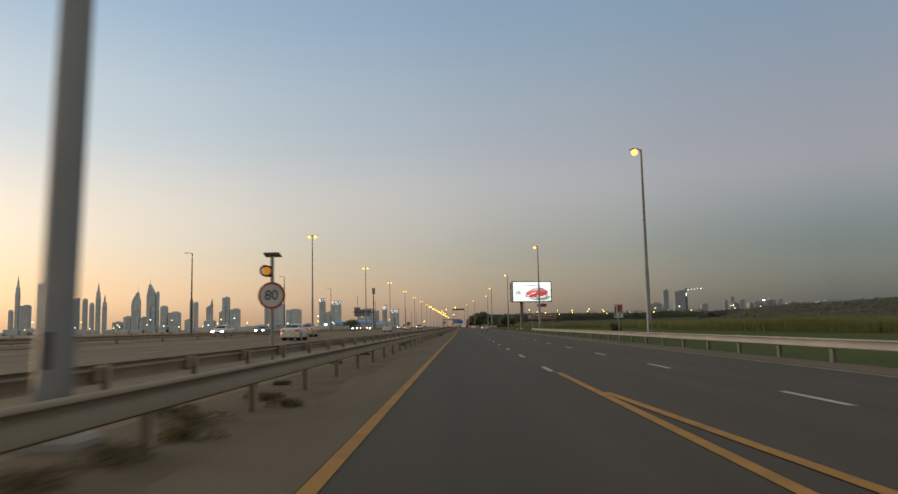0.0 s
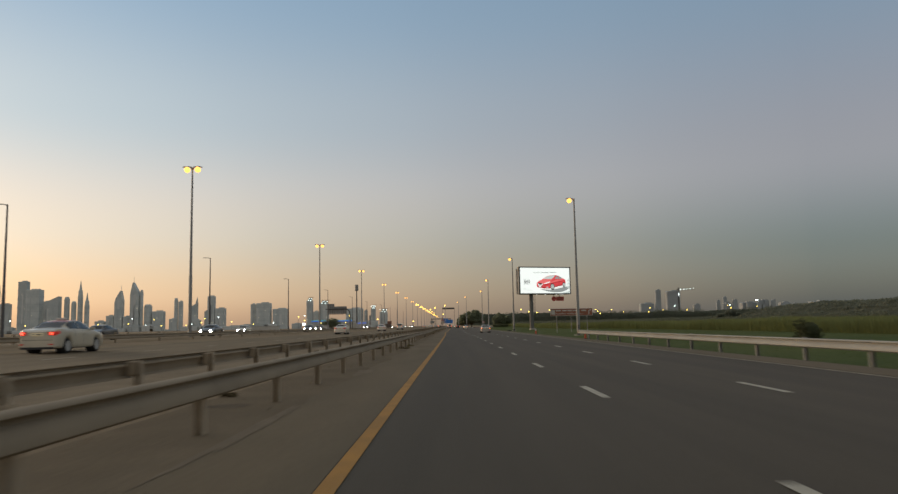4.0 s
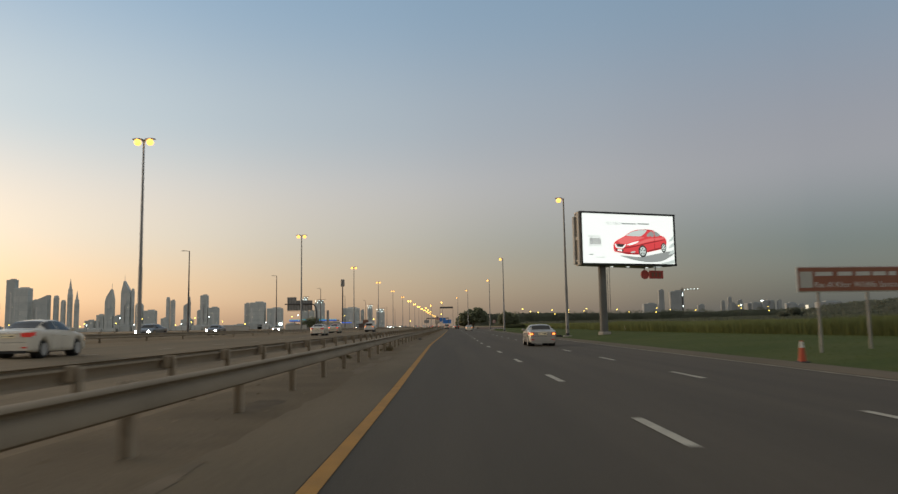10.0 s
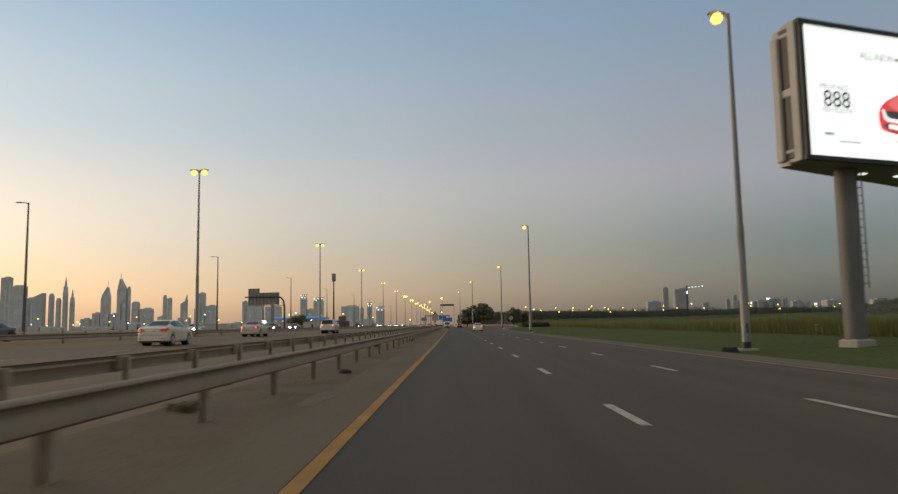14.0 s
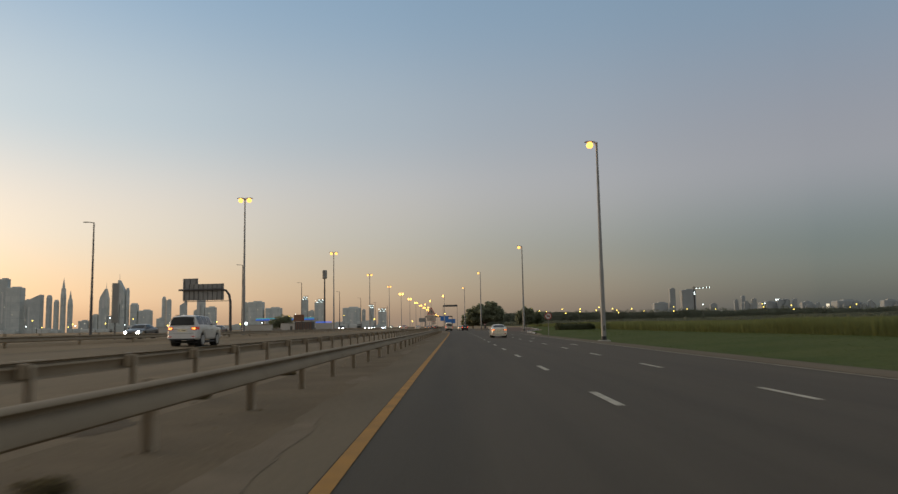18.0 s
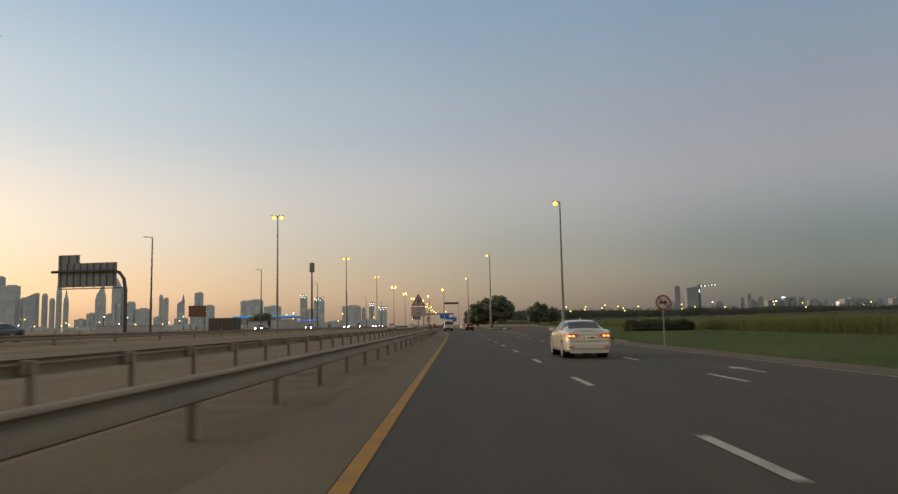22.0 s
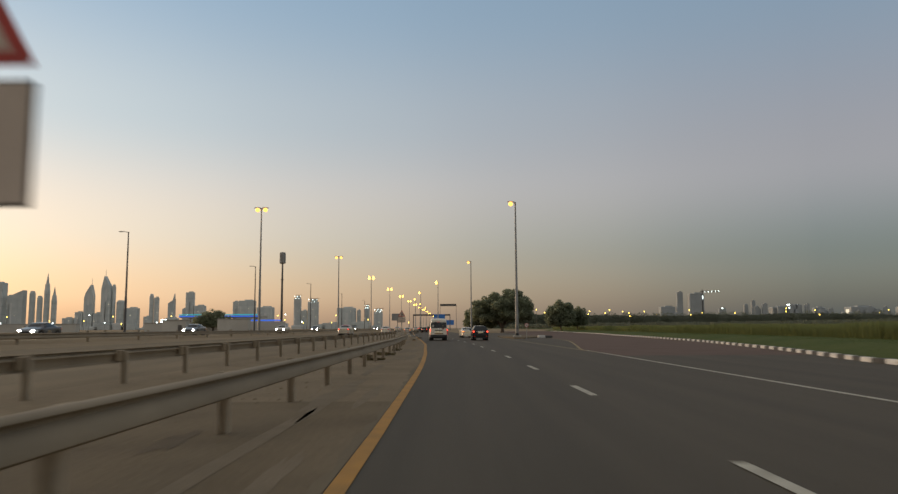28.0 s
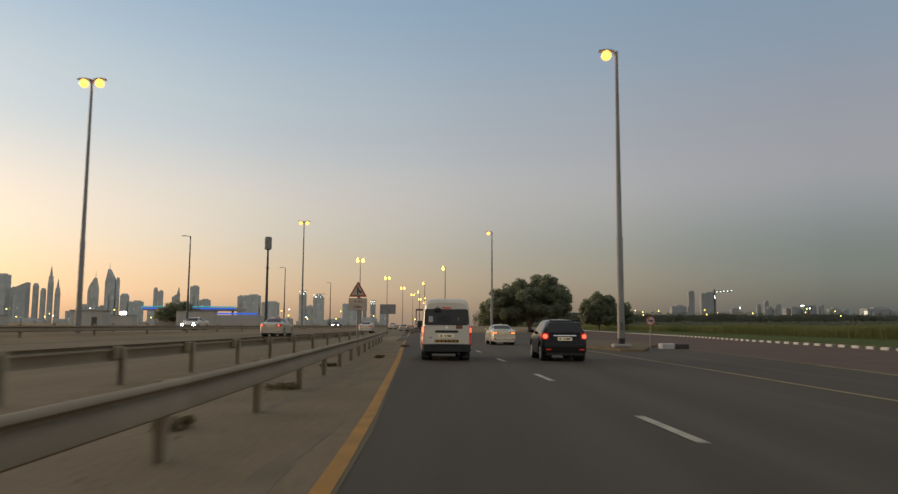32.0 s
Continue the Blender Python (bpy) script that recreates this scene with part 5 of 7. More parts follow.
        part("lamp_glow", tail_plate(h, rect(x0 + 0.012, x1 - 0.012, 1.02, 1.20, 0.03), 0.03, 0.01), TAIL, lamp, "lit brake lamp")
        part("lamp_white", tail_plate(h, rect(x0 + 0.015, x1 - 0.015, 0.80, 0.90, 0.01), 0.03, 0.01), AMBER_OFF, lamp, "amber lens")
        part("lamp_side", h.patch(0.03, 0.14, 1.2, 3.2, (s,), 0.01), TAIL_DIM, van, "red lamp on the corner", 30)
        for y0, y1 in ((0.45, 1.55), (1.65, 2.75), (2.85, 3.75)):
            part("side_window", h.patch(y0, y1, 3.15, 4.3, (s,), 0.008), GLASS, van, "dark side window", 30)
        part("mud_flap", Geo().box(s * 0.74, 0.72, 0.24, 0.26, 0.02, 0.34, 0.005), BLACK_PL, van, "black mud flap")
    part("rear_bumper", tail_plate(h, rect(-0.93, 0.93, 0.34, 0.60, 0.05), 0.09, 0.22), BLACK_PL, van, "black rear bumper")
    part("bumper_step", tail_plate(h, rect(-0.60, 0.60, 0.56, 0.605, 0.01), 0.12, 0.12), BLACK_PL, van, "ribbed bumper step")
    part("exhaust", Geo().tube([(0.45, 0.35, 0.27), (0.45, -0.02, 0.26)], [0.035, 0.035], 10), POLE_DARK, van, smooth=40)
    part("underbody", Geo().box(0, 2.6, 0.34, 1.5, 4.6, 0.2, 0.05), BLACK_PL, van, "dark underbody")
    part("windscreen", h.across(3.78, 4.75, 4.6), GLASS, van, "dark windscreen", 30)
    mirrors(van, h, 4.35, BLACK_PL, 3.6, (0.22, 0.12, 0.3))
    wheels_of(van, h, (1.05, 3.75), 0.33, 0.93, 0.2)
    return van


place(cargo_van(), -1.55, 448.4, 3.2)

THREE_BOX = [(0.0, 0.28, 0.88, 0.90, 0.70, 0.56), (0.08, 0.25, 0.92, 0.95, 0.78, 0.58), (0.30, 0.22, 0.945, 0.965, 0.825, 0.60), (0.62, 0.22, 0.95, 0.985, 0.835, 0.60), (0.82, 0.22, 0.95, 1.10, 0.838, 0.58), (1.08, 0.22, 0.945, 1.275, 0.84, 0.565), (1.30, 0.22, 0.94, 1.335, 0.84, 0.56), (1.80, 0.22, 0.93, 1.36, 0.84, 0.56), (2.30, 0.22, 0.92, 1.335, 0.84, 0.57), (2.62, 0.22, 0.915, 1.24, 0.84, 0.58), (3.10, 0.22, 0.90, 0.97, 0.838, 0.62), (3.75, 0.22, 0.82, 0.86, 0.82, 0.62), (4.20, 0.24, 0.72, 0.75, 0.77, 0.57), (4.40, 0.30, 0.60, 0.62, 0.64, 0.5)]
silver, hull = passenger_car("older silver saloon car with lit tail lamps", PAINT_SILVER, stretched(THREE_BOX, kz=0.95), 0.04, (0.93, 3.50), 0.305, [(1.02, 1.80), (1.87, 2.80)], (0.70, 1.12, 5.0), (2.48, 3.02, 5.15), (0.52, 0.79, 0.64, 0.82),
                             {"plate": 0.73, "handles": (1.55, 2.35), "mirror": 2.78, "bumper": 0.41, "handle_paint": BLACK_PL, "moulding": CHROME, "valance": PAINT_SILVER}, "cells")
part("plate_recess", tail_plate(hull, rect(-0.33, 0.33, 0.64, 0.80, 0.02), 0.018, 0.02), SIGN_BACK, silver, "dark plate recess")
place(silver, 5.47, 180.7, 0.0)
pearl, hull = saloon("pearl white executive saloon with lit red tail lamps", PAINT_WHITE, 1.06, 0.955, 0.94, lit="cells", lamps=(0.42, 0.86, 0.775, 0.935), plate=0.78, spokes=10, handle=CHROME, glass_edge=4.95)
part("spoiler_lip", Geo().box(0, 0.15, 1.000, 1.10, 0.12, 0.03, 0.012), PAINT_WHITE, pearl, "boot spoiler lip")
part("bumper_chrome", tail_plate(hull, rect(-0.76, 0.76, 0.345, 0.375, 0.008), 0.075, 0.03), CHROME, pearl, "chrome bumper strip")
part("aerial_fin", Geo().box(0, 1.75, 1.41, 0.05, 0.16, 0.06, 0.015), PAINT_WHITE, pearl, "roof aerial fin")
place(pearl, 4.60, 321.9, 0.0)

black, hull = passenger_car("glossy black hatchback with lit brake lamps", PAINT_BLACK, HATCH, 0.12, (0.66, 3.14), 0.31, [(0.62, 1.30), (1.37, 2.35)], (0.03, 0.30, 5.0), (2.35, 2.95, 5.2), (0.60, 0.83, 0.78, 1.04),
                            {"plate": 0.82, "handles": (1.25, 2.05), "mirror": 2.6, "bumper": 0.45, "handle_paint": CHROME}, "rear")
part("rear_screen", tail_plate(hull, [(-0.66, 1.04), (0.66, 1.04), (0.60, 1.38), (0.52, 1.42), (-0.52, 1.42), (-0.60, 1.38)], 0.03, 0.06), GLASS, black, "dark rear screen")
part("roof_spoiler", Geo().box(0, 0.22, 1.475, 1.12, 0.30, 0.05, 0.02), PAINT_BLACK, black, "roof spoiler")
part("rear_wiper", Geo().box(0.05, 0.03, 1.09, 0.5, 0.02, 0.02), BLACK_PL, black)
place(black, 2.78, 448.6, 2.0)

suv, hull = passenger_car("white off-road car with lit tail lamps", PAINT_SUV, OFFROAD, 0.06, (1.02, 3.85), 0.40, [(0.30, 1.12), (1.20, 2.05), (2.12, 2.95)], (0.04, 0.20, 5.0), (2.85, 3.42, 5.2), (0.56, 0.88, 1.00, 1.20),
                          {"plate": 0.98, "handles": (1.75, 2.65), "mirror": 3.0, "bumper": 0.62}, "cells")
part("rear_screen", tail_plate(hull, [(-0.74, 1.30), (0.74, 1.30), (0.66, 1.70), (-0.66, 1.70)], 0.03, 0.06), GLASS, suv, "dark rear screen")
part("roof_rail", Geo().tube([(0.62, 0.6, 1.93), (0.62, 2.8, 1.93)], [0.02, 0.02], 6), BLACK_PL, suv)
part("roof_rail", Geo().tube([(-0.62, 0.6, 1.93), (-0.62, 2.8, 1.93)], [0.02, 0.02], 6), BLACK_PL, suv)
place(suv, -16.6, 289.5, 0.0)

white_a, hull = saloon("white saloon car on the main road", PAINT_VAN, 0.98, 1.0, 1.02, lit="")
place(white_a, -16.6, 164.6, 0.0)
white_b = copy_thing(white_a, pose(-15.6, 67.5, lie(-15.6, 67.5)))
taxi, hull = saloon("cream taxi with a red roof and lit tail lamps", PAINT_CREAM, 1.03, 1.02, 1.03, roof=(1.35, 2.75, PAINT_RED))
part("roof_sign", Geo().box(0, 2.05, 1.56, 0.5, 0.16, 0.12, 0.03), SIGN_WHITE, taxi, "roof sign")
place(taxi, -18.6, 88.0, 0.0)

# traffic further ahead on both carriageways
copy_thing(pearl, pose(1.90, 471.5, 0, 0, 0, 4.0))
for x, y in ((-17.0, 232.0), (-13.6, 520.0), (-12.0, 566.0), (-17.2, 600.0)):
    copy_thing(white_a if x < -13 else silver, pose(x, y, lie(x, y), 0, 0, 2.0 if x > -5 else 0))
for x, y in ((-19.6, 262.0), (-16.0, 480.0), (-13.5, 640.0)):
    copy_thing(taxi, pose(x, y, lie(x, y)))
for x, y in ((-8.5, 590.0), (-10.0, 660.0), (-14.0, 690.0)):
    copy_thing(black, pose(x, y, lie(x, y), 0, 0, 2.0))


def oncoming(label, paint, cool):
    """A car that comes the other way: its headlamps are lit."""
    car, h = saloon(label, paint, lit="")
    for s in (1, -1):
        part("headlamp_glow", Geo().tube([(s * 0.60, 4.46, 0.66), (s * 0.60, 4.66, 0.66)], [0.14, 0.11], 12), HEAD_BLUE if cool else HEAD, car, "lit headlamp", 40)
    part("grille", Geo().box(0, 4.64, 0.58, 0.7, 0.05, 0.16, 0.02), BLACK_PL, car, "dark grille")
    return car


on_a = oncoming("dark oncoming saloon with lit headlamps", PAINT_DARK, False)
on_b = oncoming("white oncoming saloon with cool white headlamps", PAINT_VAN, True)
for i, (x, y) in enumerate(((-30, 96), (-33.5, 128), (-30, 150), (-37, 190), (-30, 214), (-33.5, 246), (-37, 300), (-30, 318), (-33.5, 352), (-30, 398), (-37, 440), (-33.5, 470), (-30, 505), (-33.5, 556), (-30, 600), (-37, 640), (-33.5, 700))):
    src = on_b if i % 3 == 0 else on_a
    m = pose(x, y, lie(x, y) + 0.02, 0, 0, 180)
    if i < 2:
        src.matrix_world = m
    else:
        copy_thing(src, m)


# ---- traffic signs ----
def sign_post(parent, x, y, z, top, r=0.045, mt=None):
    return part("post", Geo().tube([(x, y, z), (x, y, top)], [r, r], 10), mt or POLE, parent, "grey steel post", 40)


def speed_sign():
    s = thing("speed_sign", "round red-rimmed 80 speed sign with a beacon on top", "traffic sign", "traffic signs", x=-6.3, y=24.7, z=0.0)
    sign_post(s, 0, 0.06, -0.3, 3.75, 0.06)
    p = part("plate", Geo().prism(disc(0, 2.41, 0.45), -0.01, 0.02), SIGN_RED, s, "red rimmed plate")
    part("plate_face", Geo().prism(disc(0, 2.41, 0.375), -0.018, -0.012), SIGN_WHITE, p, "white face")
    lettering("legend", "80", 0.46, SIGN_BLACK, p, 0, -0.022, 2.41)
    part("bracket", Geo().box(0, 0.04, 2.41, 0.5, 0.03, 0.06), POLE, s)
    b = part("beacon", Geo().box(-0.14, 0.05, 3.22, 0.26, 0.34, 0.36, 0.05), BLACK_PL, s, "black flashing beacon")
    part("beacon_hood", Geo().tube([(-0.14, -0.30, 3.22), (-0.14, -0.12, 3.22)], [0.19, 0.16], 18, False), BLACK_PL, b, smooth=40)
    part("beacon_lens", Geo().tube([(-0.14, -0.15, 3.22), (-0.14, -0.11, 3.22)], [0.13, 0.14], 18), BEACON, b, "glowing amber lens", smooth=40)
    pan = part("solar_panel", Geo().box(0, 0, 0, 0.52, 0.36, 0.035, 0.01), SIGN_BLACK, s, "small solar panel")
    pan.matrix_local = pose(0.02, 0.05, 3.78, -14, 0, 0)
    part("panel_rim", Geo().box(0, 0, -0.02, 0.55, 0.39, 0.02, 0.005), POLE, pan)


def merge_warning(x, y, apex, k, label):
    """Triangle over a plate on one post; k scales it."""
    s = thing("warning_sign", label, "traffic sign", "traffic signs", x=x, y=y, z=0.0)
    sign_post(s, 0, 0.07, -0.2, apex - 0.2 * k, 0.05)
    h, w = 1.45 * k, 0.83 * k

    def triangle(grow):
        c = apex - h * 0.64
        return [(-w * grow * 0.97, c - h * 0.36 * grow), (w * grow * 0.97, c - h * 0.36 * grow), (w * grow, c - h * 0.33 * grow), (w * 0.05 * grow, c + h * 0.63 * grow), (-w * 0.05 * grow, c + h * 0.63 * grow), (-w * grow, c - h * 0.33 * grow)]
    t = part("triangle", Geo().prism(triangle(1.0), -0.01, 0.02), SIGN_RED, s, "red rimmed triangle")
    part("triangle_face", Geo().prism(triangle(0.74), -0.018, -0.012), SIGN_FACE, t, "reflective face, headlight warmth painted as beige")
    c = apex - h * 0.64
    part("symbol_stem", Geo().prism([(-0.07 * k, c - 0.33 * k), (0.04 * k, c - 0.33 * k), (0.04 * k, c + 0.40 * k), (-0.07 * k, c + 0.40 * k)], -0.024, -0.019), SIGN_BLACK, t)
    part("symbol_branch", Geo().prism([(0.04 * k, c + 0.02 * k), (0.28 * k, c - 0.20 * k), (0.36 * k, c - 0.11 * k), (0.04 * k, c + 0.20 * k)], -0.024, -0.019), SIGN_BLACK, t)
    z1 = apex - h - 0.14 * k
    z0 = z1 - 1.17 * k
    p = part("plate", Geo().box(0, 0.005, (z0 + z1) / 2, 1.75 * k, 0.03, z1 - z0, 0.01), SIGN_BLACK, s, "dark edged plate")
    part("plate_face", Geo().box(0, -0.016, (z0 + z1) / 2, 1.69 * k, 0.012, z1 - z0 - 0.06 * k), SIGN_FACE, p, "plate face, headlight warmth painted as beige")
    for a, b in ((-0.25, 0.10), (0.02, 0.05), (0.18, 0.06), (0.34, 0.06)):
        part("script_bar", Geo().box(a * k, -0.026, z1 - 0.33 * k, b * k, 0.006, 0.13 * k), SIGN_BLACK, p)
    lettering("legend", "100m", 0.36 * k, SIGN_BLACK, p, 0, -0.026, z0 + 0.34 * k)


def lane_sign():
    s = thing("lane_sign", "white lane-merge sign with a red field and black arrows", "traffic sign", "traffic signs", x=14.8, y=71.2, z=-0.2)
    sign_post(s, 0, 0.06, -0.2, 3.1, 0.05)
    p = part("plate", Geo().box(0, 0, 2.58, 0.82, 0.03, 1.27, 0.012), SIGN_WHITE, s, "white plate")
    part("red_field", Geo().prism([(-0.10, 2.45), (0.02, 2.42), (0.33, 2.68), (0.33, 3.14), (-0.10, 3.14)], -0.024, -0.017), SIGN_RED, p, "red field")
    for pts in ([(-0.34, 2.05), (-0.26, 2.05), (-0.26, 2.85), (-0.34, 2.85)], [(-0.40, 2.80), (-0.20, 2.80), (-0.30, 3.02)], [(0.06, 2.05), (0.14, 2.05), (0.14, 2.27), (0.30, 2.45), (0.24, 2.50), (0.06, 2.30)], [(0.19, 2.54), (0.36, 2.38), (0.38, 2.60)]):
        part("arrow", Geo().prism(pts, -0.030, -0.025), SIGN_BLACK, p)


def brown_sign():
    s = thing("direction_sign", "long brown tourist sign on three grey posts", "road sign", "traffic signs", x=14.7, y=167.9, z=-0.2, turn=6)
    w = 6.5
    for x in (0.97, 3.2, 5.65):
        sign_post(s, x, 0.10, -0.2, 3.65, 0.06)
    part("rim", Geo().box(w / 2, 0.01, 3.19, w, 0.05, 1.10, 0.01), SIGN_WHITE, s, "pale rim")
    p = part("panel", Geo().box(w / 2, -0.02, 3.19, w - 0.10, 0.03, 1.0, 0.008), SIGN_BROWN, s, "brown panel")
    part("pictogram", Geo().box(0.40, -0.04, 3.18, 0.56, 0.012, 0.68), LOW_WALL, p, "pale pictogram square")
    for x, ww in ((1.20, 0.78), (2.15, 0.66), (2.97, 0.65), (3.72, 0.6), (4.32, 0.34), (5.12, 0.76)):
        part("script_bar", Geo().box(x, -0.04, 3.42, ww, 0.01, 0.17), SIGN_WHITE, p)
    x = 0.75
    for word in ("Ras", "Al", "Khor", "Wildlife", "Sanctuary"):
        t = lettering("caption_word", word, 0.335, SIGN_WHITE, p, x, -0.04, 2.95, "LEFT")
        x += max(v.co.x for v in t.data.vertices) + 0.11
    part("arrow", Geo().prism([(x + 0.45, z) for x, z in ((5.42, 2.85), (5.52, 2.85), (5.52, 3.32), (5.66, 3.42), (5.66, 3.32), (5.84, 3.46), (5.66, 3.60), (5.66, 3.51), (5.42, 3.36))], -0.045, -0.036), SIGN_WHITE, p)


def round_sign(x, y, z, top, r, label):
    s = thing("round_sign", label, "traffic sign", "traffic signs", x=x, y=y, z=z)
    sign_post(s, 0, 0.05, -0.2, top, 0.04)
    p = part("plate", Geo().prism(disc(0, top - r, r), -0.01, 0.02), SIGN_RED, s, "red rim")
    part("plate_face", Geo().prism(disc(0, top - r, r * 0.80), -0.018, -0.012), SIGN_WHITE, p, "white face")
    c = top - r
    part("lorry_symbol", Geo().prism([(-0.5 * r, c - 0.16 * r), (0.5 * r, c - 0.16 * r), (0.5 * r, c + 0.06 * r), (0.28 * r, c + 0.24 * r), (0.1 * r, c + 0.24 * r), (0.1 * r, c + 0.10 * r), (-0.5 * r, c + 0.10 * r)], -0.024, -0.019), SIGN_BLACK, p)
    part("slash", Geo().prism([(-0.62 * r, c + 0.50 * r), (-0.50 * r, c + 0.62 * r), (0.62 * r, c - 0.50 * r), (0.50 * r, c - 0.62 * r)][::-1], -0.030, -0.025), SIGN_RED, p)


def cantilever_sign():
    """A big direction sign on a bent arm, seen from behind."""
    s = thing("gantry_sign", "big cantilever road sign seen from its ribbed grey back", "road sign", x=-58.2, y=404.0, z=0.5, turn=-8)
    # x from the outer end to the column
    w = 9.3
    part("panel", Geo().box(w / 2, 0, 8.9, w, 0.12, 3.5, 0.02), SIGN_BACK, s, "grey sign panel")
    part("upper_panel", Geo().box(1.7, 0, 11.25, 3.4, 0.12, 1.25, 0.02), SIGN_BACK, s, "smaller upper panel")
    for k in range(9):
        part("rib", Geo().box(0.45 + k * 1.05, -0.12, 8.9, 0.10, 0.12, 3.45, 0.01), POLE_DARK, s)
    for x in (0.4, 1.7, 3.0):
        part("rib", Geo().box(x, -0.12, 11.25, 0.10, 0.12, 1.2, 0.01), POLE_DARK, s)
    part("arm", Geo().tube([(-0.7, -0.45, 9.4), (w - 0.3, -0.45, 9.4), (w + 0.7, -0.45, 9.1), (w + 1.4, -0.45, 8.2), (w + 1.7, -0.45, 6.6), (w + 1.75, -0.45, -0.6)], [0.20, 0.22, 0.24, 0.25, 0.27, 0.30], 14), POLE_DARK, s, "bent steel arm and column", 40)
    part("walkway", Geo().box(w / 2 + 0.5, 0.6, 6.95, w + 1.2, 0.7, 0.10, 0.01), POLE_DARK, s, "lighting walkway")
    for k in range(6):
        part("hanger", Geo().tube([(0.6 + k * 1.6, 0.1, 7.4), (0.6 + k * 1.6, 0.8, 6.95)], [0.04, 0.04], 6), POLE_DARK, s)


def mast():
    s = thing("telecom_mast", "tall thin telecom mast with a boxed head", "mast", x=-90.3, y=765.0, z=0.0)
    part("pole", Geo().tube([(0, 0, 0), (0, 0, 36)], [0.75, 0.42], 14), POLE_DARK, s, smooth=40)
    part("head", Geo().tube([(0, 0, 35.6), (0, 0, 36.0), (0, 0, 41.2), (0, 0, 41.7)], [1.1, 1.65, 1.65, 1.3], 8), SIGN_BACK, s, "boxed aerial head")
    for k in range(8):
        a = k * math.pi / 4
        part("head_rib", Geo().box(1.55 * math.cos(a), 1.55 * math.sin(a), 38.6, 0.18, 0.18, 5.0), POLE_DARK, s)
    part("platform", Geo().tube([(0, 0, 27.0), (0, 0, 27.3)], [0.9, 0.9], 10), POLE_DARK, s)


def overhead_gantry(x, y, w, h, label, board):
    s = thing("overhead_gantry", label, "gantry", "overhead gantries", x=x, y=y, z=0.2)
    for sx in (-1, 1):
        part("leg", Geo().box(sx * w / 2, 0, h / 2, w * 0.02, 0.8, h, 0.05), POLE_DARK, s)
    part("beam", Geo().box(0, 0, h - 0.4, w, 0.9, h * 0.09, 0.05), POLE_DARK, s)
    for cx, cz, sx, sz in board:
        part("sign_board", Geo().box(cx, -0.6, cz, sx, 0.12, sz, 0.02), SIGN_BLUE, s, "blue direction board")


speed_sign()
merge_warning(-4.12, 376.4, 4.65, 0.875, "red triangle merge warning over a 100m plate")
merge_warning(-5.95, 456.7, 3.34, 0.5, "small merge warning triangle over a pale plate")
lane_sign()
brown_sign()
round_sign(11.7, 337.9, -0.2, 2.95, 0.43, "round red-rimmed no-lorries sign on a post")
round_sign(8.6, 459.2, 0.2, 1.62, 0.24, "small round sign on the traffic island")
cantilever_sign()
mast()
overhead_gantry(-10.0, 720.0, 17.0, 7.6, "overhead gantry with a blue direction board", ((3.6, 6.0, 5.2, 3.0),))
overhead_gantry(-6.0, 1300.0, 20.0, 30.0, "tall dark portal over the far road", ((0.0, 8.0, 14.0, 6.0),))
s = thing("roadside_sign", "small brown hoarding on two posts", "sign", "traffic signs", x=-26.6, y=372.0, z=0.5)
part("board", Geo().box(0, 0, 2.6, 1.8, 0.08, 1.15, 0.02), HOARD, s, "brown board")
for x in (-0.7, 0.7):
    sign_post(s, x, 0.08, -0.3, 3.1, 0.05, POLE_DARK)
s = thing("blank_sign", "dark slim sign post seen from the back", "sign", "traffic signs", x=-27.4, y=304.2, z=0.5)
part("board", Geo().box(0, 0, 3.1, 0.55, 0.08, 3.2, 0.02), SIGN_BACK, s, "dark panel")
sign_post(s, 0, 0.08, -0.3, 4.6, 0.06, POLE_DARK)


# ---- cones and litter ----
def cone(x, y, label):
    s = thing("traffic_cone", label, "traffic cone", "traffic cones", x=x, y=y, z=lie(x, y))
    part("base", Geo().box(0, 0, 0.025, 0.36, 0.36, 0.05, 0.012), BLACK_PL, s, "black rubber base")
    part("body", Geo().tube([(0, 0, 0.04), (0, 0, 0.50)], [0.125, 0.075], 16), ORANGE, s, smooth=40)
    part("band", Geo().tube([(0, 0, 0.50), (0, 0, 0.70)], [0.076, 0.050], 16), SIGN_WHITE, s, "white reflective sleeve", smooth=40)
    part("tip", Geo().tube([(0, 0, 0.70), (0, 0, 0.74)], [0.046, 0.030], 12), ORANGE, s, smooth=40)


cone(11.7, 161.4, "orange road cone with a white band on the verge")
cone(11.9, 123.0, "orange road cone at the end of the guard rail")


def scrap(x, y, s, label, mt):
    g = Geo()
    n = 9
    ring = [(s * (0.7 + 0.5 * random.random()) * math.cos(2 * math.pi * i / n), 0.6 * s * (0.7 + 0.5 * random.random()) * math.sin(2 * math.pi * i / n)) for i in range(n)]
    g.add([(a, b, 0) for a, b in ring] + [(a * 0.7, b * 0.7, s * (0.25 + 0.35 * random.random())) for a, b in ring] + [(0, 0, s * 0.5)],
          [(i, (i + 1) % n, (i + 1) % n + n, i + n) for i in range(n)] + [(i + n, (i + 1) % n + n, 2 * n) for i in range(n)])
    o = solid("rubbish", g, mt, label, "litter", "litter on the verge", smooth=30)
    o.location = (x, y, lie(x, y))


scrap(12.6, 224.0, 0.45, "black scrap of burst tyre on the verge", RUBBER)
scrap(-2.9, 103.6, 0.22, "dark lump of litter on the shoulder", SCRUB)
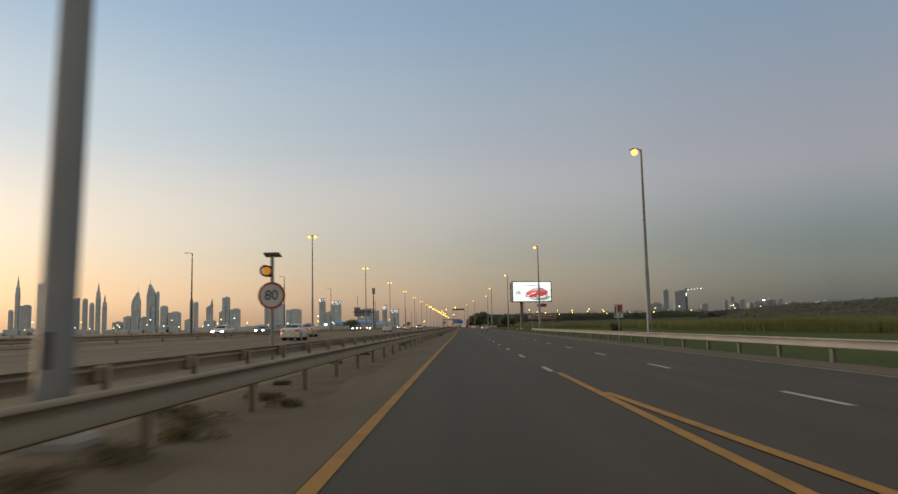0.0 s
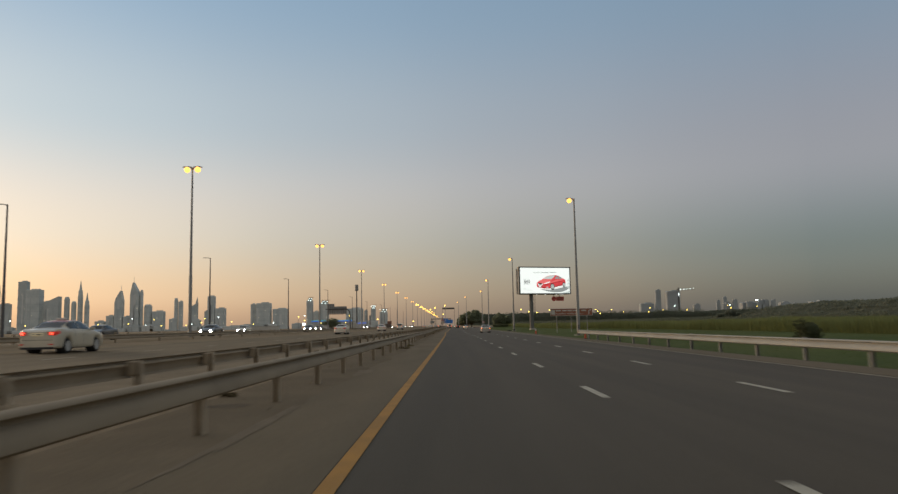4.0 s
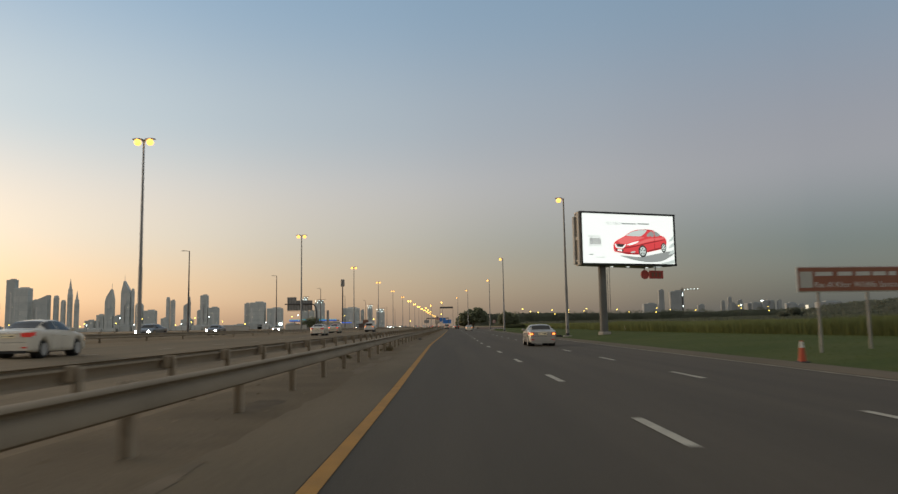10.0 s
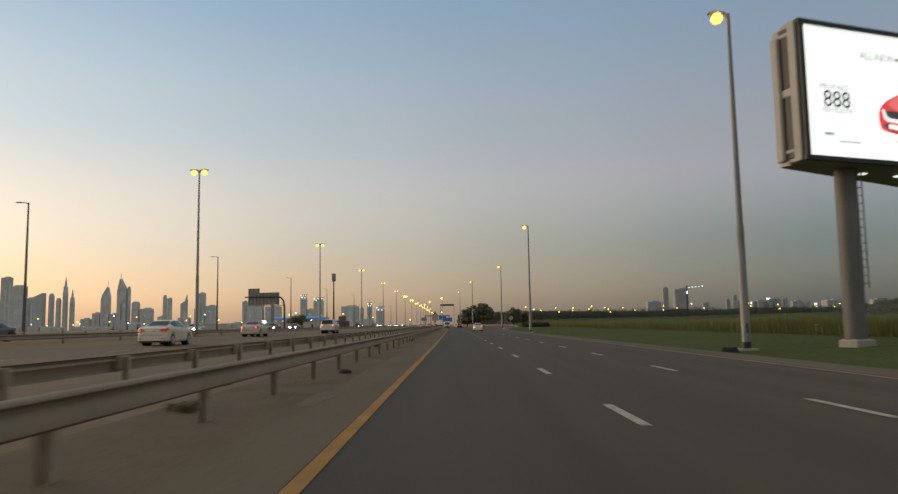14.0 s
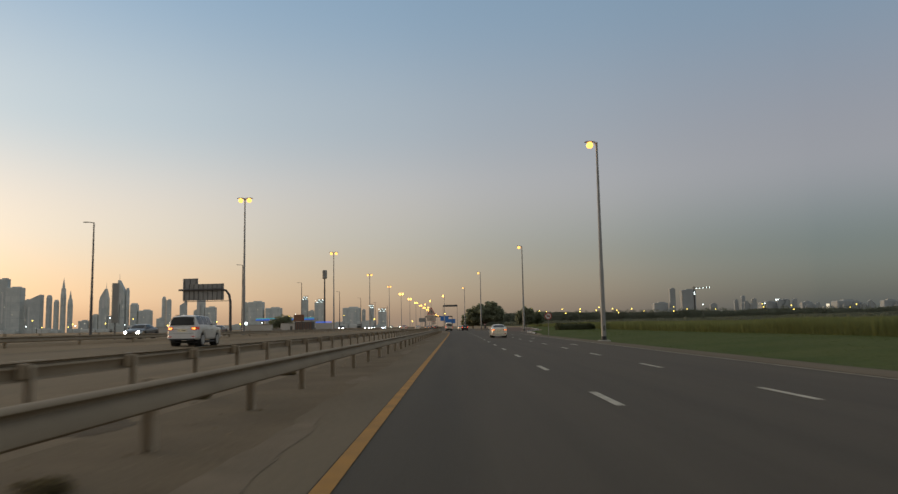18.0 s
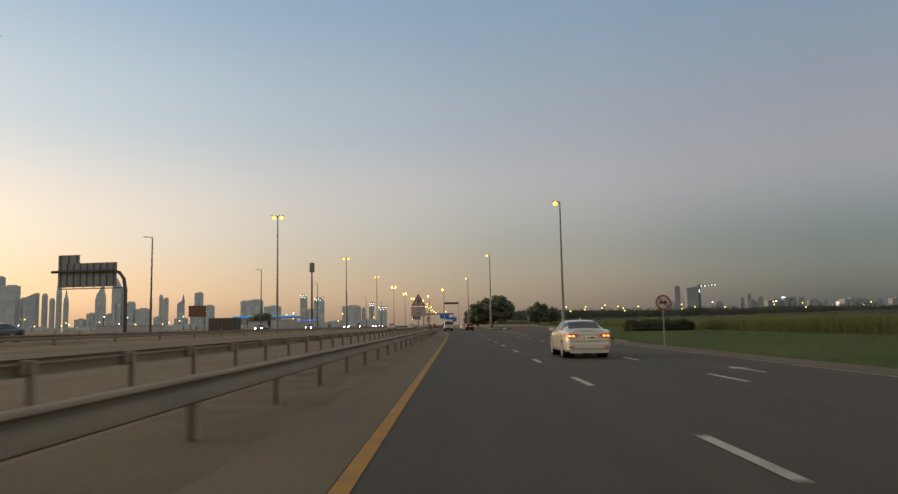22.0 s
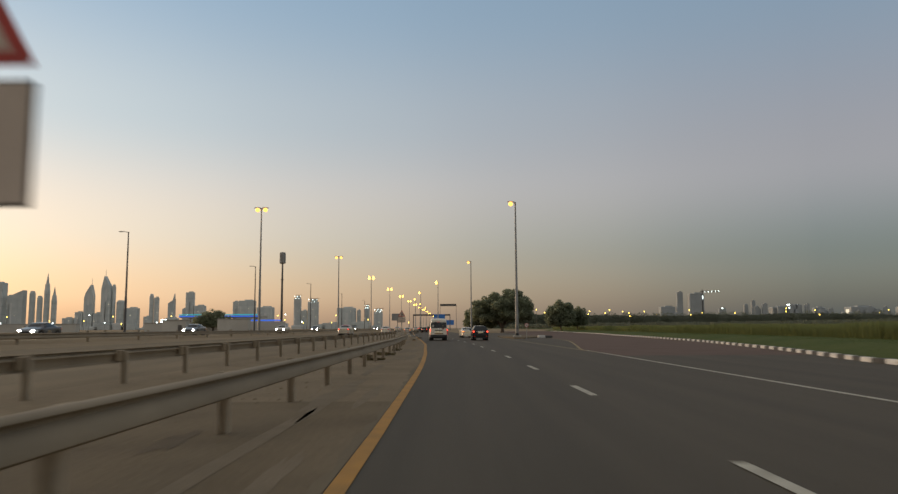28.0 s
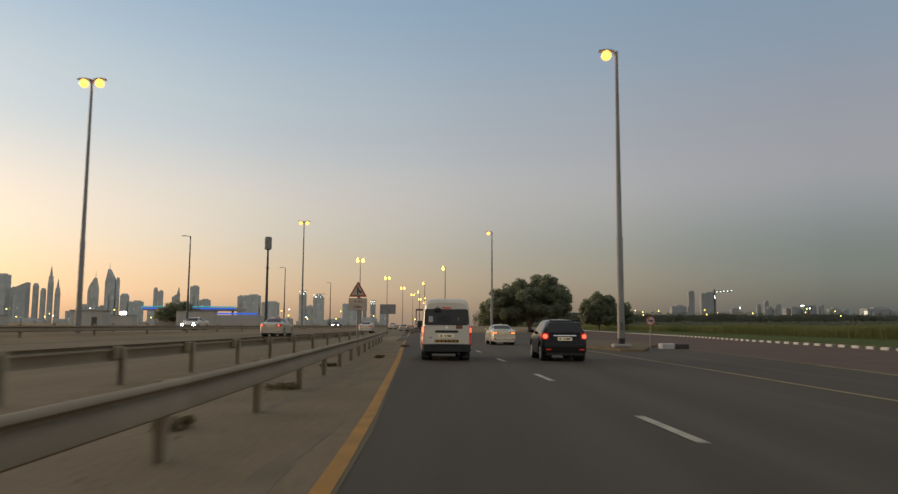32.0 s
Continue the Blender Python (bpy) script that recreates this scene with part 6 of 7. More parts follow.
scrap(-2.95, 210.0, 0.2, "dark lump of litter on the shoulder", RUBBER)
post = thing("marker_post", "short white marker post on the lawn", "post", x=23.9, y=239.0, z=lie(23.9, 239.0) - 0.03)
part("stake", Geo().box(0, 0, 0.36, 0.15, 0.06, 0.78, 0.02), SIGN_WHITE, post)
part("band", Geo().box(0, -0.002, 0.55, 0.154, 0.062, 0.10, 0.01), PAINT_Y, post, "yellow band")
post = thing("marker_stub", "short dark broken marker post on the shoulder", "post", x=-3.3, y=139.2, z=0.0)
part("stub", Geo().box(0, 0, 0.14, 0.16, 0.06, 0.32, 0.02), RUBBER, post)
# a puddle: reflected sky is put into its pale, rough colour
g = Geo()
ring = [(-3.88 + 0.85 * (1 + 0.2 * math.sin(3 * a)) * math.cos(a), 128.55 + 1.6 * (1 + 0.2 * math.sin(2 * a + 1)) * math.sin(a)) for a in (2 * math.pi * i / 28 for i in range(28))]
g.add([(x, y, 0.0105) for x, y in ring], [tuple(range(28))])
solid("puddle_patch", g, mat("puddle_pale", (0.36, 0.31, 0.235), 0.65, color2=(0.27, 0.23, 0.175), scale=1.6, fine=0.15), "pale puddle on the shoulder, its reflected sky painted in", "patch")

# ---- skyline across the plain ----
def tower_thing(x, y, label, w):
    return thing("tower", label, "tower", "skyline towers", x=x, y=y, z=0.0)


def bands(s, w, h, d, n):
    """Storey bands and pale glazed strips, a little proud of the wall; far hazy blocks show none."""
    at = s.matrix_world.translation.x
    if at > 0:
        return
    k = int(abs(at)) % 4
    for i in range(2 + k % 3):
        cx = w * (-0.36 + 0.72 * ((i * 0.37 + k * 0.21) % 1.0))
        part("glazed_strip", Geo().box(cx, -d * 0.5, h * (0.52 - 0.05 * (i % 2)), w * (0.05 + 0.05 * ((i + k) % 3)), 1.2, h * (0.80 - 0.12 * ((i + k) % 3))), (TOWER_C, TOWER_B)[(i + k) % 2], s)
    for i in range(1 + k % 2):
        part("lit_window", Geo().box(w * (-0.38 + 0.76 * ((i * 0.618 + at * 0.013) % 1.0)), -d * 0.5 - 0.5, h * (0.14 + 0.7 * ((i * 0.383 + at * 0.017) % 1.0)), 2.6, 1.4, 2.0), WINDOW_LIT, s, "lit window")
    for k in range(n):
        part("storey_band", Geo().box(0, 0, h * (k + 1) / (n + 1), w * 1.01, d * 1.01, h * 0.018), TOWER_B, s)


# blocks on the right get the wall colour with their haze painted in
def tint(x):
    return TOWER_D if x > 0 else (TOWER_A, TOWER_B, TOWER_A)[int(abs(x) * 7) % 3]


def slab(x, y, w, h, e):
    s = tower_thing(x, y, "grey-blue flat-topped high-rise block on the skyline", w)
    part("shaft", Geo().box(0, 0, h / 2, w, w * 0.6, h, w * 0.03), tint(x), s)
    part("plant_room", Geo().box(w * 0.1, 0, h + 2, w * 0.5, w * 0.3, 5), tint(x), s)
    bands(s, w, h, w * 0.6, 5)


def wedge(x, y, w, h, e):
    s = tower_thing(x, y, "grey-blue tower with a slanted roof on the skyline", w)
    part("shaft", Geo().prism([(-w / 2, 0), (w / 2, 0), (w / 2, h * 1.02), (-w / 2, h * 0.88)], -w * 0.3, w * 0.3), tint(x), s)
    if e:
        part("fin", Geo().prism([(w * 0.10, h * 0.9), (w / 2, h * 0.9), (w / 2, h * 1.08), (w * 0.44, h * 1.22), (w * 0.20, h * 1.04)], -w * 0.1, w * 0.1), tint(x + 1), s)
    bands(s, w, h * 0.86, w * 0.6, 4)


def round_tower(x, y, w, h, e):
    s = tower_thing(x, y, "slim grey round-topped tower on the skyline", w)
    part("shaft", Geo().tube([(0, 0, 0), (0, 0, h * 0.93), (0, 0, h * 0.945), (0, 0, h * 0.985), (0, 0, h)], [w / 2, w / 2, w * 0.42, w * 0.38, w * 0.22], 12), tint(x), s, smooth=30)
    for k in range(4):
        part("storey_band", Geo().tube([(0, 0, h * (k + 1) / 6), (0, 0, h * (k + 1) / 6 + 3)], [w * 0.51, w * 0.51], 12), TOWER_B, s)


def spire(x, y, w, h, e):
    s = tower_thing(x, y, "slender grey tower with a pointed crown on the skyline", w)
    part("shaft", Geo().tube([(0, 0, 0), (0, 0, h * 0.80), (0, 0, h * 0.84), (0, 0, h * 0.93), (0, 0, h * 0.945), (0, 0, h)], [w * 0.52, w * 0.52, w * 0.45, w * 0.41, w * 0.29, w * 0.22], 8), tint(x), s)
    part("crown", Geo().tube([(0, 0, h), (0, 0, h + e * 0.7), (0, 0, h + e * 1.1)], [w * 0.22, w * 0.09, w * 0.015], 8), TOWER_B, s)
    for k in range(5):
        part("storey_band", Geo().tube([(0, 0, h * (k + 1) / 7), (0, 0, h * (k + 1) / 7 + 3)], [w * 0.52, w * 0.52], 8), TOWER_B, s)


def blade(x, y, w, h, e, lean):
    """A three-sided tower whose roof rises to a sharp peak and a mast on one side."""
    s = tower_thing(x, y, "blue-grey tower with a sharp sloping crown and a mast", w)
    top = [(-w / 2, h * 0.80), (-w * 0.36, h * 0.92), (-w * 0.05, h * 1.03), (w * 0.22, h * 1.13), (w / 2, h * 0.86)]
    top = [(lean * a, c) for a, c in top]
    if lean < 0:
        top.reverse()
    part("shaft", Geo().prism([(-w / 2, 0), (w / 2, 0)] + top[::-1], -w * 0.35, w * 0.35), tint(x), s)
    part("recess", Geo().prism([(-w * 0.10, h * 0.62), (w * 0.16, h * 0.62), (w * 0.16, h * 0.86), (-w * 0.10, h * 0.84)], -w * 0.37, -w * 0.34), TOWER_C, s, "pale glass recess")
    part("mast", Geo().tube([(lean * w * 0.22, 0, h * 1.05), (lean * w * 0.22, 0, h + e)], [1.6, 0.6], 6), TOWER_B, s)
    bands(s, w, h * 0.78, w * 0.7, 4)


def crowned(x, y, w, h, e):
    s = tower_thing(x, y, "dark unfinished tower with lights along its top", w)
    part("shaft", Geo().box(0, 0, h / 2, w, w * 0.7, h, 1.5), tint(x), s)
    part("upper_stage", Geo().box(w * 0.08, 0, h + 6, w * 0.6, w * 0.5, 12, 1.0), TOWER_B, s)
    part("crane_arm", Geo().box(w * 0.2, 0, h + 15, w * 0.9, 1.5, 1.5), POLE_DARK, s)
    for k in range(5):
        part("work_light", Geo().box(-w * 0.4 + k * w * 0.2, -w * 0.36, h + (0 if k % 2 else 9), 2.0, 1.5, 2.0, 0.4), LIGHT_COOL, s, "white work light")
    bands(s, w, h, w * 0.7, 5)


slab(-2089, 3700, 45, 254, 0)
slab(-2036, 3700, 72, 213, 0)
slab(-1978, 3700, 20, 155, 0)
wedge(-1939, 3700, 57, 175, 0)
round_tower(-1876, 3700, 25, 176, 0)
round_tower(-1842, 3700, 23, 154, 0)
spire(-1811, 3700, 24, 220, 32)
spire(-1778, 3700, 23, 165, 29)
slab(-1662, 3700, 35, 80, 0)
blade(-1620, 3700, 38, 178, 52, 1)
blade(-1542, 3700, 42, 212, 56, -1)
round_tower(-1512, 3700, 16, 203, 0)
round_tower(-1479, 3700, 38, 132, 0)
slab(-1427, 3700, 55, 97, 0)
round_tower(-1343, 3700, 19, 160, 0)
slab(-1320, 3700, 20, 143, 0)
wedge(-1252, 3700, 29, 133, 1)
slab(-1170, 3700, 35, 165, 0)
slab(-1195, 3700, 17, 93, 0)
slab(-1125, 3700, 47, 106, 0)
slab(-1356, 3700, 34, 59, 0)
slab(-1250, 3700, 53, 52, 0)
slab(-1711, 3700, 44, 54, 0)
slab(-1579, 3700, 38, 75, 0)
spire(-2217, 3700, 24, 255, 38)
round_tower(-2249, 3700, 25, 127, 0)
slab(-2176, 3700, 48, 146, 0)
slab(-966, 3700, 24, 123, 0)
slab(-915, 3700, 69, 127, 0)
slab(-833, 3700, 70, 98, 0)
crowned(-691, 3700, 30, 136, 0)
crowned(-621, 3700, 44, 121, 0)
crowned(-382, 3700, 23, 93, 0)
crowned(-332, 3700, 37, 75, 0)
slab(-418, 3700, 16, 82, 0)
slab(-660, 3700, 25, 82, 0)
slab(-473, 3700, 80, 93, 0)
slab(920, 3600, 62, 88, 0)
slab(976, 3600, 25, 150, 0)
slab(1046, 3600, 60, 144, 0)
slab(1259, 3600, 17, 95, 0)
slab(1291, 3600, 17, 111, 0)
slab(1400, 3600, 70, 84, 0)
slab(1462, 3600, 42, 92, 0)
slab(1571, 3600, 46, 81, 0)
slab(1745, 3600, 100, 84, 0)
slab(1939, 3600, 61, 83, 0)
slab(1157, 3600, 30, 79, 0)

# the building with a lit crane
s = thing("tower_crane", "tower crane with a lit jib over a building", "crane", x=1068, y=3580, z=0)
part("mast", Geo().box(0, 0, 80, 3.5, 3.5, 160), POLE_DARK, s)
part("jib", Geo().box(32, 0, 152, 80, 2.5, 3), POLE_DARK, s)
for k in range(5):
    part("jib_light", Geo().box(10 + k * 15, -2, 150 + k, 2.6, 2, 2.6, 0.5), LIGHT_COOL, s, "white jib light")
part("mast_light", Geo().box(0, -2.5, 128, 1.8, 1.5, 12, 0.5), LIGHT_COOL, s, "white mast light")
s = thing("lit_sign", "small lit white sign over far roofs", "sign", x=1440, y=3590, z=0)
part("board", Geo().box(0, 0, 94, 18, 2, 3.6), LIGHT_COOL, s)
part("stand", Geo().box(0, 1, 45, 4, 2, 92), TOWER_B, s)

s = thing("lit_building", "far building with one brightly lit pale front", "building", x=1190, y=2640, z=0)
part("wall", Geo().box(4, 6, 22, 34, 12, 44, 0.5), TOWER_D, s)
part("lit_front", Geo().box(0, -0.6, 45, 10, 1.2, 14, 0.2), WINDOW_LIT, s, "lit pale front")
part("front_post", Geo().box(-6, 0.5, 26, 1.6, 1.6, 52, 0.1), TOWER_D, s)

# low roofs between the towers
random.seed(7)
for i in range(34):
    x = -2500 + i * 66 + random.uniform(-20, 20)
    w, h = random.uniform(40, 90), random.uniform(8, 30)
    s = thing("low_building", "low grey building at the foot of the skyline", "building", "low skyline buildings", x=x, y=3600, z=0.0)
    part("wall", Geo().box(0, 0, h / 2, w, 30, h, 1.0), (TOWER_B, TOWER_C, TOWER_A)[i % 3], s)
    part("roof", Geo().box(w * 0.1, 0, h + 1.5, w * 0.5, 20, 4), TOWER_B, s)
    part("window_strip", Geo().box(0, -15.2, h * 0.6, w * 0.9, 0.6, 3), TOWER_A, s)
for i in range(16):
    x = 700 + i * 95 + random.uniform(-30, 30)
    w, h = random.uniform(40, 100), random.uniform(14, 46)
    s = thing("low_building", "low hazy building beyond the marsh", "building", "far marsh buildings", x=x, y=3620, z=0.0)
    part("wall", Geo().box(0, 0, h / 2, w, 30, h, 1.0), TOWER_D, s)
    part("roof", Geo().box(-w * 0.1, 0, h + 1.5, w * 0.4, 20, 5), TOWER_D, s)

for x0, count, tall in ((905, 4, 62), (1275, 4, 96), (1390, 6, 88), (1455, 4, 92), (1560, 4, 78), (1715, 7, 88), (1790, 5, 80), (1905, 6, 74), (2010, 6, 70)):
    for k in range(count):
        w, h = random.uniform(9, 21), tall * random.uniform(0.72, 1.06)
        s = thing("low_building", "slim hazy building beyond the marsh", "building", "far marsh buildings", x=x0 + k * 15 + random.uniform(-5, 5), y=3560 + 12 * (k % 3), z=0.0)
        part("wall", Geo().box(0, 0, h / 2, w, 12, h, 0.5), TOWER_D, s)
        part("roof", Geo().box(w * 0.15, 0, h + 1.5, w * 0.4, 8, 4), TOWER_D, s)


def far_lamp(label, mt, h, size):
    s = thing("distant_lamp", label, "street lamp", "distant lamps")
    part("pole", Geo().tube([(0, 0, 0), (0, 0, h)], [0.35, 0.25], 6), POLE_DARK, s)
    part("glow", Geo().tube([(0, 0, h - size), (0, 0, h), (0, 0, h + size)], [size * 0.5, size, size * 0.5], 10), mt, s, "glowing lamp", 40)
    return s


lamp = far_lamp("distant yellow street lamp across the marsh", SODIUM_FAR, 38.0, 1.05)
row_of(lamp, [(x + 7 * math.sin(i * 2.3), 1900 + (i * 7 % 5) * 60, -4.0 * (i * 5 % 4)) for i, x in enumerate((170, 196, 214, 250, 262, 284, 290, 316, 334, 340, 364, 387, 395, 412, 458, 483, 524, 580, 600, 627, 672, 737, 751, 771, 830, 880, 935, 990))])
for h, step, off in ((18.0, 171, 0), (27.0, 190, 60), (40.0, 260, 110)):
    lamp = far_lamp("distant yellow street lamp before the skyline", SODIUM_FAR, h, 1.5)
    row_of(lamp, [(-1700 + off + i * step + 29 * ((i * 7) % 5 - 2), 2600, 0.45) for i in range(10 if h < 20 else 8)])
lamp = far_lamp("distant white floodlight across the marsh", LIGHT_COOL, 39.0, 1.2)
row_of(lamp, [(545, 1890, 0), (680, 1890, 0)])
for h, step, off in ((22.0, 190, 20), (45.0, 330, 150)):
    lamp = far_lamp("distant white floodlight before the skyline", LIGHT_COOL, h, 1.6)
    row_of(lamp, [(-1650 + off + i * step + 31 * ((i * 3) % 4 - 1), 2650, 0.45) for i in range(7 if h < 30 else 4)])

# ---- filling station and low walls on the left ----
s = thing("filling_station", "filling station canopy with blue and cyan neon edges", "filling station", x=-104.0, y=705.0, z=0.3)
part("canopy", Geo().box(0, 6, 6.6, 36, 14, 1.2, 0.1), LOW_WALL, s, "flat canopy roof")
part("neon_upper", Geo().box(0, -1.2, 7.45, 36, 0.4, 0.34, 0.05), LIGHT_CYAN, s, "cyan neon edge")
part("neon_lower", Geo().box(0, -1.25, 6.7, 36, 0.4, 0.36, 0.05), LIGHT_BLUE, s, "blue neon edge")
for x in (-15, -5, 5, 15):
    part("column", Geo().box(x, 5, 3.0, 0.7, 0.7, 6.2, 0.05), LOW_WALL, s)
part("price_sign", Geo().box(-24, -3, 4.6, 2.4, 0.5, 1.7, 0.1), LIGHT_COOL, s, "lit white price sign")
part("shop", Geo().box(-4, 16, 2.2, 26, 8, 4.4, 0.1), LOW_WALL, s, "pale shop building")
s = thing("service_building", "low building with a blue neon edge", "building", x=-80.0, y=688.0, z=0.3)
part("wall", Geo().box(0, 0, 2.0, 16, 9, 4.2, 0.1), LOW_WALL, s)
part("neon", Geo().box(0, -4.7, 4.6, 16, 0.3, 0.5, 0.05), LIGHT_BLUE, s, "blue neon edge")
for x, y, w, h, lab in ((-103.5, 640, 14.0, 3.2, "long pale rendered wall"), (-81.0, 648, 11.5, 4.6, "pale grey rendered wall"), (-70.0, 560, 6.0, 3.2, "small pale hut beside the road"), (-150.0, 640, 30.0, 3.0, "low pale wall in the sand")):
    s = thing("low_wall" if "wall" in lab else "hut", lab, "wall" if "wall" in lab else "building", "roadside walls", x=x, y=y, z=0.3)
    part("wall_body", Geo().box(0, 0, h / 2, w, 3.0, h, 0.08), LOW_WALL if "pale" in lab else LOW_DARK, s)
    part("coping", Geo().box(0, 0, h + 0.1, w + 0.3, 3.3, 0.25, 0.03), CONCRETE, s)
    if "hut" in lab:
        part("door", Geo().box(w * 0.25, -1.52, 1.05, 1.0, 0.06, 2.1, 0.02), LOW_DARK, s)
s = thing("site_container", "dark rusty site container in the central reserve", "container", x=-29.0, y=389.0, z=0.5)
part("box", Geo().box(0, 0, 1.05, 3.4, 2.3, 2.1, 0.05), LOW_DARK, s)
for k in range(7):
    part("corrugation", Geo().box(-1.4 + k * 0.46, -1.17, 1.05, 0.12, 0.06, 1.9, 0.01), HOARD, s)
s = thing("road_sign_back", "far grey sign over the lanes", "road sign", "traffic signs", x=-13.0, y=545.0, z=0.3)
part("board", Geo().box(0, 0, 3.6, 2.6, 0.12, 1.6, 0.02), SIGN_BACK, s)
sign_post(s, 0, 0.1, -0.2, 4.0, 0.08)

# ---- plants ----
random.seed(11)
rng = np.random.default_rng(5)


def leaf_cloud(centres, radii, count, size, flat=0.75):
    """Many small leaves filling clumps, denser near their skins."""
    n = len(centres)
    c, r = np.array(centres), np.array(radii)
    k = rng.choice(n, count, p=r ** 2 / np.sum(r ** 2))
    d = rng.normal(size=(count, 3))
    d /= np.linalg.norm(d, axis=1)[:, None]
    p = c[k] + d * (r[k] * (0.45 + 0.6 * rng.random(count) ** 0.5))[:, None] * np.array([1, 1, flat])
    u = rng.normal(size=(count, 3)) * np.array([1, 1, 0.55])
    u /= np.linalg.norm(u, axis=1)[:, None]
    v = np.cross(u, rng.normal(size=(count, 3)) * np.array([0.7, 0.7, 1.2]))
    v /= np.linalg.norm(v, axis=1)[:, None]
    s = size * (0.6 + 0.8 * rng.random(count))[:, None]
    vs = np.stack([p - u * s, p - v * s * 0.45, p + u * s, p + v * s * 0.45], 1).reshape(-1, 3)
    g = Geo()
    g.v = [tuple(q) for q in vs.tolist()]
    g.f = [(4 * i, 4 * i + 1, 4 * i + 2, 4 * i + 3) for i in range(count)]
    return g


def tree(x, y, w, h, label, leaves=9000, stem=0.06):
    """Short trunk, spreading limbs and a dense, broken crown that hangs almost to the ground."""
    t = thing("tree", label, "tree", "roadside trees", x=x, y=y, z=lie(x, y) - 0.05)
    fork = h * max(0.10, stem)
    part("trunk", Geo().tube([(0, 0, -0.2), (0.1, 0, fork * 0.5), (0, 0.1, fork)], [w * 0.035, w * 0.028, w * 0.024], 10), BARK, t, "grey-brown trunk", 40)
    cs, rs = [], []
    for k in range(10):
        a = 2 * math.pi * k / 10 + random.uniform(-0.3, 0.3)
        q = random.uniform(0.45, 1.0)
        e = (w * 0.34 * q * math.cos(a), w * 0.34 * q * math.sin(a), h * (0.84 - 0.30 * q * q + random.uniform(-0.08, 0.04)))
        part("limb", Geo().tube([(0, 0.1, fork * 0.9), (e[0] * 0.45, e[1] * 0.45, fork + (e[2] - fork) * 0.65), e], [w * 0.016, w * 0.010, w * 0.004], 6), BARK, t)
        cs.append(e)
        rs.append(min(w, h) * random.uniform(0.10, 0.14))
    lobes = ((0.0, 0.0, 1.0), (-0.25, 0.05, 0.84), (0.22, -0.08, 0.95), (-0.05, 0.24, 0.88))
    for k in range(620):
        lx, ly, lh = lobes[k % 4]
        a, q = random.uniform(0, 2 * math.pi), math.sqrt(random.random())
        top = lh * (0.92 - 0.34 * q ** 2.4)
        cs.append((w * (lx + 0.27 * q * math.cos(a)), w * (ly + 0.27 * q * math.sin(a)), h * random.uniform(stem + 0.10 + 0.10 * q, top)))
        rs.append(min(w, h) * random.uniform(0.055, 0.10))
    crown = leaf_cloud(cs, rs, int(leaves * 1.5), 0.19)
    inner = leaf_cloud(cs, [r * 0.85 for r in rs], leaves // 2, 0.45)
    crown.add(inner.v, inner.f)
    part("crown", crown, LEAF, t, "dark green small-leaved crown")
    return t


tree(13.4, 577.0, 16.5, 12.9, "wide spreading dark green roadside tree", 42000, 0.10)
tree(8.2, 582.0, 9.5, 9.5, "smaller dark green tree beside the lane", 20000, 0.04)
tree(35.5, 619.0, 9.5, 11.3, "rounded dark green tree beyond the kerb", 20000, 0.05)
tree(41.5, 622.0, 7.0, 8.6, "small dark green tree beyond the kerb", 8000, 0.04)
tree(-101.4, 687.0, 16.0, 10.0, "dark green tree beside the filling station", 12000, 0.04)


def hedge(x0, x1, y0, y1, h, label, leaves):
    """A clipped block: leaves over its faces and edges, round a shaded core."""
    t = thing("hedge", label, "hedge", "verge hedges", x=(x0 + x1) / 2, y=(y0 + y1) / 2, z=lie((x0 + x1) / 2, y0) - 0.05)
    sx, sy = x1 - x0, y1 - y0
    part("leaf_core", Geo().box(0, 0, h * 0.44, sx - 0.5, sy - 0.5, h * 0.84, 0.2), SHRUB, t, "shaded leaves inside")
    n = max(26, int(sx * sy * 6))
    cs = [((random.random() - 0.5) * (sx - 0.5), (random.random() - 0.5) * (sy - 0.5), h * random.uniform(0.10, 0.80)) for _ in range(n)]
    part("leaf_mass", leaf_cloud(cs, [0.36] * n, leaves, 0.09, 0.9), SHRUB, t, "dense dark leaves")


hedge(17.0, 23.4, 369.0, 373.5, 1.15, "clipped dark green hedge block on the lawn", 16000)
hedge(19.0, 20.4, 96.0, 97.4, 1.2, "single dark shrub on the verge", 2200)


def blades(n, xs, ys, height, width, lean=0.25):
    """Loose upright blades over a stretch of ground, as one mesh."""
    x = rng.uniform(*xs, n)
    y = rng.uniform(*ys, n)
    h = height * rng.uniform(0.6, 1.1, n)
    a = rng.uniform(0, 2 * np.pi, n)
    w = width * rng.uniform(0.6, 1.3, n)
    return x, y, h, a, w, rng.normal(scale=lean, size=(n, 2)) * h[:, None]


def blade_mesh(data, z):
    x, y, h, a, w, tip = data
    dx, dy = w / 2 * np.cos(a), w / 2 * np.sin(a)
    vs = np.stack([np.stack([x - dx, y - dy, z], 1), np.stack([x + dx, y + dy, z], 1), np.stack([x + tip[:, 0], y + tip[:, 1], z + h], 1)], 1).reshape(-1, 3)
    g = Geo()
    g.v = [tuple(p) for p in vs.tolist()]
    g.f = [(3 * i, 3 * i + 1, 3 * i + 2) for i in range(len(x))]
    return g


def keep(data, mask):
    return tuple(d[mask] for d in data)


d = blades(110000, (12.2, 36), (-20, 620), 0.055, 0.05, 0.7)
edge = np.interp(d[1], KERB_Y, KERB_X) + 1.3
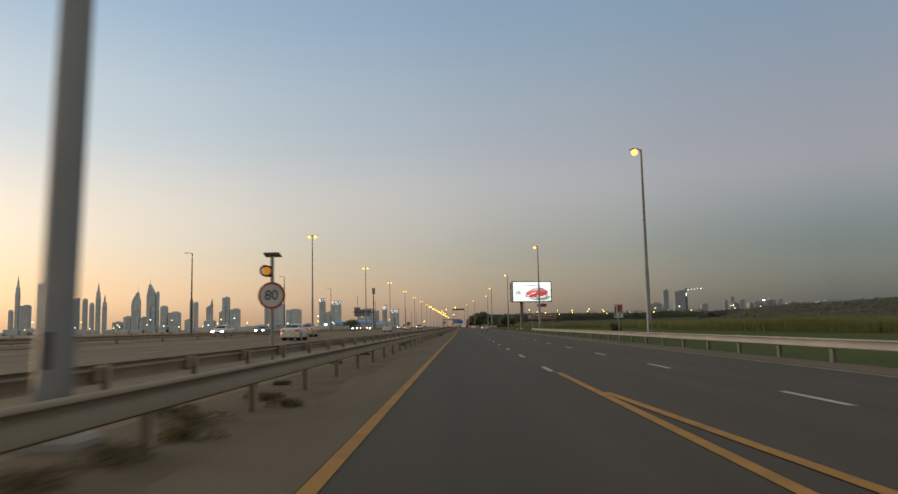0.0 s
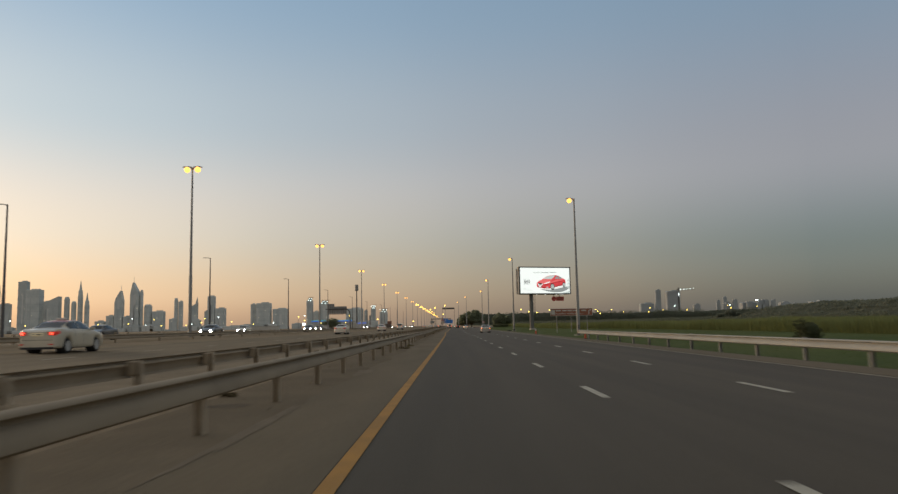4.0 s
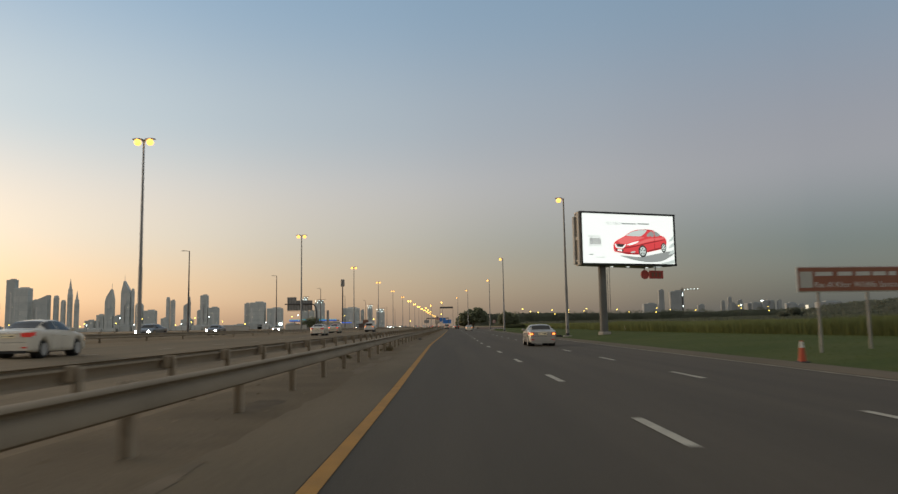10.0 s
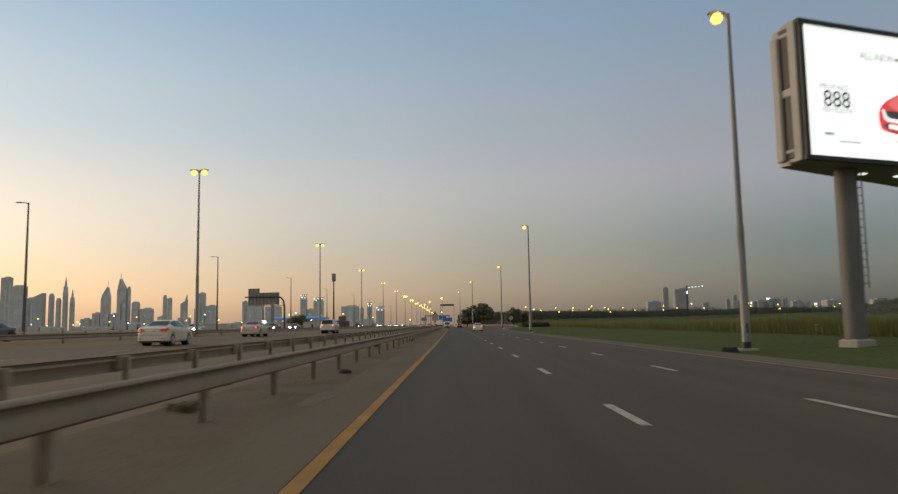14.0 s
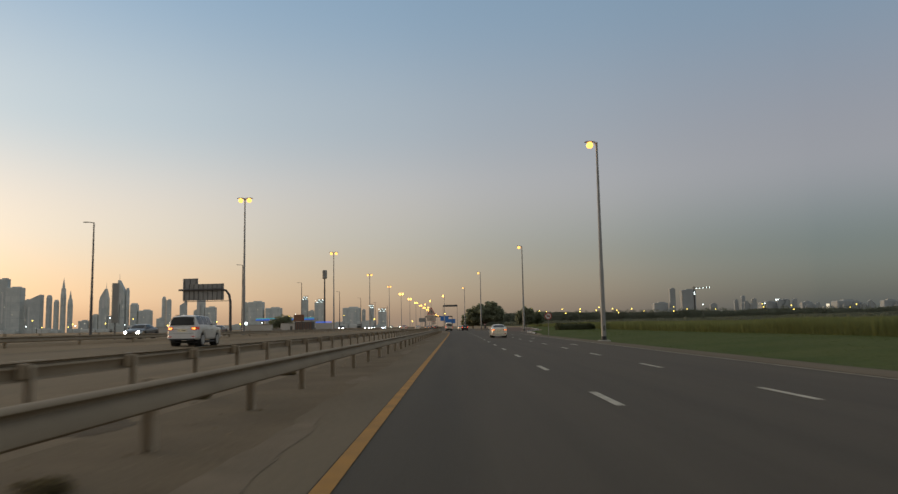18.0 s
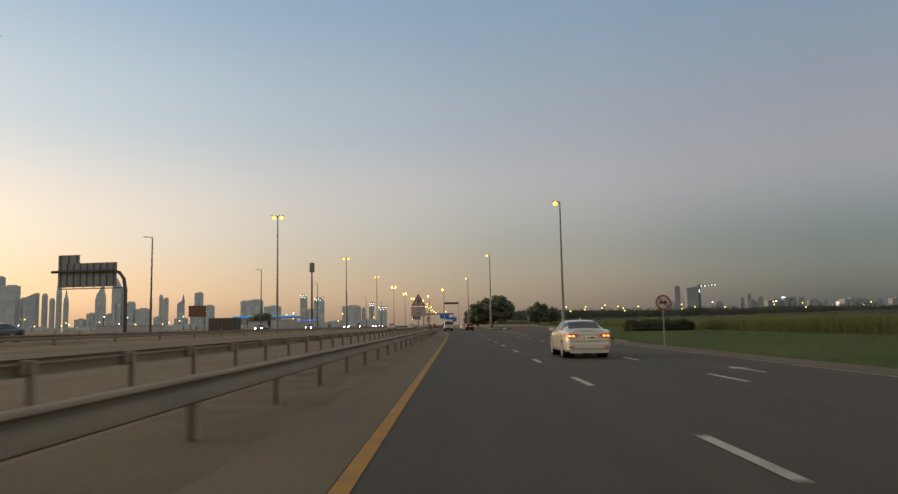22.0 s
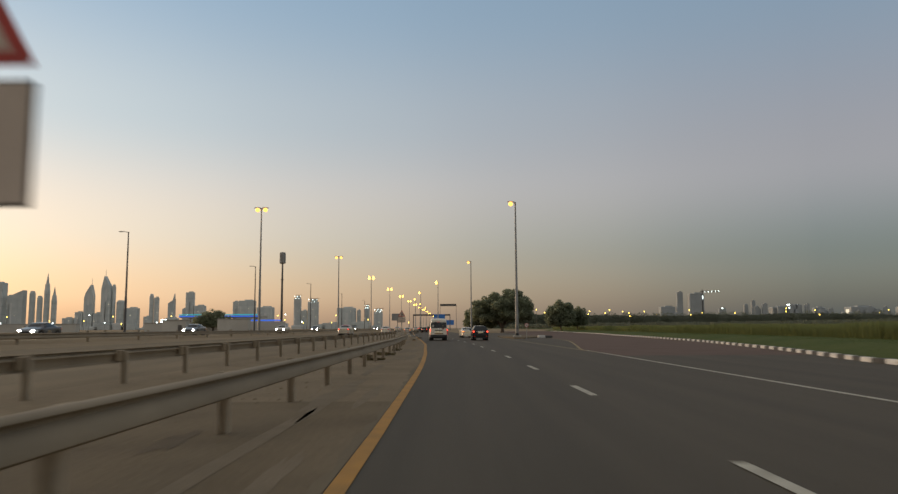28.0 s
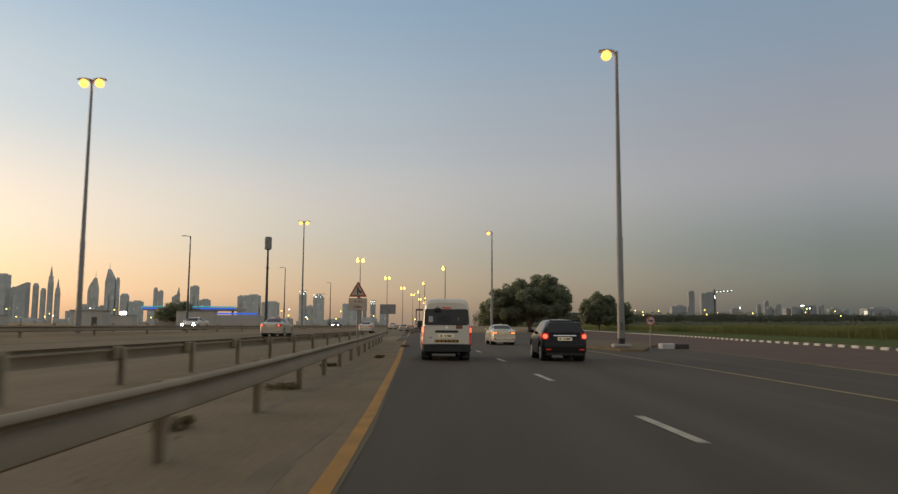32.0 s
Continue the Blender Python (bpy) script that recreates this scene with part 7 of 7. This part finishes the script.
d = keep(d, d[0] > np.maximum(edge * (d[1] > 345), 12.0))
solid("grass", blade_mesh(d, np.array([lie(a, b) for a, b in zip(d[0].tolist(), d[1].tolist())]) - 0.005), BLADE, "short green grass of the verge", "grass", kind="stuff")
# the reed bed: a dense inner mass, thousands of blades over its front and crown
def reed_edge(y):
    wave = np.sin(y * 0.043 + 1.2) * 1.6 + np.sin(y * 0.017) * 2.2
    return np.maximum(27 + wave, (np.interp(y, KERB_Y, KERB_X) + 9 + 0.4 * wave) * (y > 345))


def reed_top(y):
    return np.interp(y, (-60, 150, 280, 345, 740), (0.95, 1.05, 1.05, 1.0, 1.1)) + 0.10 * np.sin(y * 0.11) + 0.08 * np.sin(y * 0.31 + 1)


g = Geo()
ys = np.array(steps(-60, 740, 2.5))
prof = ((0.5, None), (0.9, 0.55), (1.8, 0.90), (5.0, 1.0), (30.0, 1.0), (95.0, 0.95))
for y in ys:
    e, t = float(reed_edge(y)), float(reed_top(y))
    g.v += [(e + dx + 0.3 * math.sin(y * 0.7 + dx), y, lie(e + dx, y) - 0.05 if k is None else lie(e + dx, y) + (t + 0.2) * 0.55 * k + 0.06 * math.sin(y * 1.3 + dx * 2)) for dx, k in prof]
m = len(prof)
g.f += [(i * m + k, i * m + k + 1, i * m + m + k + 1, i * m + m + k) for i in range(len(ys) - 1) for k in range(m - 1)]
n = 380000
y = rng.uniform(-60, 740, n)
depth = np.where(rng.random(n) < 0.5, rng.exponential(1.2, n), rng.exponential(11.0, n))
x = reed_edge(y) + depth
root = np.array([lie(a, b) for a, b in zip(x.tolist(), y.tolist())]) - 0.05
full = reed_top(y) + 0.2
lift = full * np.clip((depth - 0.9) / 1.2, 0, 0.50)
h = (full - lift) * rng.uniform(0.85, 1.12, n)
d = (x, y, h, rng.uniform(0, 2 * np.pi, n), 0.07 * rng.uniform(0.6, 1.3, n), rng.normal(scale=0.11, size=(n, 2)) * full[:, None])
bl = blade_mesh(d, root + lift)
g.add(bl.v, bl.f)
solid("reeds", g, REED, "tall yellow-green reed bed beyond the lawn", "reeds", kind="stuff")


def far_wood(name, pts, h, r, count, size, label):
    """A long belt of bushes as one mass of leaves along a line of points."""
    cs, rs = [], []
    for (xa, ya), (xb, yb) in zip(pts, pts[1:]):
        n = max(2, int(math.hypot(xb - xa, yb - ya) / (r * 1.1)))
        for k in range(n):
            f = k / n
            hh = h * (0.87 + 0.11 * random.random())
            cs.append((xa + (xb - xa) * f, ya + (yb - ya) * f + random.uniform(-r, r), hh - r * 0.75))
            rs.append(r * random.uniform(0.8, 1.2))
            cs.append((xa + (xb - xa) * f, ya + (yb - ya) * f, hh * 0.35))
            rs.append(r)
    g = leaf_cloud(cs, rs, count, size, 0.9)
    rows = []
    for (xa, ya), (xb, yb) in zip(pts, pts[1:]):
        n = max(2, int(math.hypot(xb - xa, yb - ya) / 6))
        for k in range(n):
            f = k / n
            x, y = xa + (xb - xa) * f, ya + (yb - ya) * f
            hh = h * (0.86 + 0.16 * noise.noise((x * 0.012, y * 0.012, 1)) + 0.06 * noise.noise((x * 0.11, y * 0.11, 4)))
            rows.append([(x, y - r, -0.3), (x, y - r * 0.7, hh * 0.7), (x, y, hh), (x, y + r * 0.7, hh * 0.7), (x, y + r, -0.3)])
    g.add([p for q in rows for p in q], [(i * 5 + k, i * 5 + k + 1, i * 5 + 6 + k, i * 5 + 5 + k) for i in range(len(rows) - 1) for k in range(4)])
    solid(name, g, MANGROVE, label, "bushes", kind="stuff")


g = Geo()
ys, ramp = steps(-60, 1240, 10), ((104.0, 0.4), (120.0, 2.2), (160.0, 3.2), (220.0, 4.5), (300.0, 5.9), (380.0, 6.6), (430.0, 0.0))
for y in ys:
    g.v += [(x + 6 * noise.noise((y * 0.01, x * 0.02, 2)), y, z * (1 + 0.16 * noise.noise((y * 0.02, x * 0.013, 5))) + 0.25 * noise.noise((y * 0.2, x * 0.1, 9))) for x, z in ramp]
g.f += [(i * 7 + k, i * 7 + k + 1, i * 7 + 8 + k, i * 7 + 7 + k) for i in range(len(ys) - 1) for k in range(6)]
tops = [v for v in g.v if v[2] > 1.6]
pick = [tops[k] for k in rng.integers(0, len(tops), 5200)]
cover = leaf_cloud([(x + random.uniform(-18, 18), y + random.uniform(-6, 6), z - 0.35) for x, y, z in pick], [random.uniform(0.5, 1.2) for _ in pick], 150000, 0.36)
g.add(cover.v, cover.f)
solid("marsh_bank", g, MARSH, "rising olive ground, haze painted pale, with low scrub across the reeds", "bushes", kind="stuff", smooth=60)
far_wood("mangrove_belt", [(40, 2060), (500, 2060), (1000, 2000), (1450, 1700), (1750, 1100), (1850, 300)], 33.0, 14.0, 120000, 1.7, "dark mangrove belt across the marsh")
far_wood("mangrove_near", [(70, 1300), (190, 1000), (330, 800), (440, 560), (470, 260)], 5.5, 4.0, 40000, 0.8, "low dark bushes in the marsh")
# a long overgrown mound on the bank, falling away at its far end
g = Geo()
hill, hy, hx = [], steps(330, 610, 7), steps(-34, 34, 6)
for y in hy:
    top = 11.8 * min(1.0, max(0.0, (606 - y) / 46)) ** 0.6 * (0.93 + 0.10 * noise.noise((y * 0.021, 3.0, 1)))
    hill += [(228 + d, y, top * math.cos(math.pi * d / 70) ** 0.7 + 0.5 * noise.noise((d * 0.1, y * 0.1, 2))) for d in hx]
m = len(hx)
g.add(hill, [(i * m + j, i * m + j + 1, i * m + m + j + 1, i * m + m + j) for i in range(len(hy) - 1) for j in range(m - 1)])
solid("hill", g, MANGROVE, "low dark overgrown mound beyond the marsh", "hill", kind="structure", smooth=60)
pick = [p for p in (hill[k] for k in rng.integers(0, len(hill), 2600)) if p[2] > 4.5]
solid("hill_bushes", leaf_cloud([(x + random.uniform(-5, 5), y + random.uniform(-4, 4), z - 0.9) for x, y, z in pick], [random.uniform(1.2, 2.3) for _ in pick], 90000, 0.55), MANGROVE, "dark bushes over the mound", "bushes", kind="stuff")
for x, y, r in ((159, 488, 4.4), (166, 497, 3.0), (150, 476, 2.2)):
    t = thing("bush", "dark round bush on the marsh bank", "bush", "bushes on the bank", x=x, y=y, z=2.6)
    part("stem", Geo().tube([(0, 0, -0.6), (0, 0.1, r * 0.5)], [0.22, 0.12], 8), BARK, t, "short stem", 40)
    part("foliage", leaf_cloud([(random.uniform(-1, 1) * r, random.uniform(-1, 1) * r, r * random.uniform(0.35, 0.8)) for _ in range(14)], [r * 0.42] * 14, 5000, 0.4), MANGROVE, t, "dark olive leaves")


def scrub(x, y, s, label):
    """A dry tuft of thin twigs and leaves."""
    t = thing("dry_bush", label, "bush", "dry bushes by the rail", x=x, y=y, z=lie(x, y))
    g = Geo()
    for k in range(9):
        a = random.uniform(0, 2 * math.pi)
        q = random.uniform(0.4, 1.0) * s
        g.tube([(0, 0, 0), (0.4 * q * math.cos(a), 0.4 * q * math.sin(a), 0.3 * s), (q * math.cos(a), q * math.sin(a), random.uniform(0.2, 0.5) * s)], [0.010, 0.006, 0.003], 5)
    part("twig_tuft", g, BARK, t)
    cs = [(random.uniform(-0.7, 0.7) * s, random.uniform(-0.7, 0.7) * s, random.uniform(0.06, 0.28) * s) for _ in range(12)]
    part("foliage", leaf_cloud(cs, [0.26 * s] * 12, 1100, 0.022, 0.6), SCRUB, t, "dry brown-green leaves")


random.seed(23)
for x, y, sz in ((-3.6, 6.2, 0.5), (-3.5, 7.4, 0.55), (-3.3, 9.0, 0.5), (-3.7, 10.2, 0.6), (-4.4, 11.5, 0.5), (-3.0, 12.6, 0.35), (-4.3, 55.0, 0.6), (-4.2, 57.0, 0.5), (-3.0, 98.2, 0.42), (-3.4, 176.5, 0.4), (-3.5, 178.5, 0.35), (-3.6, 181.0, 0.4), (-3.3, 250.0, 0.3),
                 (-3.35, 406.8, 0.36), (-3.1, 406.6, 0.34), (-3.6, 407.3, 0.34), (-3.3, 400.9, 0.35), (-3.0, 401.3, 0.26), (-3.3, 407.2, 0.3), (-3.9, 403.9, 0.35), (-3.6, 408.2, 0.3), (-3.3, 414.0, 0.35), (-3.6, 13.7, 0.4), (-4.6, 436.0, 0.4)):
    scrub(x, y, sz, "dry brown bush on the sand by the rail")
for k in range(40):
    y = 15 + k * 11.5 + random.uniform(-4, 4)
    scrub(random.uniform(-5.4, -4.2), y, random.uniform(0.2, 0.38), "small dry tuft between the guard rails")

# clods, pebbles and blown dirt along the shoulder, too many to count
n = 3200
y = rng.uniform(-15, 470, n)
x = np.interp(y, LANE_Y, LANE_X) + rng.uniform(-5.4, -2.85, n)
size = 0.010 + 0.028 * rng.random(n) ** 4
g = Geo()
for a, b, r in zip(x.tolist(), y.tolist(), size.tolist()):
    z = lie(a, b) + 0.006
    g.add([(a - r, b - r * 0.7, z), (a + r * 0.9, b - r, z), (a + r, b + r * 0.8, z), (a - r * 0.8, b + r, z), (a + r * 0.2, b - r * 0.1, z + r * 0.9)], [(0, 1, 4), (1, 2, 4), (2, 3, 4), (3, 0, 4)])
solid("pebbles", g, mat("clods", (0.27, 0.21, 0.135), 0.95, color2=(0.18, 0.14, 0.09), scale=1.5, fine=0.2, spec=0.1, island=0.4), "scattered clods and pebbles on the dusty shoulder", "pebbles", kind="stuff")
